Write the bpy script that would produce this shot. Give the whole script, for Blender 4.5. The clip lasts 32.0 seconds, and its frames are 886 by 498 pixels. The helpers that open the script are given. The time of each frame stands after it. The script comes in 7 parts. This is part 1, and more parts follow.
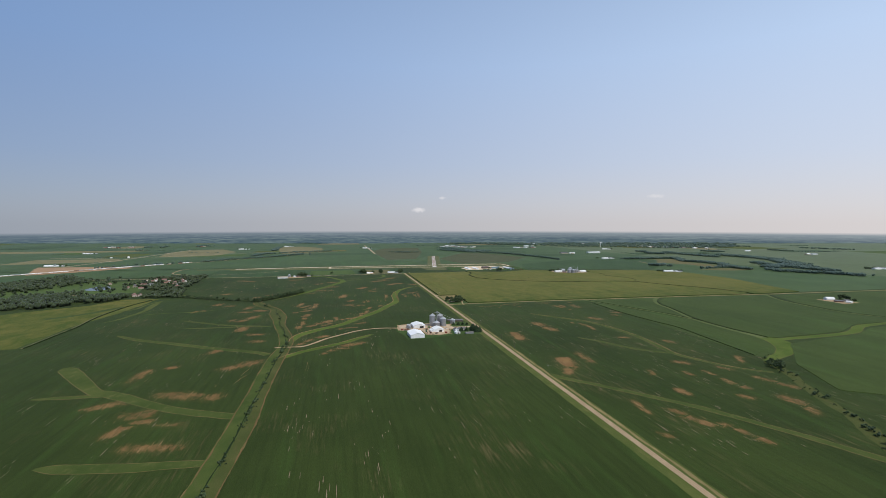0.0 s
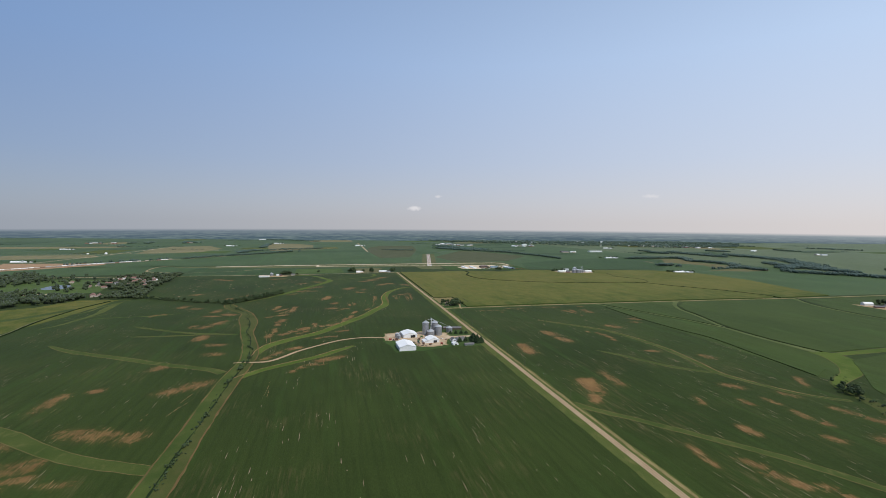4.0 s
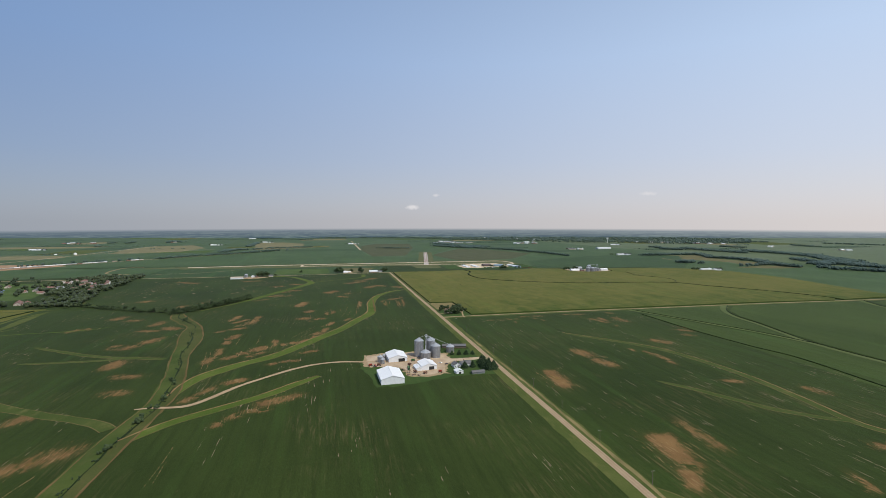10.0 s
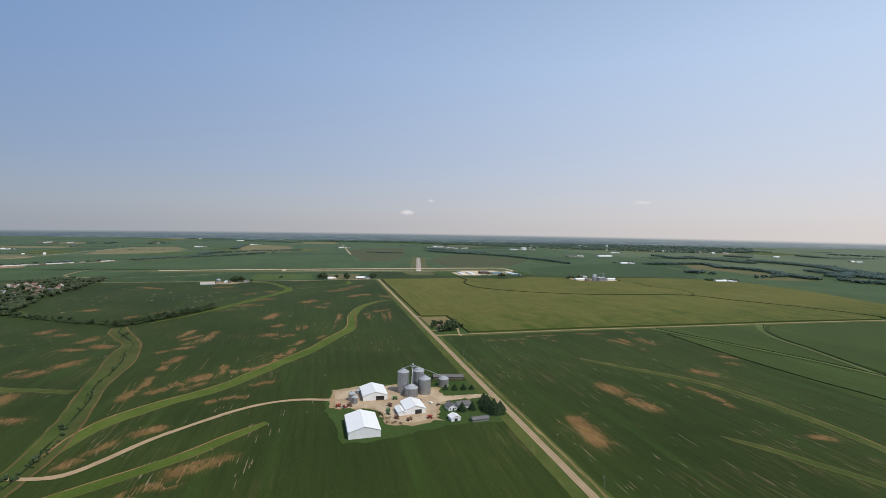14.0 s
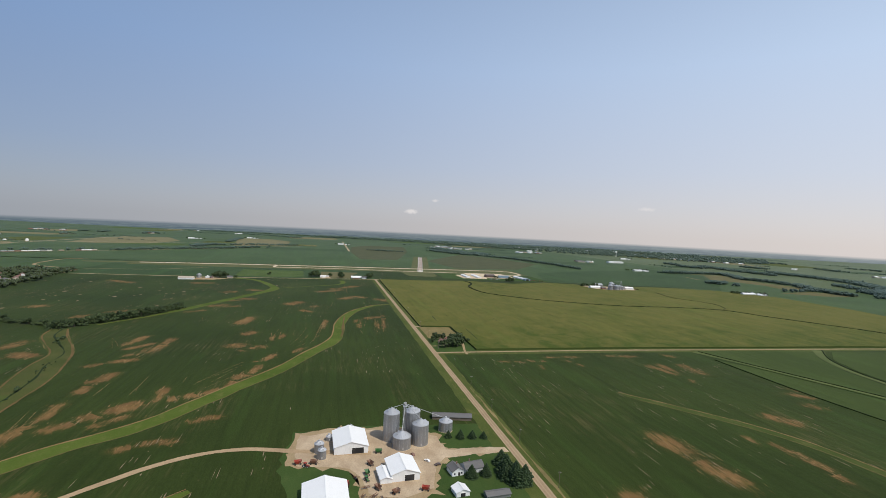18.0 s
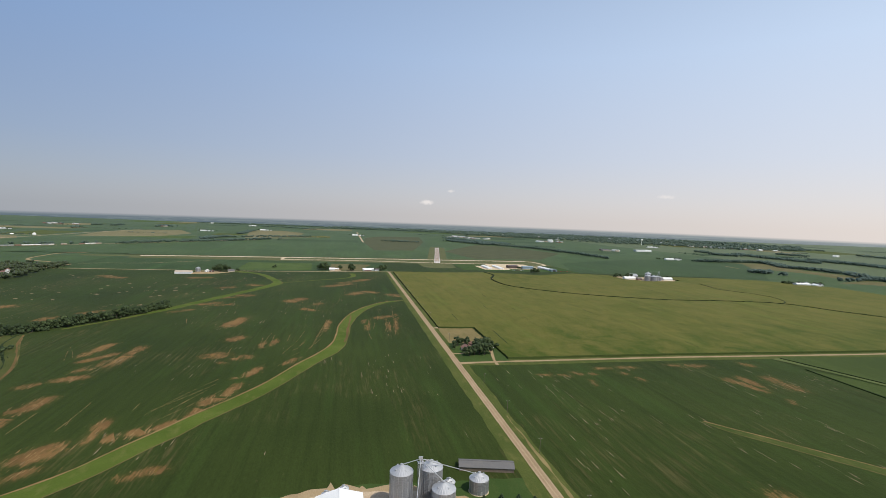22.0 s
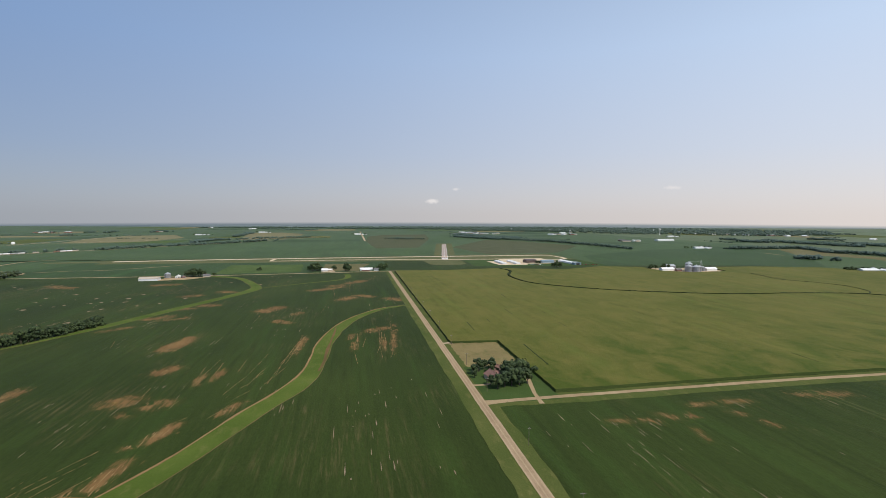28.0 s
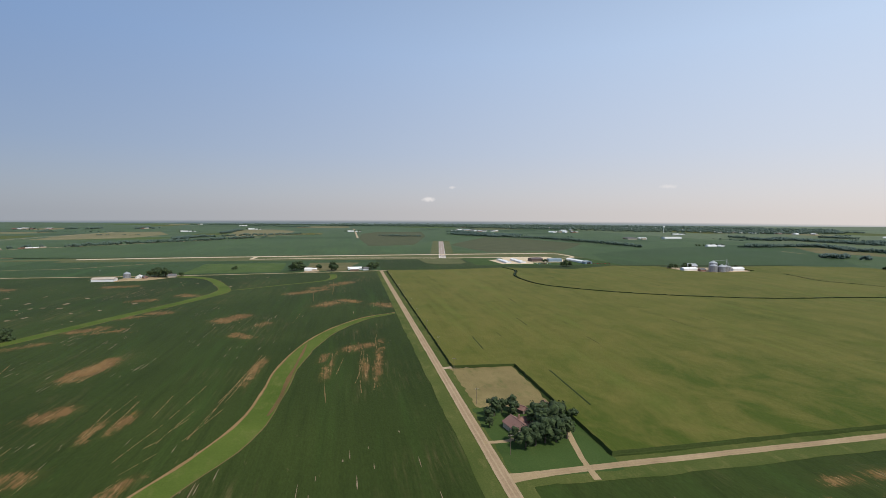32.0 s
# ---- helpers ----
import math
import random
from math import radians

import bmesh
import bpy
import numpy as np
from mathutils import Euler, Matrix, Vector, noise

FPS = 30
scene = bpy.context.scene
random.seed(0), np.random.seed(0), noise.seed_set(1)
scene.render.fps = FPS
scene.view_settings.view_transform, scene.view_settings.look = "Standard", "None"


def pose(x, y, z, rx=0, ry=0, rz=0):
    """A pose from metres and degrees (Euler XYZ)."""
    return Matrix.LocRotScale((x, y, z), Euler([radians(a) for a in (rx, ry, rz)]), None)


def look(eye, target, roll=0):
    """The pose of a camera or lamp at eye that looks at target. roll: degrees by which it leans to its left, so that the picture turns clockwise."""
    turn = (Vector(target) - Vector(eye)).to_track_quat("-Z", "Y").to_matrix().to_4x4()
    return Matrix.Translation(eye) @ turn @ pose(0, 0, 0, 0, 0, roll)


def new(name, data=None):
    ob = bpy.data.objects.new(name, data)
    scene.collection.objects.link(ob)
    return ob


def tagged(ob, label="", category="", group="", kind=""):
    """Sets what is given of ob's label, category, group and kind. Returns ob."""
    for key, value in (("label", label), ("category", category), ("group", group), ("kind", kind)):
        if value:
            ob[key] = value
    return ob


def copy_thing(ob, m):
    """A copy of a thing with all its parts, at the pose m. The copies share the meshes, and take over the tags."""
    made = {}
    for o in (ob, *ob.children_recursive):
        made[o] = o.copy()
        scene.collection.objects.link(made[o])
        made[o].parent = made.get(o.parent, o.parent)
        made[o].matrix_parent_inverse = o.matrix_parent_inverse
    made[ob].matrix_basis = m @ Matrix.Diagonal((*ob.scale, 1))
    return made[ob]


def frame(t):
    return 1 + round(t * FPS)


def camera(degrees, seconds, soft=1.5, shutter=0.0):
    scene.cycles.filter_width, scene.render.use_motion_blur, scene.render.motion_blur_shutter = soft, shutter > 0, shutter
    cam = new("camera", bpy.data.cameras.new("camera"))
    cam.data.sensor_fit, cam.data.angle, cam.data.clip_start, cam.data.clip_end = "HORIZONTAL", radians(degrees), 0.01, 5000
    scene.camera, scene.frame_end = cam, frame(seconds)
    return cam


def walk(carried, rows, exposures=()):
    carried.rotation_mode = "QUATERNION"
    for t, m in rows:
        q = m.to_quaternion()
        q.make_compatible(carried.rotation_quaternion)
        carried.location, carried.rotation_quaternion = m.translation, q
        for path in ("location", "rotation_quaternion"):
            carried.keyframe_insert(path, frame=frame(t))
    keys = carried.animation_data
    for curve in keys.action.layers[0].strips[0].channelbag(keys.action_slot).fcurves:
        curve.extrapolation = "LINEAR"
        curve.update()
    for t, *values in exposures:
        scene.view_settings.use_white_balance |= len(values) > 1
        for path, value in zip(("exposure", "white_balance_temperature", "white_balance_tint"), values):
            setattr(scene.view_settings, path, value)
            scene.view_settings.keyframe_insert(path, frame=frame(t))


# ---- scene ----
cam = camera(84.9, 32.0, 0.85)
PATH = [
    (0, -0.72, -0.63, 202.40, 87.018, 0.007, -0.000),
    (0.5, -0.20, 17.09, 201.52, 87.027, 0.009, -0.112),
    (1, 0.05, 34.55, 200.42, 87.036, 0.012, -0.225),
    (1.5, 0.09, 51.82, 199.13, 86.945, -0.036, -0.287),
    (2, -0.00, 68.96, 197.70, 86.854, -0.084, -0.349),
    (2.5, -0.19, 85.99, 196.15, 86.863, -0.132, -0.462),
    (3, -0.42, 102.98, 194.52, 86.872, -0.180, -0.574),
    (3.5, -0.67, 119.94, 192.83, 86.875, -0.289, -0.579),
    (5.5, -1.29, 187.93, 185.90, 86.685, -0.628, -0.301),
    (6, -1.29, 205.02, 184.21, 86.637, -0.537, -0.307),
    (6.5, -1.21, 222.16, 182.56, 86.586, -0.434, -0.291),
    (7, -1.06, 239.34, 180.97, 86.585, -0.332, -0.326),
    (7.5, -0.84, 256.55, 179.43, 86.584, -0.229, -0.361),
    (8, -0.56, 273.80, 177.95, 86.583, -0.176, -0.396),
    (8.5, -0.22, 291.06, 176.54, 86.581, -0.123, -0.430),
    (9, 0.17, 308.33, 175.20, 86.627, -0.069, -0.557),
    (9.5, 0.59, 325.59, 173.93, 86.667, -0.012, -0.673),
    (10, 1.03, 342.83, 172.72, 86.707, -0.005, -0.738),
    (10.5, 1.48, 360.04, 171.57, 86.747, 0.002, -0.803),
    (11, 1.93, 377.19, 170.49, 86.837, -0.091, -0.918),
    (11.5, 2.37, 394.28, 169.46, 86.933, -0.193, -1.048),
    (12, 2.78, 411.28, 168.48, 87.039, -0.309, -1.200),
    (12.5, 3.16, 428.19, 167.55, 87.145, -0.424, -1.352),
    (13, 3.48, 444.99, 166.65, 87.251, -0.590, -1.304),
    (13.5, 3.75, 461.66, 165.79, 87.356, -0.755, -1.256),
    (14, 3.96, 478.20, 164.95, 87.362, -0.921, -1.358),
    (14.5, 4.10, 494.58, 164.12, 87.366, -1.095, -1.484),
    (16.5, 3.87, 558.48, 160.79, 87.677, -2.316, -1.548),
    (17, 3.61, 574.01, 159.91, 87.580, -2.596, -1.389),
    (17.5, 3.27, 589.36, 159.00, 87.483, -2.825, -1.177),
    (18, 2.87, 604.52, 158.05, 87.385, -2.853, -0.965),
    (18.5, 2.39, 619.50, 157.06, 87.288, -2.881, -0.753),
    (19, 1.86, 634.31, 156.01, 87.090, -2.860, -0.441),
    (19.5, 1.27, 648.95, 154.90, 86.893, -2.838, -0.130),
    (20, 0.65, 663.42, 153.73, 86.745, -2.766, 0.082),
    (20.5, -0.01, 677.74, 152.49, 86.598, -2.695, 0.294),
    (21, -0.69, 691.91, 151.18, 86.458, -2.522, 0.493),
    (21.5, -1.37, 705.95, 149.81, 86.324, -2.348, 0.683),
    (22, -2.06, 719.87, 148.36, 86.190, -2.124, 0.923),
    (22.5, -2.73, 733.70, 146.84, 86.056, -1.900, 1.163),
    (23, -3.38, 747.43, 145.25, 85.921, -1.527, 1.353),
    (23.5, -3.99, 761.09, 143.59, 85.794, -1.154, 1.533),
    (24, -4.57, 774.71, 141.88, 85.816, -0.781, 1.763),
    (24.5, -5.09, 788.28, 140.11, 85.838, -0.409, 1.993),
    (25, -5.56, 801.85, 138.30, 85.860, -0.286, 1.973),
    (25.5, -5.98, 815.41, 136.45, 85.830, -0.194, 2.031),
    (28, -7.42, 883.88, 127.10, 85.993, -0.171, 1.594),
    (29, -7.98, 911.84, 123.65, 85.940, 0.109, 1.785),
    (30, -8.89, 940.25, 120.64, 85.829, 0.242, 1.673),
    (31, -10.56, 969.12, 118.29, 85.771, -0.101, 1.342),
    (31.1, -10.79, 972.03, 118.10, 85.810, -0.168, 1.347),
    (32, -13.55, 998.40, 116.87, 85.785, -0.319, 1.161),
]
walk(cam, [(t, pose(*p)) for t, *p in PATH], [(0, -0.08, 6150, 10), (12, -0.09, 6250, 10), (17, -0.1, 6350, 10), (18.5, -0.06, 6450, 10), (21, 0.04, 6550, 10), (25, 0.06, 6550, 10), (28, 0.0, 6450, 10), (32, -0.03, 6400, 10)])

# ---- world, sun ----
SUN_AZ = 130.0       # degrees clockwise from the heading of the flight (+y)
SUN_EL = 55.0
world = bpy.data.worlds.new("world")
scene.world = world
world.use_nodes = True


def wire_world():
    nt = world.node_tree
    nt.nodes.clear()
    n, l = nt.nodes.new, nt.links.new
    sky = n("ShaderNodeTexSky")
    sky.sky_type = "NISHITA"
    sky.sun_disc = False
    sky.sun_elevation = radians(SUN_EL)
    sky.sun_rotation = radians(SUN_AZ)
    sky.altitude = 300
    sky.air_density = 1.0
    sky.dust_density = 1.5
    sky.ozone_density = 2.0
    co = n("ShaderNodeTexCoord")
    xyz = n("ShaderNodeSeparateXYZ")
    l(co.outputs["Generated"], xyz.inputs[0])
    # haze that thickens towards the horizon
    haze = n("ShaderNodeValToRGB")
    haze.color_ramp.elements[0].position = 0.0
    haze.color_ramp.elements[0].color = (1, 1, 1, 1)
    haze.color_ramp.elements[1].position = 0.55
    haze.color_ramp.elements[1].color = (0, 0, 0, 1)
    e = haze.color_ramp.elements.new(0.12)
    e.color = (0.5, 0.5, 0.5, 1)
    e = haze.color_ramp.elements.new(0.3)
    e.color = (0.12, 0.12, 0.12, 1)
    l(xyz.outputs["Z"], haze.inputs[0])
    # the haze is brighter on the sun's side, whiter low down and bluer above
    side = n("ShaderNodeMapRange")
    side.inputs["From Min"].default_value = -0.7
    side.inputs["From Max"].default_value = 0.7
    l(xyz.outputs["X"], side.inputs["Value"])
    tints = []
    for far, near_sun in ((VEIL_FAR, VEIL_SUN), (HAZE_FAR, HAZE_SUN)):
        tint = n("ShaderNodeMix")
        tint.data_type = "RGBA"
        tint.inputs["A"].default_value = (*far, 1)
        tint.inputs["B"].default_value = (*near_sun, 1)
        l(side.outputs[0], tint.inputs["Factor"])
        tints.append(tint.outputs["Result"])
    both = n("ShaderNodeMix")
    both.data_type = "RGBA"
    l(haze.outputs[0], both.inputs["Factor"])
    l(tints[0], both.inputs["A"])
    l(tints[1], both.inputs["B"])
    thin = n("ShaderNodeMapRange")
    thin.inputs["From Min"].default_value = 0.8
    thin.inputs["From Max"].default_value = 0.3
    thin.inputs["To Min"].default_value = 0.15
    thin.inputs["To Max"].default_value = HAZE_MIX
    l(xyz.outputs["Z"], thin.inputs["Value"])
    mix = n("ShaderNodeMix")
    mix.data_type = "RGBA"
    l(thin.outputs[0], mix.inputs["Factor"])
    l(sky.outputs[0], mix.inputs["A"])
    l(both.outputs["Result"], mix.inputs["B"])
    # distant land under the horizon: dark wooded band, streaked by fields, haze painted in
    streaks = []
    for scale, detail in (((14, 14, 520), 5), ((60, 60, 900), 3)):
        mp = n("ShaderNodeMapping")
        mp.inputs["Scale"].default_value = scale
        l(co.outputs["Generated"], mp.inputs[0])
        noi = n("ShaderNodeTexNoise")
        noi.inputs["Scale"].default_value = 1.0
        noi.inputs["Detail"].default_value = detail
        noi.inputs["Roughness"].default_value = 0.65
        l(mp.outputs[0], noi.inputs["Vector"])
        streaks.append(noi.outputs["Fac"])
    both_streaks = n("ShaderNodeMath")
    both_streaks.operation = "ADD"
    l(streaks[0], both_streaks.inputs[0])
    l(streaks[1], both_streaks.inputs[1])
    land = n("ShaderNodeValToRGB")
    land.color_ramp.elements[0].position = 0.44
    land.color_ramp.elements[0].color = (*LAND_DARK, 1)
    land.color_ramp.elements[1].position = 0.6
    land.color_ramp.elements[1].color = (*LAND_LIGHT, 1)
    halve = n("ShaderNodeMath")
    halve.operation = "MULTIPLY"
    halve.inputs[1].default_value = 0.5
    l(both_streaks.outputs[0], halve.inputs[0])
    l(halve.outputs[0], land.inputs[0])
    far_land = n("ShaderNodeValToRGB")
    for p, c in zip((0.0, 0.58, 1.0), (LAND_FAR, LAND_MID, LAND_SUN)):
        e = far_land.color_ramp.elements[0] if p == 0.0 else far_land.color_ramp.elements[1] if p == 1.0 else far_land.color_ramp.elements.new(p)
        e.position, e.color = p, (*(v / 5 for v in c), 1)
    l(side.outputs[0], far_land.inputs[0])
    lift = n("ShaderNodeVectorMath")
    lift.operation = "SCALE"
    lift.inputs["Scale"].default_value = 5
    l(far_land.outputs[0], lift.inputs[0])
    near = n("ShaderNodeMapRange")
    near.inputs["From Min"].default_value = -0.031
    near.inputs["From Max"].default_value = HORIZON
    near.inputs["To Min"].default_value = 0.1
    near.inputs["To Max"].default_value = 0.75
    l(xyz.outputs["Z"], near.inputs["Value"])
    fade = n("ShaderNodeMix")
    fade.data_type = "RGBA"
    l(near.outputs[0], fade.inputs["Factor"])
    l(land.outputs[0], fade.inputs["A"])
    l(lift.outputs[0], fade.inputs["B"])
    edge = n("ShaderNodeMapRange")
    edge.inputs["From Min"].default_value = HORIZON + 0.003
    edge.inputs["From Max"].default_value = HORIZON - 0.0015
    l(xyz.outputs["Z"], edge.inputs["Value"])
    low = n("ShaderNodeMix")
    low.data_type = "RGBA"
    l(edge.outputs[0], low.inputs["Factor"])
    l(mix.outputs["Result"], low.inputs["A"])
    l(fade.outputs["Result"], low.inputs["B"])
    # three small fair-weather clouds low in the sky
    puff = n("ShaderNodeTexNoise")
    puff.inputs["Scale"].default_value = 160
    puff.inputs["Detail"].default_value = 3
    l(co.outputs["Generated"], puff.inputs["Vector"])
    sky_now = low.outputs["Result"]
    for at, wide, tall, thick in CLOUDS:
        dist = n("ShaderNodeVectorMath")
        dist.operation = "SUBTRACT"
        l(co.outputs["Generated"], dist.inputs[0])
        dist.inputs[1].default_value = at
        flat = n("ShaderNodeVectorMath")
        flat.operation = "MULTIPLY"
        l(dist.outputs[0], flat.inputs[0])
        flat.inputs[1].default_value = (1 / wide, 1 / wide, 1 / tall)
        size = n("ShaderNodeVectorMath")
        size.operation = "LENGTH"
        l(flat.outputs[0], size.inputs[0])
        rag = n("ShaderNodeMath")
        rag.operation = "ADD"
        l(size.outputs["Value"], rag.inputs[0])
        l(puff.outputs["Fac"], rag.inputs[1])
        mask = n("ShaderNodeMapRange")
        mask.inputs["From Min"].default_value = 1.45
        mask.inputs["From Max"].default_value = 0.75
        mask.inputs["To Max"].default_value = thick
        l(rag.outputs[0], mask.inputs["Value"])
        over = n("ShaderNodeMix")
        over.data_type = "RGBA"
        l(mask.outputs[0], over.inputs["Factor"])
        l(sky_now, over.inputs["A"])
        over.inputs["B"].default_value = (7.6, 7.2, 7.0, 1)
        sky_now = over.outputs["Result"]
    bg = n("ShaderNodeBackground")
    bg.inputs["Strength"].default_value = SKY
    l(sky_now, bg.inputs["Color"])
    out = n("ShaderNodeOutputWorld")
    l(bg.outputs[0], out.inputs["Surface"])


SKY = 0.112
CLOUDS = (((-0.05, 0.9983, 0.0285), 0.016, 0.0065, 0.75), ((-0.002, 0.9986, 0.053), 0.009, 0.004, 0.5), ((0.4, 0.915, 0.052), 0.018, 0.005, 0.5))
HAZE_MIX = 0.85
HAZE_FAR = (3.2, 3.42, 3.85)
HAZE_SUN = (7.4, 6.7, 6.35)
VEIL_FAR = (1.8, 3.0, 5.3)
VEIL_SUN = (5.5, 6.9, 8.9)
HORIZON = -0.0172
# land colours with the haze mixed in, palest on the sun's side
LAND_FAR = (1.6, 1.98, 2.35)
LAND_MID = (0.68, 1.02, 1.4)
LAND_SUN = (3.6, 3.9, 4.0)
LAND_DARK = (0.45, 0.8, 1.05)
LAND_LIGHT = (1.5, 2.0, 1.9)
wire_world()

sun = new("sun", bpy.data.lights.new("sun", "SUN"))
sun.data.energy = 3.2
sun.data.angle = radians(0.6)
sun.data.color = (1.0, 0.95, 0.86)
sun.matrix_world = look((math.sin(radians(SUN_AZ)) * math.cos(radians(SUN_EL)) * 100, math.cos(radians(SUN_AZ)) * math.cos(radians(SUN_EL)) * 100, math.sin(radians(SUN_EL)) * 100), (0, 0, 0))

# ---- the plan's axes: u runs east along the section roads, v north, from the crossing ----
TURN = math.degrees(math.atan(172.5 / 786.0))
GRID = pose(9.8, 1192.9, 0, 0, 0, TURN)


def spot(u, v, z=0.0, turn=0.0):
    """A pose on the plan: u, v in metres, turn in degrees from the section lines."""
    return GRID @ pose(u, v, z, 0, 0, turn)


# ---- materials ----
class Mat:
    """A small wrapper that keeps node code short."""

    def __init__(self, name, rough=0.8, metal=0.0, spec=0.3, sheen=0.0):
        self.m = bpy.data.materials.new(name)
        self.m.use_nodes = True
        self.nt = self.m.node_tree
        self.b = self.nt.nodes["Principled BSDF"]
        self.b.inputs["Roughness"].default_value = rough
        self.b.inputs["Metallic"].default_value = metal
        self.b.inputs["Specular IOR Level"].default_value = spec
        # sheen with a bluish tint paints distance haze onto crops, grass and leaves
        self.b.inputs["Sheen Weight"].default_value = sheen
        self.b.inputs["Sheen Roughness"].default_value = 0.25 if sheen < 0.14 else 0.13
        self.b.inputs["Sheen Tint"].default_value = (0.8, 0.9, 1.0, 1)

    def n(self, kind, **sets):
        node = self.nt.nodes.new("ShaderNode" + kind)
        for key, value in sets.items():
            node.inputs[key.replace("_", " ")].default_value = value
        return node

    def l(self, a, b):
        self.nt.links.new(a, b)

    def coords(self, scale=(1, 1, 1), local=False):
        """Plan coordinates (turned to the section lines), scaled."""
        if local:
            src = self.n("TexCoord").outputs["Object"]
        else:
            src = self.n("NewGeometry").outputs["Position"]
            turn = self.n("Mapping")
            turn.vector_type = "POINT"
            turn.inputs["Rotation"].default_value = (0, 0, -radians(TURN))
            self.l(src, turn.inputs[0])
            src = turn.outputs[0]
        mp = self.n("Mapping", Scale=scale)
        self.l(src, mp.inputs[0])
        return mp.outputs[0]

    def noise(self, scale=(1, 1, 1), detail=4, local=False, rough=0.55, dist=0.0):
        t = self.n("TexNoise", Scale=1.0, Detail=detail, Roughness=rough, Distortion=dist)
        self.l(self.coords(scale, local), t.inputs["Vector"])
        return t.outputs["Fac"]

    def ramp(self, fac, stops):
        r = self.n("ValToRGB")
        els = r.color_ramp.elements
        while len(els) < len(stops):
            els.new(0.5)
        for e, (p, c) in zip(els, stops):
            e.position = p
            e.color = (*c, 1) if len(c) == 3 else c
        self.l(fac, r.inputs[0])
        return r.outputs[0]

    def mix(self, fac, a, b, mode="MIX"):
        x = self.n("Mix")
        x.data_type = "RGBA"
        x.blend_type = mode
        for key, value in (("Factor", fac), ("A", a), ("B", b)):
            if hasattr(value, "default_value"):
                self.l(value, x.inputs[key])
            elif key == "Factor":
                x.inputs[key].default_value = value
            else:
                x.inputs[key].default_value = (*value, 1)
        return x.outputs["Result"]

    def math(self, op, a, b=0.0):
        x = self.n("Math")
        x.operation = op
        for i, value in enumerate((a, b)):
            if hasattr(value, "default_value"):
                self.l(value, x.inputs[i])
            else:
                x.inputs[i].default_value = value
        return x.outputs[0]

    def color(self, c):
        if hasattr(c, "default_value"):
            self.l(c, self.b.inputs["Base Color"])
        else:
            self.b.inputs["Base Color"].default_value = (*c, 1)
        return self

    def bump(self, fac, strength=0.3, distance=0.1):
        b = self.n("Bump", Strength=strength, Distance=distance)
        self.l(fac, b.inputs["Height"])
        self.l(b.outputs[0], self.b.inputs["Normal"])
        return self

    def random(self):
        return self.n("ObjectInfo").outputs["Random"]


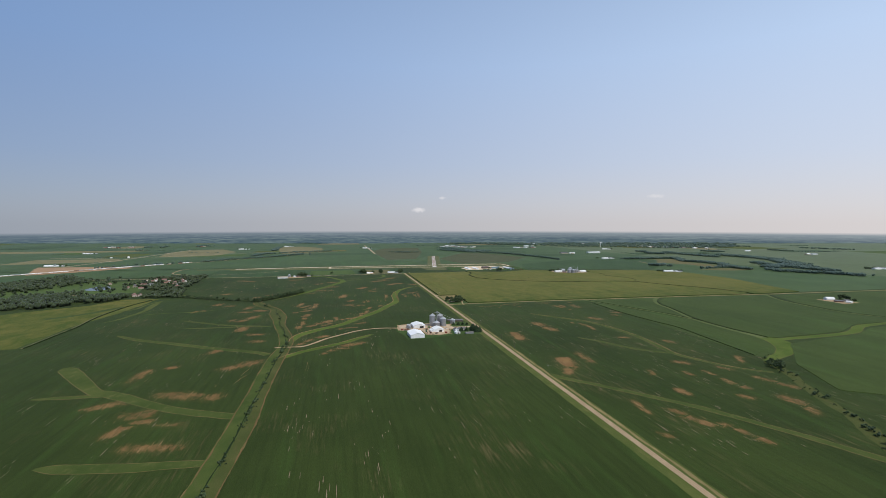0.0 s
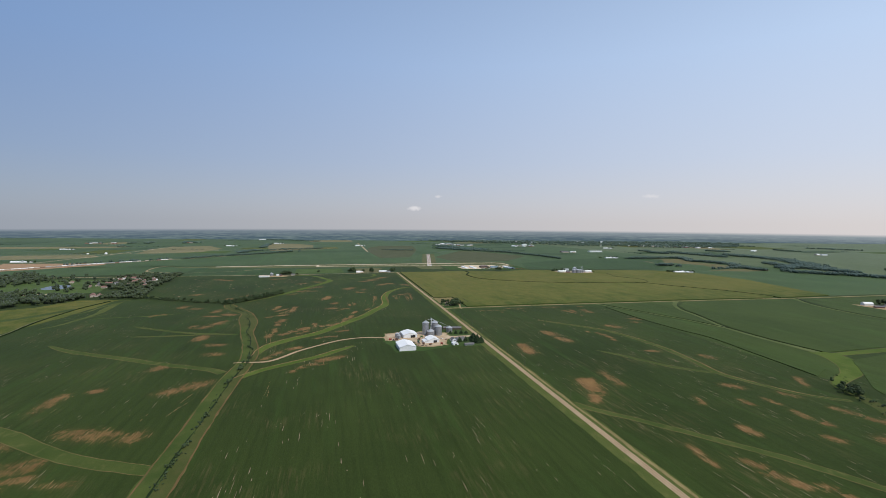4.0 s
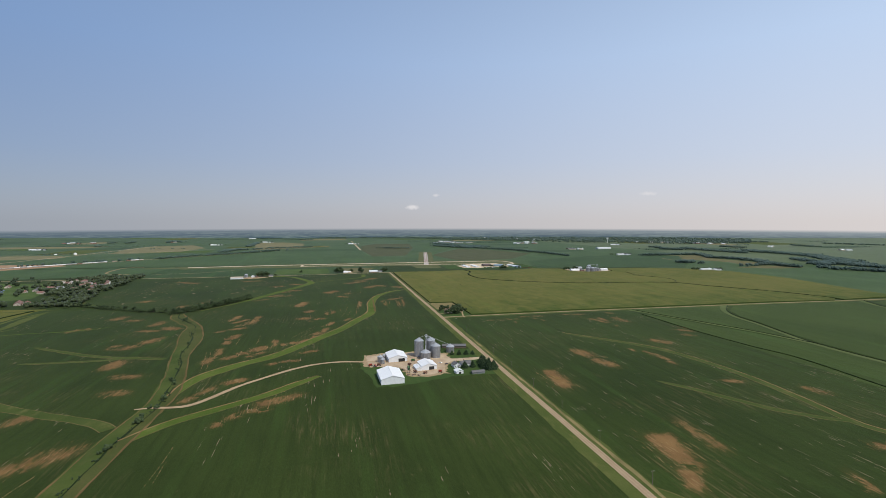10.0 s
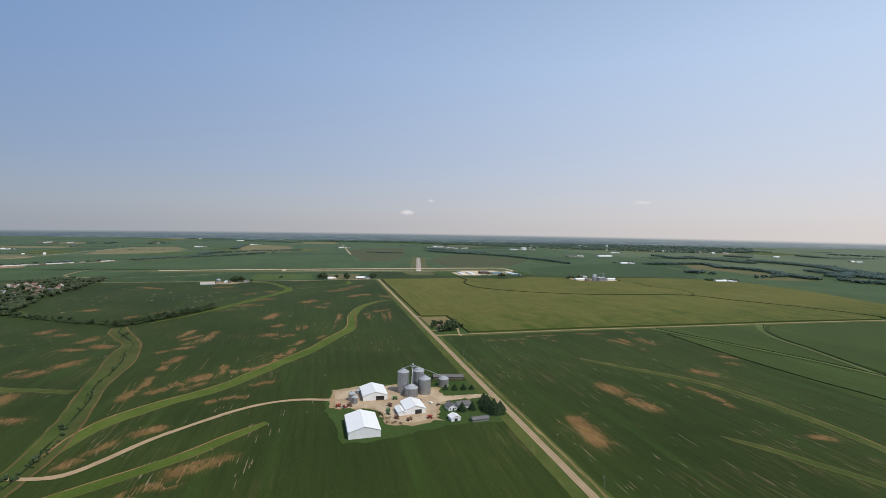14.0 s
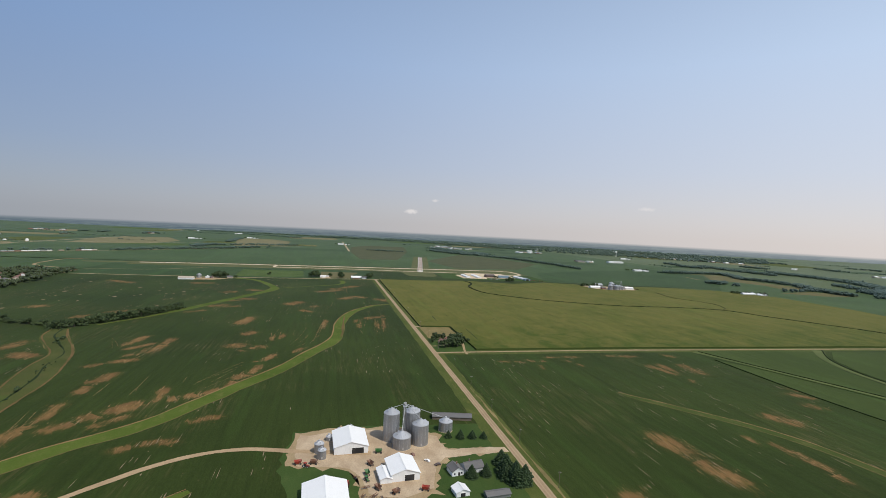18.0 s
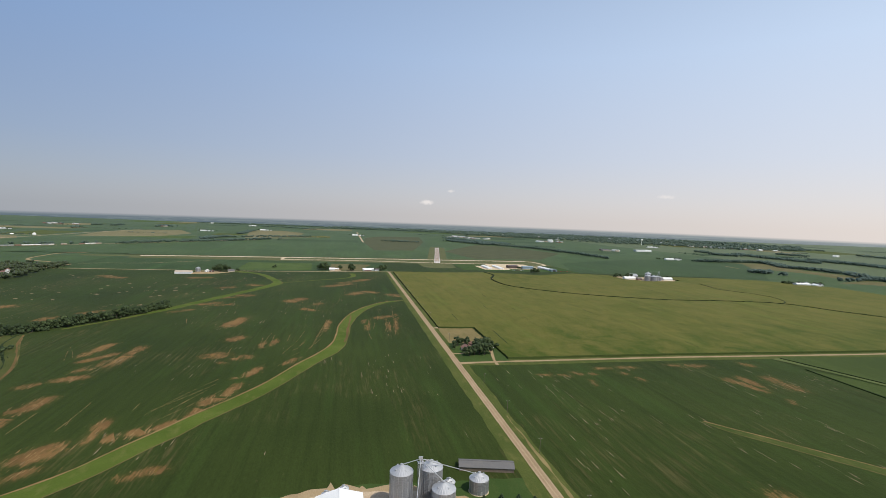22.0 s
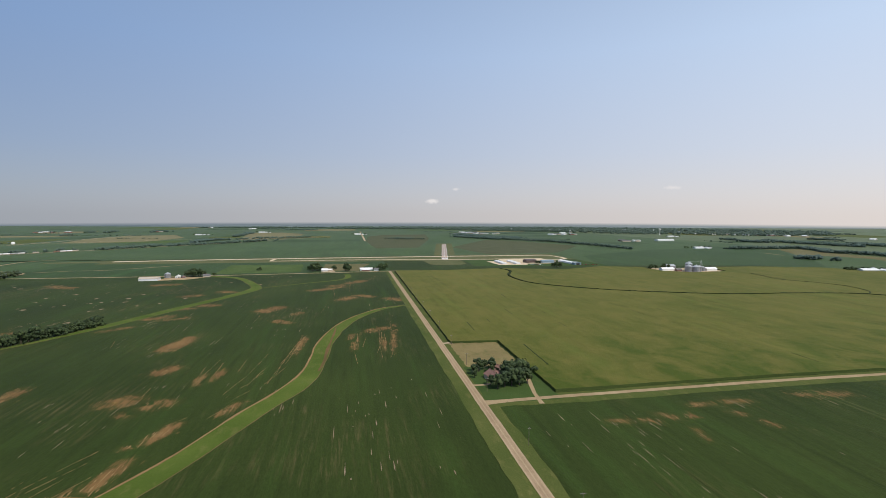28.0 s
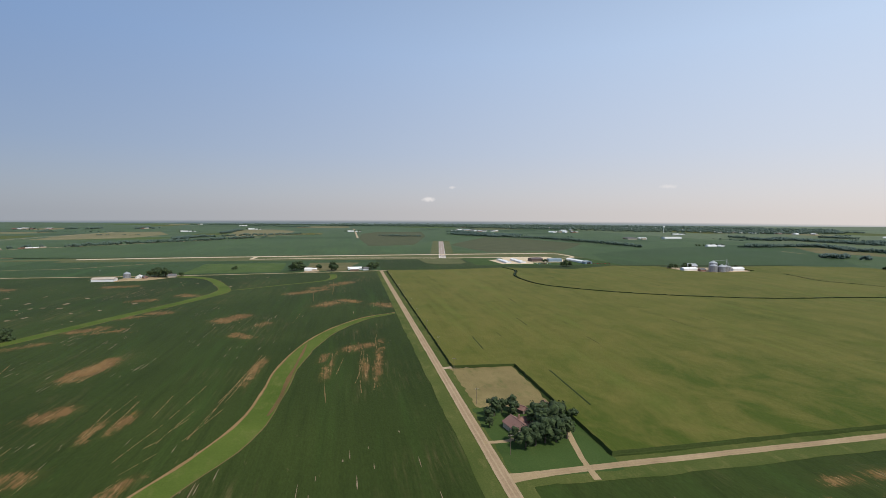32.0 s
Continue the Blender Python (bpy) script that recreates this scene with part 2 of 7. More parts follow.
def crop_material(name, dark, light, rows, soil=0.0, sheen=0.065, mottle=None, rough=0.9, spec=0.06, relief=0.5, thin=False, green=None):
    """A crop canopy: broad tone changes, streaks along the rows, and bare soil showing through where the stand is thin."""
    m = Mat(name, rough, spec=spec, sheen=sheen)
    broad = m.noise((1 / 160, 1 / 220, 1), 4)
    streak = m.noise((1 / rows, 1 / (rows * 22), 1), 4, rough=0.65)
    fine = m.noise((1.1, 0.25, 1), 3)
    c = m.ramp(broad, [(0.3, dark), (0.7, light)])
    c = m.mix(m.ramp(streak, [(0.28, (0.5,) * 3), (0.55, (0.0,) * 3)]), c, tuple(v * 0.7 for v in dark))
    c = m.mix(m.ramp(m.noise((1 / (rows * 4), 1 / (rows * 50), 1), 5, rough=0.6), [(0.53, (0.0,) * 3), (0.72, (0.55,) * 3)]), c, tuple(v * k for v, k in zip(light, (1.0, 1.22, 1.1))))
    if green:
        # greener near the gravel road; distance haze painted in as tan unevenly northwards
        row = m.n("SeparateXYZ")
        m.l(m.coords((1 / 420, 1 / 420, 1)), row.inputs[0])
        north = m.math("ADD", m.math("SUBTRACT", row.outputs["Y"], 1165 / 420), m.math("MULTIPLY", m.noise((1 / 60, 1 / 240, 1), 5, rough=0.65), 1.1))
        c = m.mix(m.ramp(north, [(0.65, (0.85,) * 3), (1.85, (0.0,) * 3)]), c, green)
    gaps = m.noise((1 / 0.9, 1 / 150, 1), 3, rough=0.6)
    c = m.mix(m.ramp(gaps, [(0.66, (0.0,) * 3), (0.74, (0.45,) * 3)]), c, tuple(v * 0.45 for v in dark))
    if mottle:
        blot = m.noise((1 / 26, 1 / 45, 1), 6, rough=0.65, dist=0.5)
        c = m.mix(m.ramp(blot, [(0.4, (0,) * 3), (0.66, (0.75,) * 3)]), c, mottle)
    c = m.mix(0.35, c, m.ramp(fine, [(0.25, (0.45,) * 3), (0.8, (1.35,) * 3)]), "MULTIPLY")
    if soil:
        zone = m.ramp(m.noise((1 / 95, 1 / 130, 1), 5, rough=0.6), [(0.5, (0,) * 3), (0.66, (1,) * 3)])
        lines = m.ramp(m.noise((1 / 2.6, 1 / 42, 1), 5, rough=0.7, dist=0.3), [(0.5, (0,) * 3), (0.68, (1,) * 3)])
        fleck = m.ramp(m.noise((1 / 5.0, 1 / 17, 1), 4, rough=0.75), [(0.66, (0,) * 3), (0.72, (1,) * 3)])
        fac = m.math("MULTIPLY", m.math("MULTIPLY", zone, lines), soil)
        fac = m.math("MAXIMUM", fac, m.math("MULTIPLY", fleck, 0.5 * soil))
        c = m.mix(fac, c, SOIL)
    if thin:
        # the thinness set on the mesh decides how much soil shows
        att = m.n("Attribute")
        att.attribute_name = "thinness"
        streak = m.ramp(m.noise((1 / 1.6, 1 / 26, 1), 5, rough=0.72), [(0.36, (0,) * 3), (0.64, (1,) * 3)])
        blotch = m.ramp(m.noise((1 / 8, 1 / 14, 1), 7, rough=0.75, dist=0.8), [(0.34, (0,) * 3), (0.66, (1,) * 3)])
        ragged = m.ramp(m.noise((1 / 3.2, 1 / 5.5, 1), 8, rough=0.8, dist=1.2), [(0.36, (0,) * 3), (0.64, (1,) * 3)])
        mixed = m.math("ADD", m.math("ADD", m.math("MULTIPLY", streak, 0.9), m.math("MULTIPLY", ragged, 0.5)), m.math("MULTIPLY", blotch, 1.3))
        fac = m.math("ADD", m.math("MULTIPLY", att.outputs["Fac"], 1.9), m.math("SUBTRACT", mixed, 1.95))
        fac = m.math("MAXIMUM", m.ramp(fac, [(0.0, (0,) * 3), (0.3, (0.4,) * 3), (0.95, (0.9,) * 3)]), m.math("MULTIPLY", att.outputs["Fac"], 0.22))
        tone = m.ramp(m.noise((1 / 20, 1 / 30, 1), 4), [(0.3, (0.145, 0.08, 0.031)), (0.7, (0.245, 0.14, 0.054))])
        tone = m.mix(m.ramp(m.noise((1 / 11, 1 / 17, 1), 5, dist=0.6), [(0.6, (0,) * 3), (0.72, (0.5,) * 3)]), tone, (0.2, 0.13, 0.022))
        c = m.mix(fac, c, tone)
    m.color(c)
    m.bump(m.noise((0.9, 0.5, 0.9), 4), relief, 0.5)
    return m.m


SOY_DARK = (0.0288, 0.0435, 0.0098)
SOY_LIGHT = (0.0448, 0.064, 0.014)
SOIL = (0.19, 0.13, 0.062)


def grass_material(name, a, b, dry=(0.2, 0.17, 0.06), amount=0.3):
    m = Mat(name, 0.9, spec=0.06, sheen=0.035)
    c = m.ramp(m.noise((1 / 45, 1 / 45, 1), 5), [(0.32, a), (0.68, b)])
    c = m.mix(m.ramp(m.noise((1 / 7, 1 / 16, 1), 5, rough=0.7), [(0.52, (0,) * 3), (0.74, (amount,) * 3)]), c, dry)
    c = m.mix(0.4, c, m.ramp(m.noise((1.3, 1.3, 1), 3), [(0.25, (0.5,) * 3), (0.8, (1.3,) * 3)]), "MULTIPLY")
    m.color(c)
    m.bump(m.noise((0.7, 0.7, 0.7), 4), 0.5, 0.4)
    return m.m


def earth_material(name, a, b, rough=0.9):
    m = Mat(name, rough, spec=0.15)
    c = m.ramp(m.noise((1 / 14, 1 / 22, 1), 6, rough=0.65), [(0.3, a), (0.7, b)])
    c = m.mix(0.45, c, m.ramp(m.noise((1.2, 0.6, 1), 4), [(0.25, (0.6,) * 3), (0.8, (1.25,) * 3)]), "MULTIPLY")
    m.color(c)
    m.bump(m.noise((1.5, 1.5, 1.5), 4), 0.4, 0.15)
    return m.m


def paint_material(name, base, dirt=(0.35, 0.31, 0.26), amount=0.25, rough=0.5, metal=0.0, ribs=0.0):
    m = Mat(name, rough, metal, 0.4)
    c = m.mix(m.ramp(m.noise((0.25, 0.25, 0.12), 6, True, 0.65), [(0.45, (0,) * 3), (0.8, (amount,) * 3)]), base, dirt)
    c = m.mix(0.5, c, m.ramp(m.noise((2.2, 2.2, 0.4), 4, True), [(0.2, (0.8,) * 3), (0.8, (1.1,) * 3)]), "MULTIPLY")
    c = m.mix(0.3, c, m.ramp(m.random(), [(0, (0.8,) * 3), (1, (1.1,) * 3)]), "MULTIPLY")
    m.color(c)
    if ribs:
        w = m.n("TexWave", Scale=ribs)
        m.l(m.coords((1, 1, 1), True), w.inputs["Vector"])
        m.bump(w.outputs["Fac"], 0.35, 0.05)
    return m.m


def leaf_material(name, dark, light, sheen=0.04, haze_tint=(1, 1, 1)):
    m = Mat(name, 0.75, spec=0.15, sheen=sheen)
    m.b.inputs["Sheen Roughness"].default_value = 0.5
    m.b.inputs["Sheen Tint"].default_value = (*haze_tint, 1)
    isl = m.n("NewGeometry").outputs["Random Per Island"]
    c = m.ramp(isl, [(0.0, dark), (1.0, light)])
    c = m.mix(0.5, c, m.ramp(m.noise((0.8, 0.8, 0.8), 4, True), [(0.25, (0.55,) * 3), (0.8, (1.35,) * 3)]), "MULTIPLY")
    c = m.mix(0.6, c, m.ramp(m.random(), [(0, (0.72, 0.78, 0.8)), (1, (1.2, 1.15, 1.0))]), "MULTIPLY")
    m.color(c)
    m.bump(m.noise((1.6, 1.6, 1.6), 3, True), 0.6, 0.4)
    return m.m


M_SOY = crop_material("soybean", SOY_DARK, SOY_LIGHT, 5.0, 0.5)
M_THIN = crop_material("thin_stand", SOY_DARK, SOY_LIGHT, 5.0, 0.5, thin=True)
M_GREEN = crop_material("tall_green_crop", (0.046, 0.067, 0.0145), (0.065, 0.09, 0.021), 7.0)
# lightened base and strong sheen paint distance haze onto the far crops
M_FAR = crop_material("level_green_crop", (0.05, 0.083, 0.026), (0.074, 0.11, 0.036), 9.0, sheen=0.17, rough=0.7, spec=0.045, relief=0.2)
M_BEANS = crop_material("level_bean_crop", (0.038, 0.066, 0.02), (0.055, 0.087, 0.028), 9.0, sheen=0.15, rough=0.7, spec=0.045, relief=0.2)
M_EAST = crop_material("haze_paled_level_crop", (0.086, 0.112, 0.044), (0.118, 0.145, 0.06), 9.0, sheen=0.2, rough=0.7, spec=0.045, relief=0.2)
# dark green for brush, also painted as shade at crop edges and skipped rows
M_BRUSH_SHADE = crop_material("brush_and_shade", (0.016, 0.028, 0.009), (0.026, 0.042, 0.013), 3.0)
M_CORN = crop_material("tasselled_corn", (0.083, 0.099, 0.0165), (0.139, 0.132, 0.03), 9.0, mottle=(0.152, 0.134, 0.034), green=(0.057, 0.083, 0.012), sheen=0.045)
M_PASTURE = grass_material("pasture", (0.062, 0.098, 0.026), (0.088, 0.125, 0.036))
M_STRIP = grass_material("waterway_grass", (0.068, 0.103, 0.016), (0.103, 0.138, 0.025), amount=0.4)
M_DULL = grass_material("dull_waterway_grass", (0.05, 0.074, 0.016), (0.08, 0.098, 0.024), amount=0.4)
M_WEEDY = grass_material("rough_weeds", (0.056, 0.07, 0.018), (0.085, 0.094, 0.027), (0.12, 0.092, 0.036), 0.5)
M_FALLOW = grass_material("fallow_weeds", (0.07, 0.08, 0.038), (0.096, 0.1, 0.05), amount=0.4)
M_STALK = crop_material("corn_stalks", (0.042, 0.062, 0.017), (0.07, 0.09, 0.026), 1.5)
M_CREEK = grass_material("creek_grass", (0.047, 0.072, 0.016), (0.08, 0.102, 0.024), (0.1, 0.1, 0.035), 0.6)
M_PALE = grass_material("pale_strip_grass", (0.088, 0.115, 0.038), (0.122, 0.145, 0.05), amount=0.3)
M_VERGE = grass_material("verge_grass", (0.066, 0.088, 0.02), (0.1, 0.114, 0.03), amount=0.5)
M_LAWN = grass_material("mown_lawn", (0.042, 0.074, 0.018), (0.06, 0.095, 0.025), amount=0.12)
M_DRY = grass_material("dry_weeds", (0.165, 0.132, 0.054), (0.3, 0.228, 0.1), (0.09, 0.112, 0.032), 0.75)
M_HAY = grass_material("stubble", (0.16, 0.148, 0.072), (0.225, 0.195, 0.1), (0.12, 0.14, 0.055), 0.5)
M_DRYGRASS = grass_material("dry_paddock_grass", (0.115, 0.112, 0.045), (0.165, 0.14, 0.065), amount=0.5)
M_MOWN = grass_material("mown_airfield_grass", (0.095, 0.105, 0.04), (0.13, 0.13, 0.055), amount=0.4)
M_MARGIN = grass_material("brown_margin", (0.12, 0.105, 0.035), (0.2, 0.14, 0.06), (0.07, 0.1, 0.025), 0.6)
M_RUSTY = grass_material("rusty_brown_grass", (0.115, 0.08, 0.03), (0.185, 0.115, 0.048), (0.07, 0.085, 0.025), 0.6)
M_SOIL = earth_material("bare_soil", (0.21, 0.125, 0.05), (0.315, 0.202, 0.09))
M_FLECK = earth_material("dry_pale_soil", (0.2, 0.145, 0.085), (0.32, 0.245, 0.155))
M_TILLED = earth_material("tilled_earth", (0.3, 0.185, 0.1), (0.37, 0.245, 0.14))
M_GRAVEL = earth_material("gravel", (0.36, 0.255, 0.155), (0.58, 0.45, 0.3))
M_DIRT = earth_material("dirt_track", (0.31, 0.222, 0.117), (0.41, 0.305, 0.17))
M_TRACK = earth_material("tan_track", (0.36, 0.25, 0.14), (0.47, 0.335, 0.195))
M_ROAD = earth_material("worn_chipseal", (0.29, 0.2, 0.116), (0.385, 0.275, 0.168))
M_RUT = earth_material("wheel_path", (0.35, 0.255, 0.148), (0.45, 0.335, 0.2))
M_CONCRETE = earth_material("concrete", (0.58, 0.455, 0.29), (0.68, 0.55, 0.37), 0.8)
M_RUNWAY = earth_material("runway_concrete", (0.34, 0.265, 0.215), (0.43, 0.345, 0.285), 0.8)
M_MARK = paint_material("white_marking", (0.8, 0.8, 0.78), amount=0.4, rough=0.7)
M_WHITE = paint_material("white_painted_steel", (0.88, 0.865, 0.82), amount=0.08, rough=0.35)
M_WALL = paint_material("white_steel_wall", (0.82, 0.82, 0.8), amount=0.2, rough=0.45, ribs=1.2)
M_BLUE = paint_material("blue_steel", (0.2, 0.29, 0.35), amount=0.2, rough=0.4)
M_BROWN = paint_material("brown_steel", (0.1, 0.07, 0.06), amount=0.2, rough=0.5)
M_GALV = paint_material("galvanised_steel", (0.34, 0.345, 0.35), (0.22, 0.21, 0.19), 0.45, 0.38, 0.55)
M_GALVROOF = paint_material("galvanised_roof", (0.52, 0.525, 0.525), (0.36, 0.35, 0.33), 0.35, 0.4, 0.4)
M_DARK = paint_material("doorway_shade", (0.02, 0.02, 0.02), amount=0.1, rough=0.8)
M_SHINGLE = paint_material("grey_shingles", (0.14, 0.135, 0.13), (0.2, 0.18, 0.15), 0.5, 0.85)
M_RED = paint_material("red_brown_shingles", (0.24, 0.13, 0.1), (0.3, 0.22, 0.17), 0.5, 0.85)
M_TAN = paint_material("tan_siding", (0.5, 0.42, 0.33), amount=0.3, rough=0.7)
M_WOOD = paint_material("weathered_wood", (0.17, 0.13, 0.095), (0.28, 0.25, 0.21), 0.5, 0.85)
M_MACHINE_R = paint_material("red_machine_paint", (0.35, 0.05, 0.03), amount=0.5, rough=0.5)
M_MACHINE_G = paint_material("green_machine_paint", (0.04, 0.16, 0.04), amount=0.5, rough=0.5)
M_RUST = paint_material("rusty_steel", (0.2, 0.1, 0.06), amount=0.6, rough=0.8)
M_RUBBER = paint_material("tyre_rubber", (0.025, 0.025, 0.025), amount=0.2, rough=0.8)
M_GLASS = Mat("window_glass", 0.08, spec=0.6).color((0.03, 0.04, 0.05)).m
M_LEAF = leaf_material("broad_leaves", (0.027, 0.043, 0.018), (0.062, 0.088, 0.034))
# bluish base and sheen paint distance haze into the far woods
M_WOODS = leaf_material("hazy_woodland_leaves", (0.066, 0.096, 0.072), (0.08, 0.112, 0.084), 0.22, (0.6, 0.85, 0.95))
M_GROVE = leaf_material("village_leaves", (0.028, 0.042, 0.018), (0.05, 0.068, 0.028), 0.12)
M_NEEDLE = leaf_material("conifer_needles", (0.022, 0.042, 0.018), (0.05, 0.08, 0.032))
M_BARK = earth_material("bark", (0.07, 0.055, 0.04), (0.13, 0.105, 0.08))


def water_material():
    m = Mat("pond_water", 0.12, spec=0.4)
    m.color(m.ramp(m.noise((0.05, 0.05, 1), 4), [(0.3, (0.05, 0.06, 0.05)), (0.7, (0.09, 0.1, 0.085))]))
    m.bump(m.noise((0.8, 0.8, 0.8), 3), 0.06, 0.05)
    return m.m


M_WATER = water_material()


# ---- mesh helpers ----
def part(name, bm, material, parent=None, label=""):
    """Links a bmesh as one mesh object, under its thing or part."""
    me = bpy.data.meshes.new(name)
    bm.to_mesh(me)
    bm.free()
    me.materials.append(material)
    ob = new(name, me)
    if parent is not None:
        ob.parent = parent
    if label:
        ob["label"] = label
    return ob


def raw(name, verts, faces, material, m=None, smooth=False):
    me = bpy.data.meshes.new(name)
    me.from_pydata(verts, [], faces)
    me.materials.append(material)
    if smooth:
        me.polygons.foreach_set("use_smooth", [True] * len(me.polygons))
    me.update()
    ob = new(name, me)
    ob.matrix_world = GRID if m is None else m
    return ob


def thing(name, label, category, m, group="", kind=""):
    ob = new(name)
    ob.matrix_world = m
    return tagged(ob, label, category, group, kind)


def box(bm, x0, x1, y0, y1, z0, z1):
    vs = [bm.verts.new((x, y, z)) for z in (z0, z1) for x, y in ((x0, y0), (x1, y0), (x1, y1), (x0, y1))]
    for f in ((3, 2, 1, 0), (4, 5, 6, 7), (0, 1, 5, 4), (1, 2, 6, 5), (2, 3, 7, 6), (3, 0, 4, 7)):
        bm.faces.new([vs[i] for i in f])
    return vs


def boxes(*dims):
    bm = bmesh.new()
    for d in dims:
        box(bm, *d)
    return bm


def beam(bm, a, b, r, sides=6, r2=None):
    """A round bar from a to b."""
    a, b = Vector(a), Vector(b)
    q = (b - a).to_track_quat("Z", "Y")
    rings = []
    for end, rad in ((a, r), (b, r if r2 is None else r2)):
        rings.append([bm.verts.new(end + q @ Vector((rad * math.cos(k * math.tau / sides), rad * math.sin(k * math.tau / sides), 0))) for k in range(sides)])
    for k in range(sides):
        bm.faces.new((rings[0][k], rings[0][(k + 1) % sides], rings[1][(k + 1) % sides], rings[1][k]))
    bm.faces.new(rings[0][::-1])
    bm.faces.new(rings[1])


def lathe(bm, profile, sides=24, centre=(0, 0)):
    """Turns (radius, height) pairs into a closed skin."""
    rings = []
    for r, z in profile:
        if r < 1e-4:
            rings.append([bm.verts.new((*centre, z))])
        else:
            rings.append([bm.verts.new((centre[0] + r * math.cos(k * math.tau / sides), centre[1] + r * math.sin(k * math.tau / sides), z)) for k in range(sides)])
    for a, b in zip(rings, rings[1:]):
        for k in range(sides):
            j = (k + 1) % sides
            if len(a) == 1 and len(b) == 1:
                continue
            if len(a) == 1:
                bm.faces.new((a[0], b[j], b[k]))
            elif len(b) == 1:
                bm.faces.new((a[k], a[j], b[0]))
            else:
                bm.faces.new((a[k], a[j], b[j], b[k]))
    return bm


def smooth_line(points, step=6.0):
    """A Catmull-Rom line through the points, sampled every few metres."""
    p = [np.array(q, float) for q in points]
    p = [2 * p[0] - p[1]] + p + [2 * p[-1] - p[-2]]
    out = []
    for i in range(1, len(p) - 2):
        a, b, c, d = p[i - 1 : i + 3]
        k = max(2, int(np.linalg.norm((c - b)[:2]) / step))
        for t in np.arange(k) / k:
            out.append(0.5 * (2 * b + (c - a) * t + (2 * a - 5 * b + 4 * c - d) * t * t + (3 * b - a - 3 * c + d) * t**3))
    out.append(p[-2])
    return np.array(out)


def ribbon(name, points, material, z, jitter=0.0, step=6.0, taper=(False, False)):
    """A strip of ground along (u, v, width) points, with edges that wander by jitter."""
    line = smooth_line(points, step)
    d = np.gradient(line[:, :2], axis=0)
    d /= np.linalg.norm(d, axis=1)[:, None]
    side = np.stack([-d[:, 1], d[:, 0]], 1)
    half = line[:, 2] / 2
    n = len(line)
    for end, k in ((taper[0], np.arange(n)), (taper[1], np.arange(n)[::-1])):
        if end:
            half = half * np.sqrt(np.clip((k + 0.35) / 3.0, 0, 1))
    rng = np.random.default_rng(abs(hash((round(points[0][0]), round(points[0][1])))) % 9999)
    wob = [np.convolve(rng.normal(0, 1, n + 4), np.ones(3) / 3, "same")[2 : n + 2] * jitter for _ in range(2)]
    left, right = line[:, :2] + side * (half + wob[0])[:, None], line[:, :2] - side * (half + wob[1])[:, None]
    verts = [(*p, z) for p in left] + [(*p, z) for p in right]
    faces = [(n + i, n + i + 1, i + 1, i) for i in range(n - 1)]
    return raw(name, verts, faces, material)


def outline(points, step=8.0, jitter=0.0, seed=1):
    """A closed outline, cut into short pieces and roughened."""
    rng = np.random.default_rng(seed)
    out = []
    for a, b in zip(points, points[1:] + points[:1]):
        a, b = np.array(a, float), np.array(b, float)
        k = max(1, int(np.linalg.norm(b - a) / step))
        for t in np.arange(k) / k:
            out.append(a + (b - a) * t + (rng.normal(0, jitter, 2) if jitter else 0))
    return out


def sheet(name, points, material, z, jitter=0.0, step=8.0, seed=1):
    pts = outline(points, step, jitter, seed)
    bm = bmesh.new()
    f = bm.faces.new([bm.verts.new((*p, z)) for p in pts])
    f.normal_update()
    if f.normal.z < 0:
        f.normal_flip()
    ob = part(name, bm, material)
    ob.matrix_world = GRID
    return ob


def slab(name, points, material, top, jitter=0.5, step=5.0, seed=1):
    """A standing crop: an upright edge of stalks all round and an even canopy."""
    pts = outline(points, step, jitter, seed)
    area = sum(a[0] * b[1] - a[1] * b[0] for a, b in zip(pts, pts[1:] + pts[:1]))
    if area < 0:
        pts = pts[::-1]
    rng = np.random.default_rng(seed)
    bm = bmesh.new()
    lo = []
    for i, p in enumerate(pts):
        a, b = np.array(pts[i - 1]), np.array(pts[(i + 1) % len(pts)])
        d = (b - a) / max(1e-6, np.linalg.norm(b - a))
        lo.append(bm.verts.new((p[0] + d[1] * top * 0.2, p[1] - d[0] * top * 0.2, 0.0)))
    hi = [bm.verts.new((p[0], p[1], top)) for p in pts]
    for i in range(len(pts)):
        j = (i + 1) % len(pts)
        bm.faces.new((lo[i], lo[j], hi[j], hi[i])).material_index = 1 if top > 1 else 0
    top_face = bm.faces.new(hi)
    top_face.normal_update()
    bmesh.ops.triangulate(bm, faces=[f for f in bm.faces if len(f.verts) > 4], ngon_method="EAR_CLIP")
    for v in hi:
        v.co.z += rng.normal(0, 0.02)
    ob = part(name, bm, material)
    ob.data.materials.append(M_STALK)
    ob.matrix_world = GRID
    return ob

# ---- ground and fields ----
def ground_sheet():
    bm = bmesh.new()
    bmesh.ops.create_grid(bm, x_segments=8, y_segments=8, size=16000)
    ob = part("ground", bm, M_SOY)
    ob.matrix_world = GRID
    tagged(ob, "flat farmland under dark green soybeans with bare brown streaks", "ground", kind="structure")


ground_sheet()


def field(ob, label, category="field"):
    return tagged(ob, label, category, kind="structure")


# the corn north of the east-west road, parted by a winding ditch
DITCH = [(262, 800), (270, 745), (243, 672), (238, 610), (250, 545), (300, 485), (360, 440), (430, 405), (520, 375), (640, 362), (737, 334), (783, 254), (823, 193), (860, 135), (892, 60), (903, 16)]
DITCH_HALF = 3.2
ditch = smooth_line([(*p, 0) for p in DITCH], 12)[:, :2]
dn = np.gradient(ditch, axis=0)
dn /= np.linalg.norm(dn, axis=1)[:, None]
off = np.stack([-dn[:, 1], dn[:, 0]], 1) * DITCH_HALF
west_edge = [tuple(p) for p in ditch - off]
east_edge = [tuple(p) for p in ditch + off]
CORN_TOP = 2.1
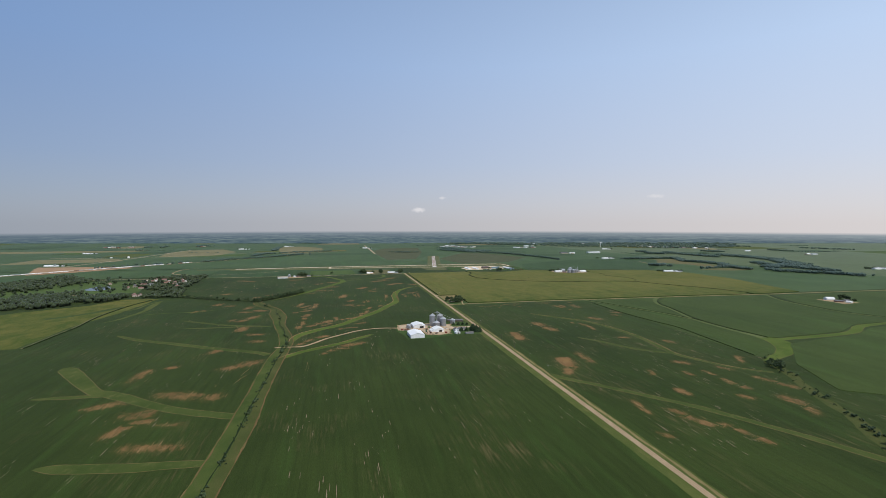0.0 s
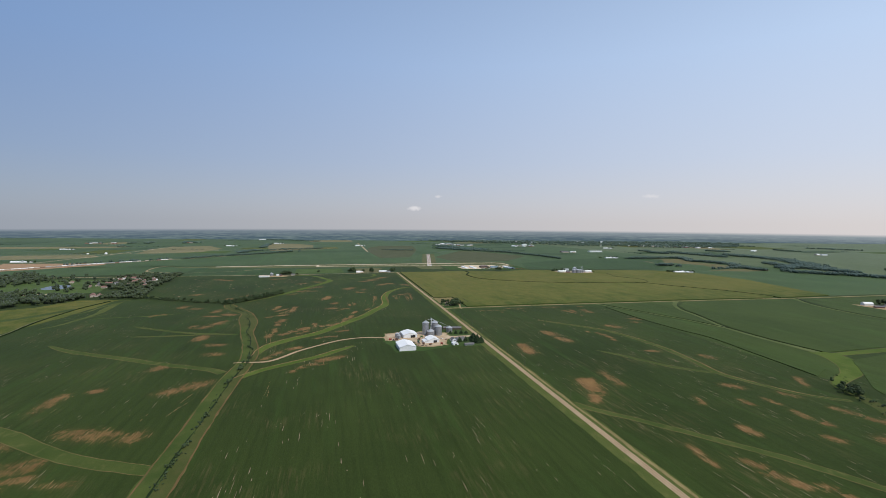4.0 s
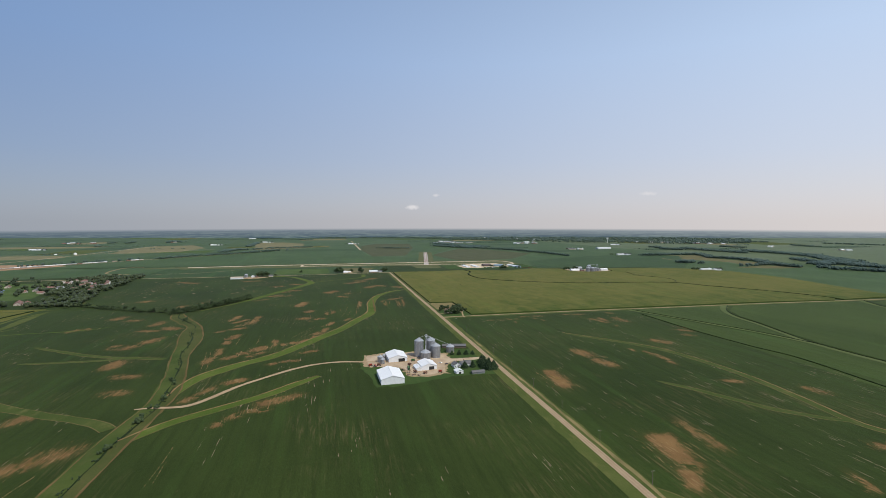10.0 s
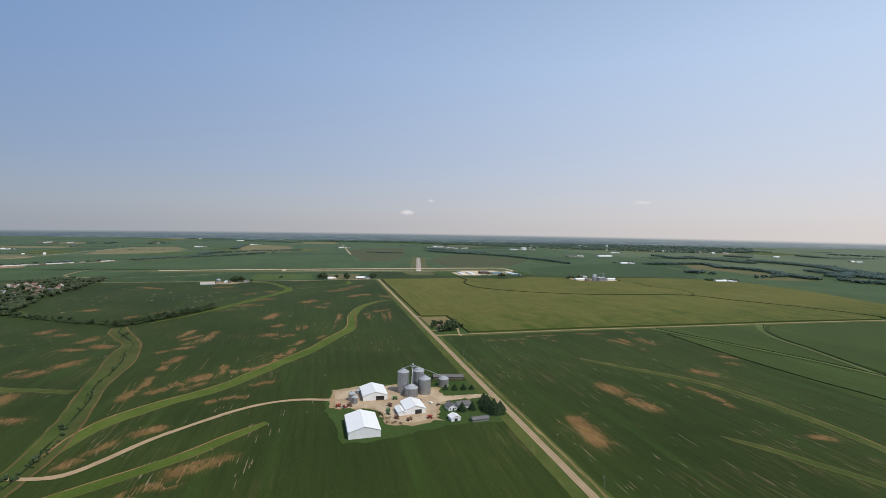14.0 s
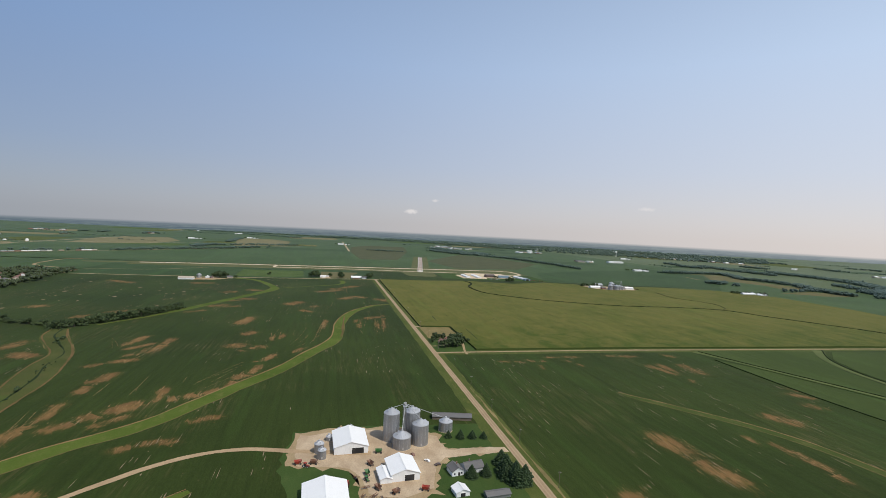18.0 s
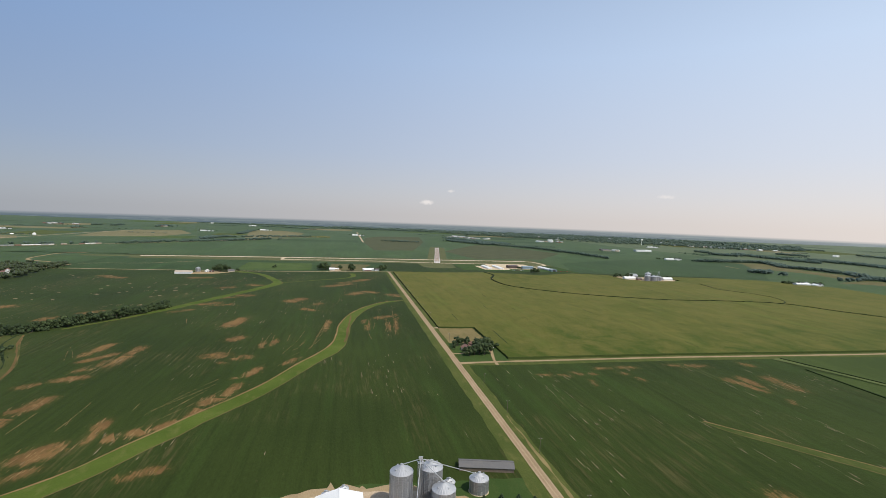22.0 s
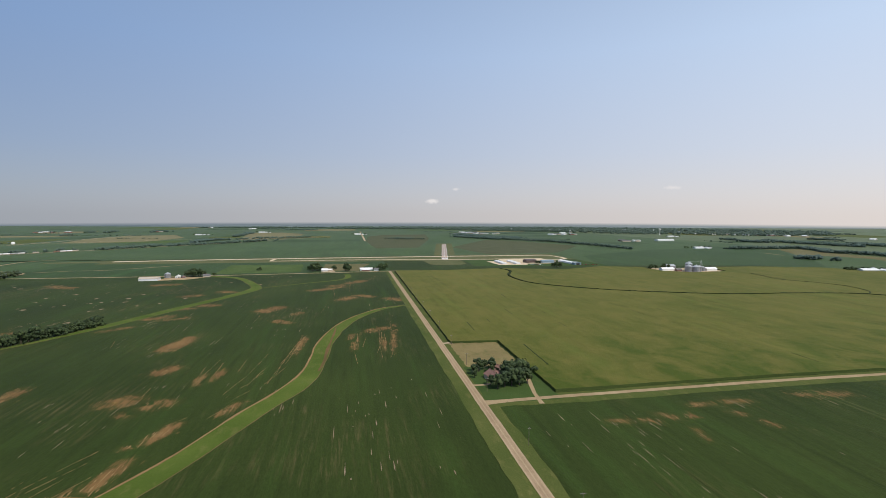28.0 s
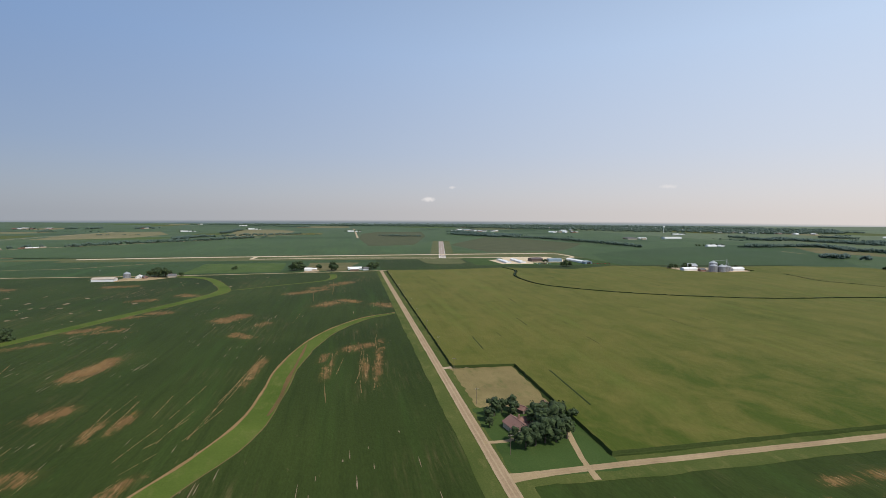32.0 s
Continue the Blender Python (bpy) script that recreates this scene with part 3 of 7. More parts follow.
corn_w = [(13, 166), (61, 162), (61, 22), (250, 22), (420, 18), (700, 12), (880, -2)] + west_edge[::-1] + [(140, 782), (14, 790)]
field(slab("corn_field", corn_w, M_CORN, CORN_TOP, 0.22, 5, 2), "tall olive-green corn in tassel beside the gravel road")
corn_e = [(905, 0), (1072, 6), (1090, 90), (1150, 350), (1140, 560), (1040, 690), (900, 735), (765, 745), (765, 668), (735, 655), (660, 652), (615, 690), (615, 770), (520, 800), (400, 750)] + east_edge
field(slab("corn_field", corn_e, M_CORN, CORN_TOP, 0.5, 5, 3), "tall olive-green corn in tassel round a grain farm")
field(ribbon("ditch", [(*p, 6.8) for p in DITCH], M_DIRT, 0.05, 0.5), "narrow bare ditch winding through the corn")


def brush_shade_line(points, half, top, seed, label):
    """A raised dark strip for tall weeds in ditches and painted shade at crop edges."""
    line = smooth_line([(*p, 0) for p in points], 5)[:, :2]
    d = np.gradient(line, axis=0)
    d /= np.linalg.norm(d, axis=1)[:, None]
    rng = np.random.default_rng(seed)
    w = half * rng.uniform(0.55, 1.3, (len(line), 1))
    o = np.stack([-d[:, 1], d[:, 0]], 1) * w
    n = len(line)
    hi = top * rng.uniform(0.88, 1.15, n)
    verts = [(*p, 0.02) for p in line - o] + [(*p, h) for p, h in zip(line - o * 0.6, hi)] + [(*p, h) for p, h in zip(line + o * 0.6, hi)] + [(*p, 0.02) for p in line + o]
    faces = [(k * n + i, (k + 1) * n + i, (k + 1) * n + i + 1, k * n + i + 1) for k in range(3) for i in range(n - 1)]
    tagged(raw("brush_and_shade", verts, faces, M_BRUSH_SHADE), label, "brush", kind="stuff")


brush_shade_line(DITCH, 1.8, 2.7, 3, "dark green raised strip in the ditch")
brush_shade_line([(775, 610), (762, 560), (752, 518), (772, 478), (786, 450), (791, 410), (768, 358), (740, 336)], 1.4, 2.5, 4, "dark green raised strip along a bending field ditch")


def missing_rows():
    """Short gaps where the planter skipped, let into the canopy as boxes painted shade-dark."""
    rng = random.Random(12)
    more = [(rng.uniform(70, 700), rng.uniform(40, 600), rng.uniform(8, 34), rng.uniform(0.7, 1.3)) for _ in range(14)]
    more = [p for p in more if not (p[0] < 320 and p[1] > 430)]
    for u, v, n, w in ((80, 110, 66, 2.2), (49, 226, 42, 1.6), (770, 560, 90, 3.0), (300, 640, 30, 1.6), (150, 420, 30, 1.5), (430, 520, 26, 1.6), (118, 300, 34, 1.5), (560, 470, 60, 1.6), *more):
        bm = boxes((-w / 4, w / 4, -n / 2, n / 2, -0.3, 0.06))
        ob = part("planter_gap", bm, M_BRUSH_SHADE)
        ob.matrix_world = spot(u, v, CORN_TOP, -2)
        tagged(ob, "skipped corn row with its shade painted dark green", "crop gap", "planter gaps", "structure")


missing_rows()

# taller green crop east of the diagonal waterway
green_a = [(384, 2), (575, -8), (540, -48), (512, -105), (501, -160), (484, -220), (467, -277), (457, -250), (446, -205), (422, -140), (398, -76)]
field(slab("crop_field", green_a, M_GREEN, 0.4, 0.4, 6, 5), "bright green crop between two grass waterways")
green_f = [(372, -40), (394, -78), (418, -142), (441, -207), (455, -258), (462, -292), (459, -370), (455, -440), (410, -520), (360, -548), (372, -450), (384, -346), (374, -276), (368, -180)]
field(slab("crop_field", green_f, M_GREEN, 0.35, 0.5, 6, 8), "green crop beside a grass waterway")
green_b = [(604, -14), (860, -22), (915, -30), (885, -85), (862, -152), (852, -262), (875, -345), (905, -388), (821, -392), (740, -402), (660, -444), (585, -452), (486, -458), (478, -370), (483, -285), (500, -218), (518, -158), (530, -106), (556, -54)]
field(slab("crop_field", green_b, M_GREEN, 0.4, 0.5, 6, 6), "bright green crop south of the east-west road")
green_c = [(480, -500), (585, -480), (660, -472), (745, -430), (825, -420), (905, -415), (1000, -640), (600, -900), (330, -700), (380, -600)]
field(slab("crop_field", green_c, M_GREEN, 0.4, 0.6, 8, 7), "dense green crop beyond the wooded draw")
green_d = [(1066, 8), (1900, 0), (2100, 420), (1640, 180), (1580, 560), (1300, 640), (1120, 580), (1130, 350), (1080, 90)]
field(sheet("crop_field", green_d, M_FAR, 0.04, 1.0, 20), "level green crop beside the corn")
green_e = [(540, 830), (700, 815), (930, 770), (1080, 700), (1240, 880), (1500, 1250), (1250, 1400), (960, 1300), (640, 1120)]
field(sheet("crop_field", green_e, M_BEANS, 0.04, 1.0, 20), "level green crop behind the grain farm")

for pts in ([(940, -34), (2600, -44), (2600, -900), (1010, -640), (912, -412), (900, -390), (874, -262), (886, -150)], [(374, -40), (478, -292), (470, -460), (425, -536), (362, -560), (370, -180)]):
    field(sheet("crop_field", pts, M_GREEN, 0.03, 1.0, 12), "level green crop beside grass strips")

# worn pasture, stubble and tilled ground farther out
FIELDS_NEAR = [
    ("pasture", [(-372, 802), (-376, 985), (-203, 980), (-193, 812)], M_PASTURE, "light green pasture beside the airfield road"),
    ("meadow", [(-765, 786), (-300, 786), (5, 806), (5, 1045), (-300, 1058), (-765, 1120)], M_BEANS, "green meadow between the road and the runway"),
    ("pasture", [(-150, 806), (-148, 975), (-36, 970), (-60, 850), (-70, 808)], M_DRYGRASS, "dry mown paddock behind a lone tree"),
    ("tilled_field", [(-1459, 1029), (-1620, 1420), (-1239, 1374), (-1175, 1300), (-1330, 1120)], M_TILLED, "bare tilled brown field beside the railway"),
    ("stubble_field", [(-1329, 2057), (-1403, 2509), (-1360, 2826), (-1142, 2935), (-967, 2532), (-1011, 2180), (-1197, 2060)], M_HAY, "pale stubble field"),
    ("stubble_field", [(-626, 2243), (-775, 3250), (-562, 3289), (-386, 3007), (-364, 2450), (-501, 2311)], M_HAY, "pale stubble field beyond the airfield"),
]
FIELDS_FAR = [
    ("stubble_field", [(-11, 2094), (15, 2557), (119, 2805), (394, 2839), (329, 2254), (177, 1579), (9, 1545)], M_FALLOW, "greyish weedy field beyond the runway"),
    ("stubble_field", [(1390, 1270), (1530, 1290), (1616, 1265), (1545, 1100), (1550, 987), (1560, 880), (1531, 785), (1403, 758), (1447, 892), (1395, 1033), (1310, 1090)], M_DRYGRASS, "dry grass field between woods"),
    ("stubble_field", [(1277, 673), (1467, 727), (1536, 617), (1410, 606)], M_DRYGRASS, "dry grass field below the wooded stream"),
    ("corn_field", [(-972, 114), (-864, 185), (-821, 275), (-735, 262), (-749, 51), (-778, -92), (-775, -260), (-1300, -300), (-1100, -60)], M_CORN, "yellowish strip of field near the woods"),
    ("stubble_field", [(310, 1580), (608, 2129), (728, 2003), (849, 1583), (615, 1256), (355, 1227)], M_FALLOW, "brownish green field behind the airfield"),
    ("stubble_field", [(-1900, 1600), (-1421, 1723), (-1415, 1811), (-1494, 1946), (-1900, 1960)], M_HAY, "pale stubble field past the railway"),
    ("stubble_field", [(-2700, 2600), (-1700, 2700), (-1650, 2900), (-2700, 2900)], M_HAY, "distant pale stubble field"),
    ("golf_grass", [(-1330, 500), (-1160, 760), (-900, 700), (-840, 420), (-960, 330), (-1150, 330)], M_PASTURE, "mown grass round the pond"),
]
for name, pts, mat, label in FIELDS_NEAR + FIELDS_FAR:
    field(sheet(name, pts, mat, 0.028 if name == "meadow" else 0.035, 1.5, 25), label)


# level crops all round, paled for distance haze, beyond the nearer fields
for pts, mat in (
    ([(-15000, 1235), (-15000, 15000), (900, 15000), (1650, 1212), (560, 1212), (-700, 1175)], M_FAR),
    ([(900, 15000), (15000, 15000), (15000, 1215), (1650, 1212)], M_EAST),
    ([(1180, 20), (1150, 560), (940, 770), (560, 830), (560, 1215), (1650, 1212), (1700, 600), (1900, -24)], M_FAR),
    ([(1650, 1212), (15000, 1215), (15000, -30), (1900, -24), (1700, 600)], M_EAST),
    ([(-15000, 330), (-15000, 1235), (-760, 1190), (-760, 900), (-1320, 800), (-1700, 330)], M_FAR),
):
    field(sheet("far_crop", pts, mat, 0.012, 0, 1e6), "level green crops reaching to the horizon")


def far_parcels():
    """Quarter sections of mixed crops out towards the horizon."""
    rng = random.Random(8)
    mats = (M_BEANS, M_BEANS, M_FAR, M_PASTURE, M_HAY, M_VERGE, M_BEANS, M_CORN)
    hedge = []
    for i in range(-9, 10):
        for j in range(3, 12):
            if rng.random() < 0.45:
                continue
            u0, v0 = i * 420 + rng.uniform(-30, 30), j * 400 + 60
            w, h = rng.choice((200, 400, 400)), rng.choice((190, 390))
            if -750 < u0 + w / 2 < 950 and v0 < 2000:
                continue
            if u0 < -850 and v0 < 1700:
                continue
            mat = rng.choice(mats)
            f = sheet("far_field", [(u0, v0), (u0 + w, v0), (u0 + w, v0 + h), (u0, v0 + h)], mat, 0.025, 1.5, 40, (i + 20) * 20 + j)
            field(f, "distant rectangular field of summer crops")
            if (i + j) % 2:
                hedge += [(u0 + w * rng.random(), v0 + rng.gauss(0, 3)) for _ in range(w // 9)]
            elif (i * j) % 3 == 1:
                hedge += [(u0 + rng.gauss(0, 3), v0 + h * rng.random()) for _ in range(h // 12)]
    return hedge


FAR_HEDGES = far_parcels()

# ---- grass waterways and tracks ----
def strip(points, mat, z, jitter, label, name="grass_waterway", category="grass strip", taper=(False, False)):
    STRIP_Z[0] += 0.0006
    return tagged(ribbon(name, points, mat, z + STRIP_Z[0], jitter, taper=taper), label, category, kind="structure")


STRIP_Z = [0.0]


WATERWAYS_A = [
    [(-8, 376, 6), (-45, 352, 8), (-77, 305, 11), (-97, 250, 14), (-109, 185, 15), (-112, 130, 15), (-117, 90, 16), (-129, 55, 16), (-148, 18, 15), (-174, -42, 15), (-205, -92, 16), (-236, -142, 16), (-254, -172, 16), (-276, -195, 16), (-300, -215, 16), (-318, -235, 17), (-332, -254, 16), (-341, -280, 12), (-345, -310, 8)],
    [(-204, -279, 7), (-229, -302, 10), (-248, -322, 11), (-263, -335, 11), (-279, -347, 11), (-294, -357, 11), (-308, -366, 11), (-322, -377, 11), (-338, -394, 11), (-352, -412, 10)],
    [(-656, -190, 7), (-614, -229, 9), (-576, -254, 10), (-528, -283, 11), (-480, -314, 11), (-435, -341, 11), (-393, -364, 11), (-372, -384, 11)],
]
WATERWAYS_B = [
    [(-586, -66, 5), (-484, -135, 8), (-394, -166, 8)],
    [(-560, -152, 5), (-479, -157, 7), (-430, -150, 5)],
    [(-640, -395, 22), (-600, -450, 20), (-554, -512, 16), (-526, -530, 17), (-446, -593, 14), (-372, -630, 13)],
    [(-612, -526, 7), (-551, -530, 9), (-530, -530, 8)],
    [(-512, -711, 13), (-449, -723, 15), (-378, -730, 11)],
]
WATERWAYS_C = [
    [(-374, 768, 20), (-306, 724, 14), (-260, 630, 15), (-245, 578, 19), (-254, 535, 18), (-284, 465, 16), (-318, 395, 16), (-352, 317, 15), (-380, 262, 7), (-404, 222, 4), (-436, 178, 3)],
    [(-243, 576, 4), (-200, 603, 4), (-157, 632, 5), (-108, 662, 7), (-90, 700, 10), (-92, 752, 11)],
    [(157, -148, 4), (168, -164, 7), (183, -182, 9), (203, -207, 9.5), (225, -237, 10), (243, -270, 9.5), (252, -305, 9), (258, -345, 9), (260, -400, 9), (254, -460, 9), (247, -508, 9), (251, -530, 8), (263, -562, 7), (277, -592, 6), (296, -612, 5), (314, -624, 4)],
]
WATERWAYS_D = [
    [(152, -378, 4), (168, -404, 7), (186, -438, 8), (205, -472, 8), (226, -495, 7), (246, -510, 6)],
    [(6, -556, 8), (24, -587, 8.5), (72, -644, 8.5), (126, -718, 9), (163, -785, 9), (191, -846, 10), (260, -980, 10)],
    [(474, -450, 26), (470, -490, 34), (425, -540, 22), (356, -577, 13), (338, -612, 10)],
    [(474, -470, 12), (583, -465, 16), (656, -457, 15), (700, -440, 18), (742, -415, 17), (821, -404, 14), (920, -400, 12)],
]
WATERWAYS_E = [
    [(-745, 380, 9), (-672, 300, 7), (-640, 268, 5)],
]
for w in WATERWAYS_A + WATERWAYS_B + WATERWAYS_C + WATERWAYS_D + WATERWAYS_E:
    if w[0][1] < 790 and w[0][2] < 40:
        strip([(u, v, d + 1.4) for u, v, d in w], M_MARGIN, 0.06, 0.8, "tan dry margin of the grass waterway", "waterway_margin", taper=(True, False))
    bright = w in WATERWAYS_A[:2] + WATERWAYS_C[:2] + WATERWAYS_D[2:]
    strip(w, M_STRIP if bright else M_DULL, 0.11, 0.7, ("bright" if bright else "dull") + " green grass waterway curving through the soybeans", taper=(w[0][2] < 23, False))

def dry_edge(w, side, wide):
    """A ragged line of dry soil along one side of a waterway."""
    p = np.array([q[:2] for q in w], float)
    d = np.gradient(p, axis=0)
    d /= np.linalg.norm(d, axis=1)[:, None]
    q = p + np.stack([-d[:, 1], d[:, 0]], 1) * side * (np.array([k[2] for k in w]) / 2 + wide * 0.4)[:, None]
    strip([(a, b, wide) for a, b in q], M_SOIL, 0.115, 0.5, "ragged line of dry soil along the waterway", "waterway_margin")


dry_edge(WATERWAYS_A[0], -1, 1.5)
strip([(-100, 268, 1.2), (-103, 203, 2.4), (-106, 158, 2.8), (-107, 122, 2.2), (-110, 100, 1)], M_RUSTY, 0.118, 0.6, "rusty dry grass along the waterway", "waterway_margin")
dry_edge(WATERWAYS_A[1], -1, 1.0)
dry_edge(WATERWAYS_C[2], 1, 0.9)
for pale in ([(-870, 1186, 5), (-905, 1188, 6), (-929, 1150, 7), (-930, 1079, 7), (-919, 989, 7), (-887, 946, 8), (-824, 911, 8), (-768, 872, 8), (-762, 836, 5)], [(-757, 888, 3), (-698, 909, 4), (-624, 917, 4), (-552, 961, 4), (-482, 1018, 3)], [(-930, 806, 3), (-916, 838, 3), (-900, 880, 4)], [(1317, 1139, 6), (1290, 1028, 6)]):
    strip(pale, M_DIRT, 0.1, 0.5, "dry pale grass lane between crops", "grass_lane")
PALE_STRIPS = (
    [(590, -4, 16), (548, -50, 11), (520, -105, 9), (508, -160, 8), (490, -220, 8), (472, -285, 9), (467, -370, 10), (472, -455, 16)],
    [(374, -2, 12), (404, -78, 7), (428, -140, 7), (452, -205, 7), (464, -255, 7), (472, -292, 7)],
    [(930, -18, 14), (895, -80, 9), (872, -150, 9), (862, -260, 9), (885, -340, 9), (930, -395, 9)],
)
for w in PALE_STRIPS:
    strip(w, M_PALE, 0.45, 0.5, "pale grass strip between two crops")
    # crop-edge shade painted as raised dark strips, here and below
    brush_shade_line([(u + d * 0.5 + 0.5, v) for u, v, d in w], 1.0, 1.1, len(w), "dark strip painted as shade at a crop edge beside grass")
brush_shade_line([(372, -42), (369, -110), (368, -180), (374, -276), (384, -346), (372, -450), (361, -545)], 1.0, 0.8, 9, "dark strip painted as shade along a green crop")
for w in ([(-858, 237, 9), (-805, 239, 12), (-749, 248, 10), (-705, 252, 6)], [(-790, 40, 9), (-763, 70, 10), (-734, 103, 10), (-731, 168, 9), (-712, 233, 7)], [(-732, 15, 7), (-707, 36, 7), (-689, 64, 6), (-680, 82, 4)], [(-900, 120, 12), (-850, 150, 14), (-800, 180, 12), (-760, 215, 8)]):
    strip([(u, v, d * 0.6) for u, v, d in w], M_VERGE, 0.1, 0.8, "olive grass terrace across the slope")
strip([(-872, 10, 18), (-835, 40, 20), (-800, 92, 20), (-775, 150, 14)], M_GREEN, 0.09, 1.5, "green crop band on the slope", "crop_band")
strip([(-735, -60, 4), (-717, -19, 8), (-704, 73, 12), (-712, 150, 16), (-716, 225, 8)], M_VERGE, 0.08, 1.2, "olive crop band beside the lane", "crop_band")
strip([(-688, 22, 2.5), (-647, 30, 3.5), (-582, 35, 3), (-541, 55, 2)], M_STRIP, 0.1, 0.6, "thin grass terrace in the soybeans")
strip([(-768, -260, 3.5), (-768, -147, 4), (-768, -91, 4), (-777, -3, 4), (-776, 79, 3.5), (-769, 160, 3), (-749, 244, 3)], M_HAY, 0.13, 0.4, "pale field lane beside a ditch", "lane", "track")
brush_shade_line([(-764, -260), (-764, -147), (-764, -91), (-773, -3), (-772, 79), (-765, 160), (-745, 244)], 1.5, 1.6, 12, "dark weeds along a field lane")
CREEK = [(-468, 150, 20), (-456, 112, 30), (-432, 70, 29), (-410, 28, 24), (-402, -16, 34), (-393, -60, 37), (-386, -105, 29), (-381, -150, 24), (-372, -195, 23), (-362, -240, 24), (-353, -300, 25), (-352, -340, 23), (-356, -390, 26), (-358, -420, 27), (-360, -480, 27), (-361, -560, 26), (-362, -640, 29), (-364, -700, 29), (-372, -850, 27), (-380, -1050, 26)]
strip([(u + 0.3, v, w * 0.9 + 1) for u, v, w in CREEK], M_MARGIN, 0.045, 0.9, "dry tan grass edging the creek draw", "creek_margin")
strip([(u - 0.8, v, w * 0.9 - 0.6) for u, v, w in CREEK[:7]], M_WEEDY, 0.07, 0.9, "rough olive weeds at the head of the creek", "creek_draw")
strip([(u - w * 0.43, v, 1.2) for u, v, w in CREEK], M_RUSTY, 0.09, 0.6, "rusty brown grass along the creek's edge", "creek_margin")
strip([(u - 0.8, v, w * 0.9 - 0.6) for u, v, w in CREEK[6:]], M_CREEK, 0.075, 0.9, "green grass draw of a small creek", "creek_draw")
strip([(u + w * 0.27, v, w * 0.4) for u, v, w in CREEK], M_WEEDY, 0.085, 1.2, "rough olive weeds on the creek's bank", "creek_bank")
strip([(u + 1.5 + 2.2 * math.sin(v * 0.09), v, 1.6) for u, v, w in CREEK], M_BRUSH_SHADE, 0.1, 0.7, "dark weedy creek bed", "creek_bed")
strip([(u + w * 0.46, v, 1.5) for u, v, w in CREEK], M_RUSTY, 0.12, 0.6, "rusty brown grass along the creek's edge", "creek_margin")
DRAW = [(395, -552, 9), (352, -578, 12), (340, -612, 12), (307, -672, 13), (272, -742, 14), (252, -785, 16), (228, -822, 18), (180, -920, 18)]
strip(DRAW, M_WEEDY, 0.075, 2.0, "weedy draw with brush", "creek_draw")

TRACK = [(-98, -246, 6), (-141, -238, 5.5), (-182, -229, 5), (-212, -234, 5), (-237, -248, 5), (-255, -264, 5), (-273, -281, 5), (-287, -296, 5), (-299, -313, 5.5), (-309, -328, 6), (-318, -338, 6), (-328, -343, 5), (-342, -342, 4), (-354, -340, 3.5), (-368, -341, 2.5)]
strip(TRACK, M_TRACK, 0.12, 0.5, "pale dirt farm track", "dirt_track", "track")

# ---- bare soil where the stand failed, patch by patch: from, to, width, how bare ----
SOIL_A = [(-457, -688, -404, -693, 16.3, 0.75), (-483, -658, -473, -629, 12.1, 1), (-443, -636, -424, -637, 8.8, 0.7), (-469, -623, -455, -623, 11, 0.9), (-486, -606, -463, -600, 26, 0.7), (-533, -573, -506, -560, 18.8, 0.8), (-418, -564, -404, -559, 28, 0.7), (-474, -540, -430, -557, 28, 0.75), (-527, -485, -522, -432, 18, 0.7), (-420, -452, -383, -416, 28, 0.75), (-496, -427, -493, -423, 15.2, 1), (-289, -395, -280, -383, 7.8, 0.8), (-280, -383, -267, -369, 9, 0.8), (-267, -369, -251, -368, 9.1, 0.8), (-461, -352, -449, -338, 20.9, 0.8), (-256, -356, -225, -334, 20.3, 0.85)]
SOIL_B = [(-330, -335, -323, -316, 10.8, 0.8), (-319, -310, -311, -294, 9.8, 0.75), (-412, -290, -395, -289, 21.6, 0.75), (-300, -280, -287, -274, 12.2, 1.2), (-425, -231, -401, -237, 17.9, 0.75), (-264, -220, -257, -218, 8.5, 0.8), (-248, -213, -234, -209, 8.2, 0.8), (-341, -200, -336, -165, 11.7, 0.85), (-447, -198, -444, -166, 23.6, 0.95), (-322, -183, -304, -164, 15.3, 1), (-227, -177, -212, -169, 7.6, 0.8), (-294, -176, -277, -161, 10.7, 0.7), (-303, -161, -292, -149, 19.5, 1.1), (-336, -165, -337, -129, 8.2, 0.85), (-292, -149, -280, -134, 18.9, 1.1)]
SOIL_C = [(-258, -126, -245, -120, 13, 1.1), (-245, -120, -230, -113, 12.6, 1.1), (-268, -129, -270, -97, 6.8, 0.75), (-230, -113, -217, -100, 12, 1.1), (-336, -104, -335, -77, 8.5, 1), (-483, -101, -480, -79, 12.6, 0.75), (-217, -100, -214, -71, 5.5, 1.1), (-466, -100, -440, -68, 28, 0.7), (-335, -77, -328, -51, 12.9, 1), (-214, -71, -203, -55, 12.4, 1.1), (-450, -76, -434, -48, 23.4, 0.85), (-203, -55, -198, -32, 6.8, 1.1), (-364, -24, -353, -14, 7.9, 0.8), (-204, -14, -199, -10, 4.4, 0.9), (-345, -9, -329, -1, 12.5, 1), (-196, -9, -188, 11, 8, 1)]
SOIL_D = [(-484, 11, -459, 9, 16.4, 0.8), (-450, 26, -431, 16, 23.2, 1), (-341, 16, -332, 27, 11.5, 0.9), (-227, 33, -223, 31, 6.7, 0.6), (-165, 24, -158, 40, 4.6, 0.9), (-332, 27, -325, 50, 8.6, 0.9), (-590, 35, -569, 44, 20.1, 0.7), (-217, 47, -204, 51, 16.2, 0.8), (-245, 53, -230, 58, 21.2, 0.9), (-323, 22, -315, 91, 9.6, 0.85), (-351, 43, -331, 71, 9.1, 0.9), (-477, 52, -474, 81, 19, 0.85), (-362, 60, -352, 105, 10.3, 0.9), (-320, 70, -318, 96, 9.7, 0.9), (-198, 84, -198, 108, 4, 0.9)]
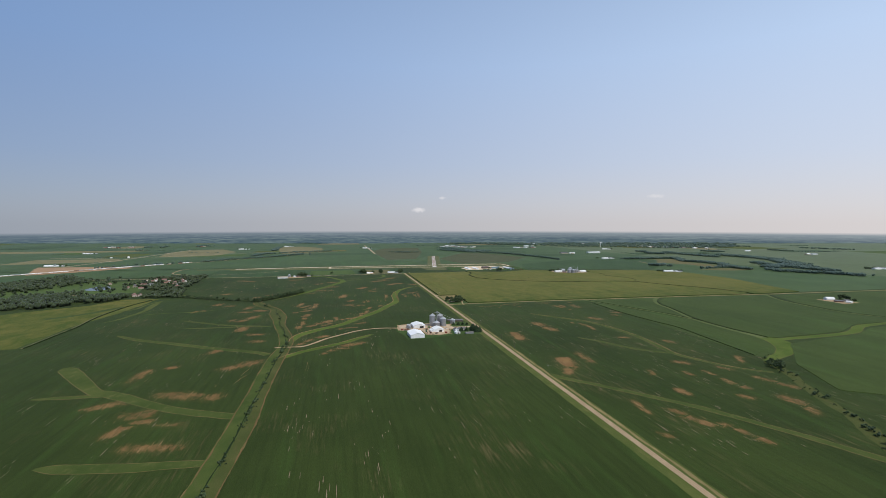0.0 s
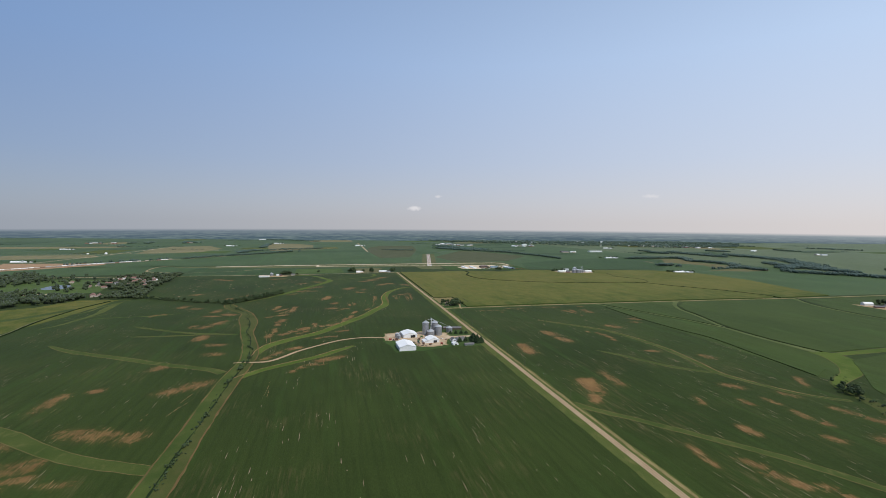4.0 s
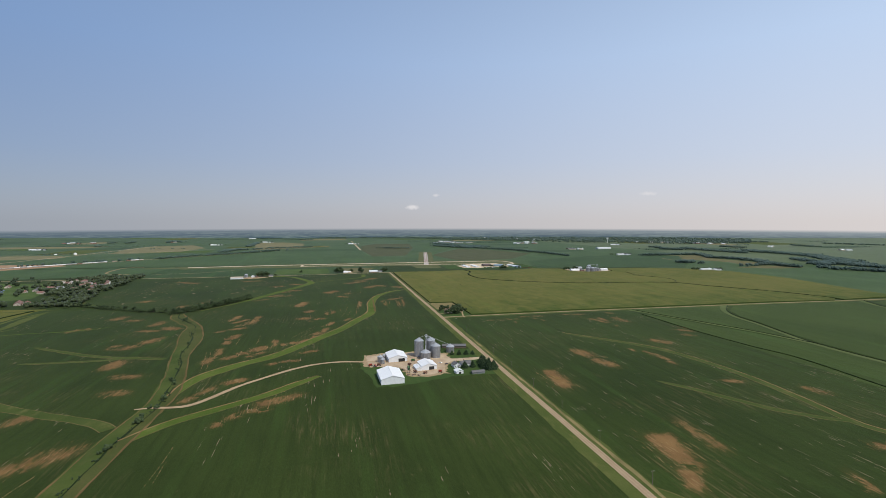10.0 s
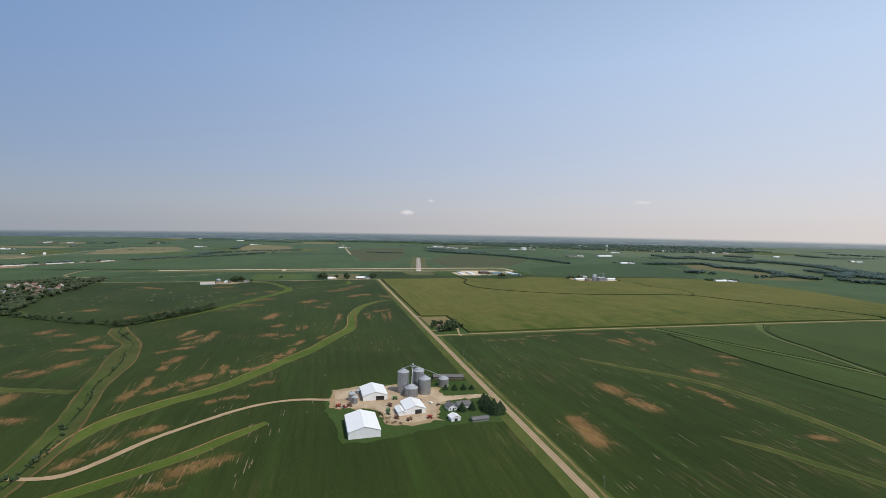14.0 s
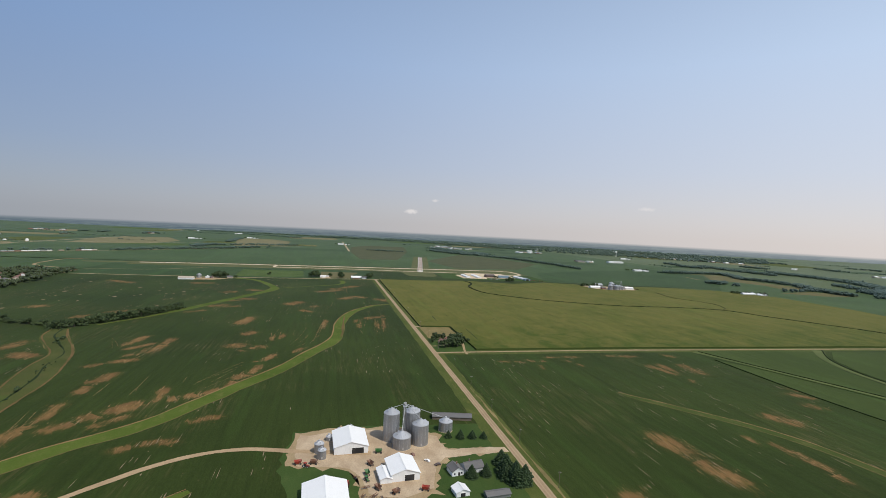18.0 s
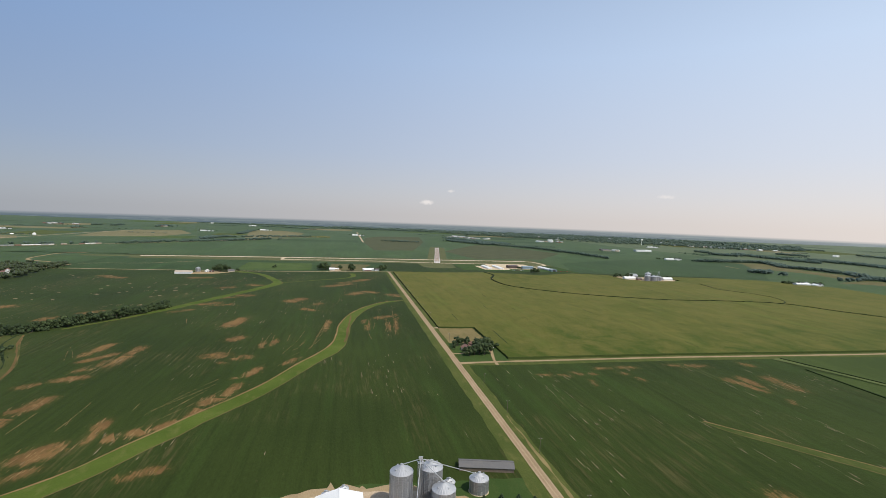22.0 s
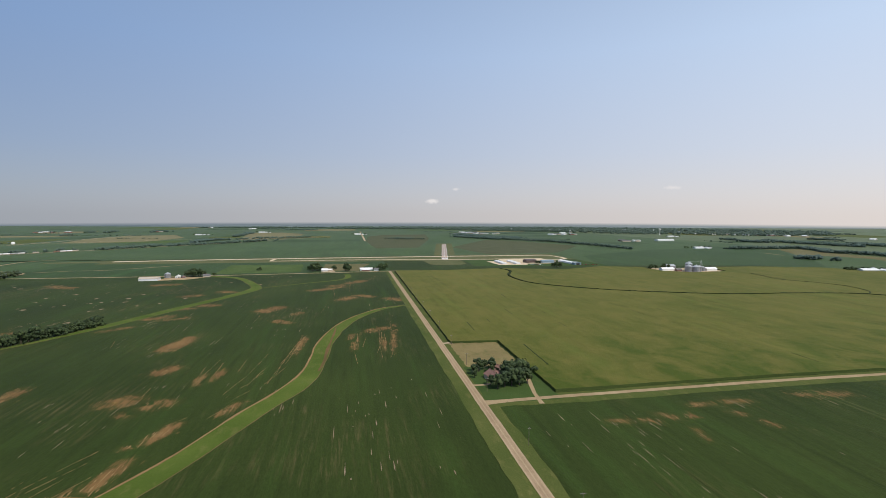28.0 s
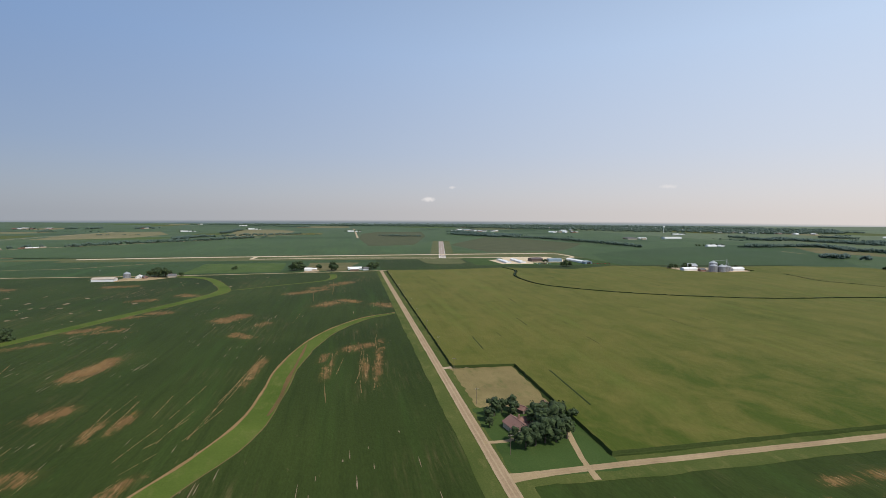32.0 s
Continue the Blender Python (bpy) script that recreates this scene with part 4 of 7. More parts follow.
SOIL_E = [(-533, 101, -517, 105, 23.8, 0.7), (-189, 91, -186, 117, 4.2, 0.85), (-234, 117, -227, 130, 17.2, 0.95), (-559, 117, -554, 146, 22.1, 0.75), (-51, 202, -52, 150, 2, 0.85), (-135, 151, -130, 218, 4.9, 0.9), (-82, 156, -75, 228, 2.8, 0.8), (-46, 141, -33, 267, 2, 0.8), (-85, 199, -82, 219, 4, 0.8), (-255, 184, -244, 236, 18.9, 1.1), (-66, 231, -46, 243, 19.6, 0.8), (-484, 228, -480, 246, 19.7, 0.8), (-459, 272, -438, 288, 21.4, 0.7), (-349, 278, -328, 296, 15.9, 0.6), (-171, 301, -155, 287, 13.9, 0.9), (-583, 312, -573, 325, 28, 0.9)]
SOIL_F = [(-323, 327, -284, 341, 19.3, 0.75), (-154, 335, -151, 350, 14.9, 0.7), (-327, 339, -306, 349, 28, 0.8), (-198, 360, -180, 390, 28, 0.95), (-308, 392, -274, 428, 23.5, 0.7), (-288, 420, -268, 420, 20, 0.8), (-29, 440, -9, 414, 21.3, 0.85), (-92, 437, -59, 465, 28, 0.8), (-99, 433, -72, 474, 26.7, 0.85), (-72, 474, -52, 455, 21.7, 0.85), (-338, 506, -319, 512, 26.2, 0.8), (-293, 547, -274, 538, 26.9, 0.8), (-146, 533, -95, 578, 28, 0.8), (-118, 579, -95, 594, 28, 0.8), (-88, 605, -62, 645, 28, 0.8), (-432, 642, -392, 647, 28, 0.8)]
SOIL_G = [(-615, 667, -553, 628, 28, 0.8), (120, -783, 126, -799, 9.6, 0.95), (115, -757, 120, -783, 8.2, 0.95), (39, -762, 42, -770, 6.8, 0.9), (99, -754, 115, -757, 13, 1.05), (91, -729, 99, -754, 15.1, 1.05), (244, -725, 233, -755, 12.4, 0.85), (87, -711, 92, -721, 9.8, 0.9), (244, -703, 244, -725, 25, 0.9), (63, -676, 59, -716, 8.8, 0.8), (199, -690, 200, -701, 10.8, 0.95), (280, -653, 286, -682, 13.6, 0.8), (224, -655, 227, -669, 13.1, 0.85), (224, -633, 224, -655, 12, 0.85), (274, -635, 280, -653, 14.5, 0.8), (225, -597, 227, -615, 8.8, 0.7)]
SOIL_H = [(198, -595, 197, -609, 7.4, 0.9), (259, -587, 268, -602, 12.3, 0.7), (155, -575, 149, -598, 5.2, 0.8), (331, -543, 313, -576, 9.7, 0.85), (220, -551, 231, -565, 18.1, 0.95), (99, -473, 99, -529, 13, 0.9), (287, -433, 293, -451, 19, 0.8), (223, -395, 241, -403, 11, 0.9), (218, -299, 214, -327, 7.2, 0.95), (131, -282, 136, -318, 28, 1.1), (215, -270, 220, -315, 9.9, 0.95), (204, -257, 203, -267, 4.5, 0.9), (126, -243, 134, -278, 28, 1.05), (263, -222, 278, -236, 25.5, 0.9), (334, -199, 340, -209, 18.4, 0.8), (346, -169, 360, -182, 16.2, 0.7)]
SOIL_I = [(365, -156, 373, -171, 17.6, 0.7), (270, -118, 268, -123, 4.8, 0.8), (302, -62, 305, -96, 19.5, 0.85), (258, -59, 270, -92, 17, 0.85), (274, -57, 276, -80, 11.1, 0.9), (117, -52, 116, -62, 2.6, 0.85), (167, -49, 169, -55, 5.1, 0.85), (160, -34, 163, -36, 5.5, 0.85), (119, -33, 129, -34, 4.3, 0.9), (90, -31, 99, -34, 3.8, 0.85), (74, -31, 84, -33, 4.3, 0.8), (110, -27, 117, -33, 5.6, 0.9), (315, -15, 321, -24, 12.5, 0.7), (141, -18, 156, -17, 4.7, 0.9), (167, -16, 185, -18, 5.6, 0.85), (230, -13, 268, -18, 14.2, 0.8)]
SOIL_J = [(231, -15, 238, -16, 5.9, 0.85), (64, -498, 56, -545, 32, 1.35), (47, -548, 38, -572, 15, 1.15), (54, -318, 47, -372, 22, 1.4), (140, -655, 140, -672, 14, 1.1)]
SOIL = SOIL_A + SOIL_B + SOIL_C + SOIL_D + SOIL_E + SOIL_F + SOIL_G + SOIL_H + SOIL_I + SOIL_J


def thin_patch(u0, v0, u1, v1, w, much):
    """A patch of failing stand along a line: barest in the middle, thinning out into the crop through uneven lobes."""
    rng = random.Random(int(u0 * 3 + v0 * 5))
    if u0 > 0:
        much, w = much * 0.86, w * 0.8
    if w < 5:
        much *= 0.85
    n = math.hypot(u1 - u0, v1 - v0)
    turn = math.degrees(math.atan2(-(u1 - u0), v1 - v0))
    w = 2 + 0.65 * w
    ax, ay = 0.95 * w + 5, n / 2 + 0.6 * w + 8
    nx, ny = 14, max(10, min(30, int(ay / 2.5)))
    lobes = [(rng.uniform(-0.45, 0.45) * w, rng.uniform(-0.5, 0.5) * n, rng.uniform(0.3, 0.7) * w + 1.5, rng.uniform(0.18, 0.4) * n + 3, rng.uniform(0.6, 1.0)) for _ in range(5)]
    verts, dens = [], []
    for j in range(ny + 1):
        for i in range(nx + 1):
            x, y = (i / nx * 2 - 1) * ax, (j / ny * 2 - 1) * ay
            gap = math.hypot(x / (0.62 * w + 2.5), max(0.0, abs(y) - n * 0.42) / (0.5 * w + 6))
            core = max(0.0, 1 - gap * gap)
            lobe = max(a * math.exp(-(((x - cx) / sx) ** 2 + ((y - cy) / sy) ** 2)) for cx, cy, sx, sy, a in lobes)
            rim = max(0.0, 1 - max(abs(x) / ax, abs(y) / ay) ** 4)
            verts.append((x, y, 0.03 * min(1.0, rim * 2) - 0.06 * max(0.0, 1 - rim * 2)))
            dens.append(max(0.0, much * rim * (0.5 * core + 0.5 * lobe)))
    k = nx + 1
    faces = [(j * k + i, j * k + i + 1, (j + 1) * k + i + 1, (j + 1) * k + i) for j in range(ny) for i in range(nx)]
    ob = raw("thin_stand", verts, faces, M_THIN, spot((u0 + u1) / 2, (v0 + v1) / 2, THIN_Z[0], turn))
    THIN_Z[0] += 0.0003
    ob.data.attributes.new("thinness", "FLOAT", "POINT").data.foreach_set("value", dens)
    tagged(ob, "patchy soybeans thinning to bare brown soil", "soil patch", "bare soil patches", "stuff")


THIN_Z = [0.0]


def soil_patch(u0, v0, u1, v1, w, much, seed):
    """Pale bare streaks along the rows, where a patch is barest."""
    rng = random.Random(seed)
    verts, faces = [], []
    n = math.hypot(u1 - u0, v1 - v0)
    for k in range(int((3 + min(n, 40) * min(w, 12) / 14) * much**2)):
        t = rng.betavariate(1.6, 1.6)
        x, y = u0 + (u1 - u0) * t + rng.gauss(0, w * 0.3), v0 + (v1 - v0) * t + rng.gauss(0, w * 0.3)
        long, wide = rng.choice((2, 3, 5, 9)) * rng.uniform(0.6, 1.5), rng.choice((0.3, 0.45, 0.6, 0.8)) * rng.uniform(0.7, 1.3)
        lean = rng.gauss(0, 0.03)
        base, m = len(verts), 6
        for i in range(m):
            q = i / (m - 1)
            half = wide / 2 * math.sin(math.pi * (0.06 + 0.88 * q)) * rng.uniform(0.3, 1.4)
            cx, cy = x + lean * (q - 0.5) * long + rng.gauss(0, 0.1), y + (q - 0.5) * long
            z = 0.082 + 0.00012 * k + 0.00003 * (seed % 9)
            verts += [(cx - half, cy, z), (cx + half, cy, z)]
        faces += [(base + 2 * i, base + 2 * i + 1, base + 2 * i + 3, base + 2 * i + 2) for i in range(m - 1)]
    ob = raw("bare_soil", verts, faces, M_SOIL)
    tagged(ob, "pale bare soil in streaks along the crop rows", "soil patch", "bare soil patches", "stuff")


for number, row in enumerate(SOIL):
    thin_patch(*row)
    soil_patch(*row, number)


SOUTH_LINES = [(-396, -518, -385, -481), (-395, -515, -391, -493), (-416, -525, -415, -508), (-311, -486, -310, -428), (-307, -483, -308, -457), (-362, -458, -363, -441), (-393, -483, -387, -453), (-338, -236, -352, -141), (-332, -238, -347, -142), (-482, -366, -467, -356), (-432, -510, -429, -504)]
WEST_LINES = [(-368, 47, -383, 86), (-321, -116, -322, -77), (-294, -112, -296, -53), (-292, -103, -294, -94), (-249, -90, -216, -14), (-238, -101, -207, -43), (-247, -129, -243, -106), (-248, -83, -216, -28), (-235, -83, -219, -42), (-260, -81, -260, -65), (-239, -51, -236, -39), (-333, -15, -326, 19), (-346, 6, -337, 34), (-199, 81, -196, 148), (-165, 96, -158, 160), (-160, 75, -153, 117), (-173, 58, -165, 96), (-60, 144, -51, 228), (-45, 170, -38, 213), (-73, 165, -68, 207), (-366, 58, -389, 101)]
NORTH_LINES = [(-172, 18, -162, 45), (-170, 23, -163, 37), (-165, 46, -154, 67), (-165, 69, -158, 81), (-148, 76, -137, 117), (-146, 77, -137, 162), (-143, 96, -137, 183), (-143, 126, -133, 234), (-139, 125, -130, 226), (-138, 142, -133, 207), (-200, 89, -203, 129), (-191, 95, -192, 139), (-191, 105, -191, 139), (-174, 109, -174, 145)]
NORTH_LINES_B = [(-227, 65, -228, 84), (-218, 39, -218, 52), (-157, 92, -152, 107), (-194, 11, -184, 23), (-308, 204, -317, 235), (-122, 342, -118, 404), (-78, 114, -80, 184), (-77, 172, -77, 224), (-56, 127, -52, 234), (-52, 156, -49, 218), (-40, 232, -37, 280), (-48, 130, -46, 155), (-108, 465, -115, 587), (-86, 516, -88, 661)]


def soil_line(u0, v0, u1, v1, seed):
    """A long bare line left by the planter: broken dashes with ragged edges."""
    rng = random.Random(seed)
    a, b = np.array((u0, v0), float), np.array((u1, v1), float)
    n = max(1, int(np.linalg.norm(b - a)))
    d = (b - a) / np.linalg.norm(b - a)
    s = np.array((-d[1], d[0]))
    bow = rng.uniform(-0.02, 0.02) * n
    verts, faces, on = [], [], False
    for i in range(0, n, 2):
        t = i / n
        p = a + d * i + s * (bow * 4 * t * (1 - t) + rng.gauss(0, 0.06))
        half = rng.choice((0.1, 0.16, 0.26)) * rng.uniform(0.7, 1.4)
        verts += [(*(p - s * half), 0.09), (*(p + s * half), 0.09)]
        if on:
            k = len(verts)
            faces.append((k - 3, k - 4, k - 2, k - 1))
        on = rng.random() < 0.8
    if faces:
        ob = raw("bare_soil", verts, faces, M_SOIL)
        tagged(ob, "long pale line of bare soil along the crop rows", "soil patch", "bare soil lines", "stuff")


for s, row in enumerate(SOUTH_LINES + WEST_LINES + NORTH_LINES + NORTH_LINES_B):
    soil_line(*row, s)


def scattered_soil():
    """Small pale flecks spread over the soybeans, in loose drifts along the rows."""
    rng = random.Random(4)
    verts, faces = [], []
    for i in range(620):
        u, v = (rng.uniform(20, 390), rng.uniform(-800, 0)) if i % 3 == 0 else (rng.uniform(-820, 0), rng.uniform(-900, 740))
        for k in range(rng.choice((1, 1, 2, 3, 5, 8))):
            x, y = u + rng.gauss(0, 6), v + rng.gauss(0, 14)
            if x > -14 and y > -20 or -20 < x < 20 or -410 < x < -330 and y < 200 or (-165 < x < 0 and -340 < y < -180):
                continue
            n, h, b = rng.choice((1.5, 3, 5, 8)) * rng.uniform(0.6, 1.2), rng.uniform(0.12, 0.34), len(verts)
            for q, s in ((-1, 0.2), (-0.4, 1), (0.3, 0.7), (1, 0.25)):
                e = h * s * rng.uniform(0.7, 1.3)
                verts += [(x - e, y + q * n, 0.085), (x + e, y + q * n, 0.085)]
            faces += [(b + 2 * q, b + 2 * q + 1, b + 2 * q + 3, b + 2 * q + 2) for q in range(3)]
    tagged(raw("soil_flecks", verts, faces, M_FLECK), "small pale flecks of bare soil among the soybeans", "soil flecks", kind="stuff")


def field_flecks():
    """Ragged little bare spots strewn over the north-west soybeans."""
    rng = random.Random(19)
    verts, faces = [], []
    for k in range(70):
        u, v = rng.uniform(-690, -120), rng.uniform(300, 760)
        if u > -700 + 0.55 * (760 - v) and u > -330 and v < 560:
            continue
        r, m, b = rng.uniform(0.8, 2.6), 9, len(verts)
        verts.append((u, v, 0.2))
        for i in range(m):
            a = i / m * math.tau
            q = r * rng.uniform(0.5, 1.3)
            verts.append((u + 1.5 * q * math.cos(a), v + 1.9 * q * math.sin(a), 0.09))
        faces += [(b, b + 1 + i, b + 1 + (i + 1) % m) for i in range(m)]
    tagged(raw("soil_flecks", verts, faces, M_FLECK), "small pale bare spots strewn over the soybeans", "soil flecks", kind="stuff")


field_flecks()


# ---- roads ----
def road():
    c = 3.0
    strip([(c - 1, -1300, 25), (c - 1, -600, 25), (c - 1, 0, 23), (c - 1, 400, 21), (c - 1, 790, 18)], M_VERGE, 0.06, 0.7, "grassy roadside verge", "verge", "verge")
    strip([(c + 8, -1300, 3.0), (c + 8, -600, 3.0), (c + 8, -300, 2.0), (c + 7.5, -120, 1.2)], M_DRY, 0.1, 0.8, "dry brown weeds in the roadside ditch", "verge", "verge")
    strip([(c, -1300, 5.8), (c, 0, 5.8), (c, 797, 5.8)], M_ROAD, 0.14, 0.12, "straight worn chip-seal county road", "road", "road")
    for x in (-2.5, 2.5):
        strip([(c + x, -1300, 1.1), (c + x, 0, 1.1), (c + x, 793, 1.1)], M_RUT, 0.18, 0.14, "pale gravel edge of the county road", "road_edge", "road")
    strip([(c, -1300, 0.8), (c, 0, 0.8), (c, 793, 0.8)], M_RUT, 0.18, 0.1, "pale worn middle of the county road", "road_edge", "road")
    ew = [(5, 11, 8), (20, 12, 5.5), (60, 13, 5), (250, 13.5, 5), (410, 9, 5), (700, 2, 5), (1000, -12, 5), (1400, -18, 5), (2200, -30, 5)]
    strip([(u, v - 2.5, 19 if u > 20 else 12) for u, v, w in ew], M_VERGE, 0.065, 0.7, "grassy roadside verge", "verge", "verge")
    strip(ew, M_DIRT, 0.13, 0.3, "pale gravel road between the fields", "road", "road")
    for x in (-0.95, 0.95):
        strip([(u, v + x, 0.6) for u, v, w in ew[1:]], M_ROAD, 0.17, 0.12, "brown wheel track of the gravel road", "road_edge", "road")
    ap = [(-1300, 800, 5), (-800, 786, 5), (-520, 776, 5), (-300, 776, 5), (0, 797, 6), (14, 797, 5)]
    strip([(u, v, 13) for u, v, w in ap], M_VERGE, 0.065, 0.7, "grassy roadside verge", "verge", "verge")
    strip(ap, M_GRAVEL, 0.13, 0.3, "pale gravel road past the airfield", "road", "road")
    strip([(14, 797, 4), (150, 788, 3.5), (300, 776, 4)], M_DRY, 0.1, 0.3, "pale field lane", "lane", "road")
    strip([(-15, 2100, 9), (-14, 2500, 9), (-14, 3400, 9)], M_GRAVEL, 0.13, 0.3, "distant gravel road", "road", "road")
    strip([(-1511, 1431, 9), (-1473, 1672, 9), (-1431, 1951, 9), (-1399, 2370, 9), (-1352, 2856, 9)], M_GRAVEL, 0.1, 0.4, "distant gravel road", "road", "road")
    strip([(-1900, 2080, 6), (-1468, 2035, 6), (-1000, 2300, 6), (-700, 2500, 6)], M_GRAVEL, 0.1, 0.4, "distant gravel road", "road", "road")


road()

# ---- airfield ----
def airfield():
    a, b = np.array((181.7, 1062.0)), np.array((320.0, 1795.0))
    d = (b - a) / np.linalg.norm(b - a)
    turn = math.degrees(math.atan2(-d[0], d[1]))
    m = spot(a[0], a[1], 0, turn)
    length = float(np.linalg.norm(b - a))

    def flat(name, dims, mat, z, label, pose_m=m):
        x0, x1, y0, y1 = dims
        ob = raw(name, [(x0, y0, z), (x1, y0, z), (x1, y1, z), (x0, y1, z)], [(0, 1, 2, 3)], mat, pose_m)
        return tagged(ob, label, "runway", kind="structure")

    flat("runway_margin", (-34, 34, -4, length + 30), M_MOWN, 0.07, "mown grass beside the runway")
    flat("runway", (-9, 9, 0, length), M_RUNWAY, 0.16, "pale concrete runway seen end on")
    joint = bmesh.new()
    for k in range(1, int(length / 12)):
        box(joint, -9, 9, k * 12 - 0.15, k * 12 + 0.15, 0.14, 0.175)
    box(joint, -0.12, 0.12, 0, length, 0.14, 0.175)
    ob = part("runway_joint", joint, M_ROAD)
    ob.matrix_world = m
    tagged(ob, "dark sealed joints across the runway slabs", "runway joints", kind="structure")
    marks = bmesh.new()
    for k in range(6):
        x = -7.2 + k * 2.9
        box(marks, x - 0.9, x + 0.9, 4, 34, 0.15, 0.2)
    for k in range(14):
        box(marks, -0.45, 0.45, 80 + k * 45, 105 + k * 45, 0.15, 0.2)
    for x in (-8.4, 8.4):
        box(marks, x - 0.3, x + 0.3, 0, length, 0.15, 0.2)
    box(marks, -3.0, -1.5, 46, 60, 0.15, 0.2)
    box(marks, 1.5, 3.0, 46, 60, 0.15, 0.2)
    ob = part("runway_marking", marks, M_MARK)
    ob.matrix_world = m
    tagged(ob, "white painted threshold bars and centre dashes", "runway marking", kind="structure")
    # turf apron before the threshold
    turf = [(118, 930), (135, 915), (165, 908), (198, 912), (214, 930), (222, 1045), (112, 1060)]
    tagged(sheet("turf", turf, M_MOWN, 0.05, 0.8, 6), "lighter mown turf before the runway", "grass", kind="structure")
    # cross runway and its taxiway
    cross = [(-706, 1128, 19), (-430, 1150, 19), (0, 1160, 19), (206, 1162, 19), (520, 1160, 19)]
    strip([(-860, 1115, 26), (-780, 1120, 44), (-706, 1128, 46), (-430, 1150, 52), (0, 1160, 52), (206, 1162, 52), (545, 1160, 52)], M_MOWN, 0.045, 1.0, "mown grass beside the cross runway", "runway_margin", "grass")
    strip(cross, M_CONCRETE, 0.15, 0.0, "pale concrete cross runway", "runway", "runway")
    strip([(u, v, 0.9) for u, v, w in cross], M_MARK, 0.19, 0.0, "white centre line of the cross runway", "runway_marking", "runway")
    strip([(-296, 1152, 10), (-298, 1090, 10), (-285, 1084, 11), (-162, 1086, 11), (-22, 1083, 11), (182, 1056, 11), (334, 1050, 11)], M_CONCRETE, 0.13, 0.0, "pale concrete taxiway", "taxiway", "runway")
    strip([(515, 1158, 11), (540, 1130, 11), (540, 1040, 11), (500, 1010, 10), (440, 1010, 10)], M_CONCRETE, 0.13, 0.0, "pale concrete taxiway", "taxiway", "runway")
    tagged(sheet("airfield_grass", [(-720, 1060), (-300, 1045), (180, 1030), (560, 1010), (560, 1210), (-720, 1150)], M_MOWN, 0.03, 1.5, 20), "rough grass of the airfield", "grass", kind="structure")
    tagged(sheet("apron", [(285, 985), (290, 888), (365, 882), (372, 910), (470, 905), (482, 960), (470, 1052), (335, 1058), (330, 1000)], M_CONCRETE, 0.11, 0.6, 8), "pale concrete aircraft apron", "apron", kind="structure")
    tagged(sheet("airfield_lawn", [(225, 870), (290, 860), (560, 830), (560, 960), (480, 1030), (225, 1040)], M_LAWN, 0.05, 1.0, 12), "mown lawn round the hangars", "grass", kind="structure")


airfield()

# ---- trees ----
def clump(bm, centre, r, rng, squash=0.8, sub=1):
    """A rough ball of foliage."""
    got = bmesh.ops.create_icosphere(bm, subdivisions=max(1, sub), radius=1.0)["verts"]
    for v in got:
        k = r * rng.uniform(0.72, 1.22)
        v.co = Vector((v.co.x * k + centre[0], v.co.y * k + centre[1], v.co.z * k * squash + centre[2]))


def tree_mesh(seed, height, spread):
    """Trunk with limbs, and a crown of clumps with loose leaf sprays round them."""
    rng = random.Random(seed)
    wood = bmesh.new()
    beam(wood, (0, 0, -0.2), (rng.uniform(-0.3, 0.3), 0, height * 0.42), 0.035 * height, 7, 0.022 * height)
    crown = bmesh.new()
    spots = []
    for k in range(7):
        a = k * 2.4 + rng.uniform(-0.5, 0.5)
        r = spread * rng.uniform(0.35, 0.68)
        z = height * rng.uniform(0.4, 0.78)
        tip = (r * math.cos(a), r * math.sin(a), z)
        beam(wood, (0, 0, height * rng.uniform(0.2, 0.42)), tip, 0.014 * height, 5, 0.005 * height)
        spots.append((tip, spread * rng.uniform(0.34, 0.5)))
    spots.append(((0, 0, height * 0.8), spread * 0.45))
    spots.append(((0, 0, height * 0.55), spread * 0.6))
    for k in range(9):
        a, r = rng.uniform(0, 6.28), spread * rng.uniform(0.2, 0.85)
        spots.append(((r * math.cos(a), r * math.sin(a), height * rng.uniform(0.28, 0.9) * (1.05 - 0.35 * r / spread)), spread * rng.uniform(0.2, 0.34)))
    for c, r in spots:
        clump(crown, c, r, rng, 0.85)
    for k in range(190):
        c, r = rng.choice(spots)
        d = Vector((rng.gauss(0, 1), rng.gauss(0, 1), rng.gauss(0.2, 0.9))).normalized()
        p = Vector(c) + d * r * rng.uniform(0.95, 1.2)
        t = d.orthogonal().normalized() * rng.uniform(0.25, 0.55)
        s = d.cross(t).normalized() * rng.uniform(0.25, 0.55)
        bend = d * rng.uniform(-0.2, 0.3)
        crown.faces.new([crown.verts.new(q) for q in (p - t - s, p + t - s + bend, p + t + s, p - t + s + bend)])
    return wood, crown


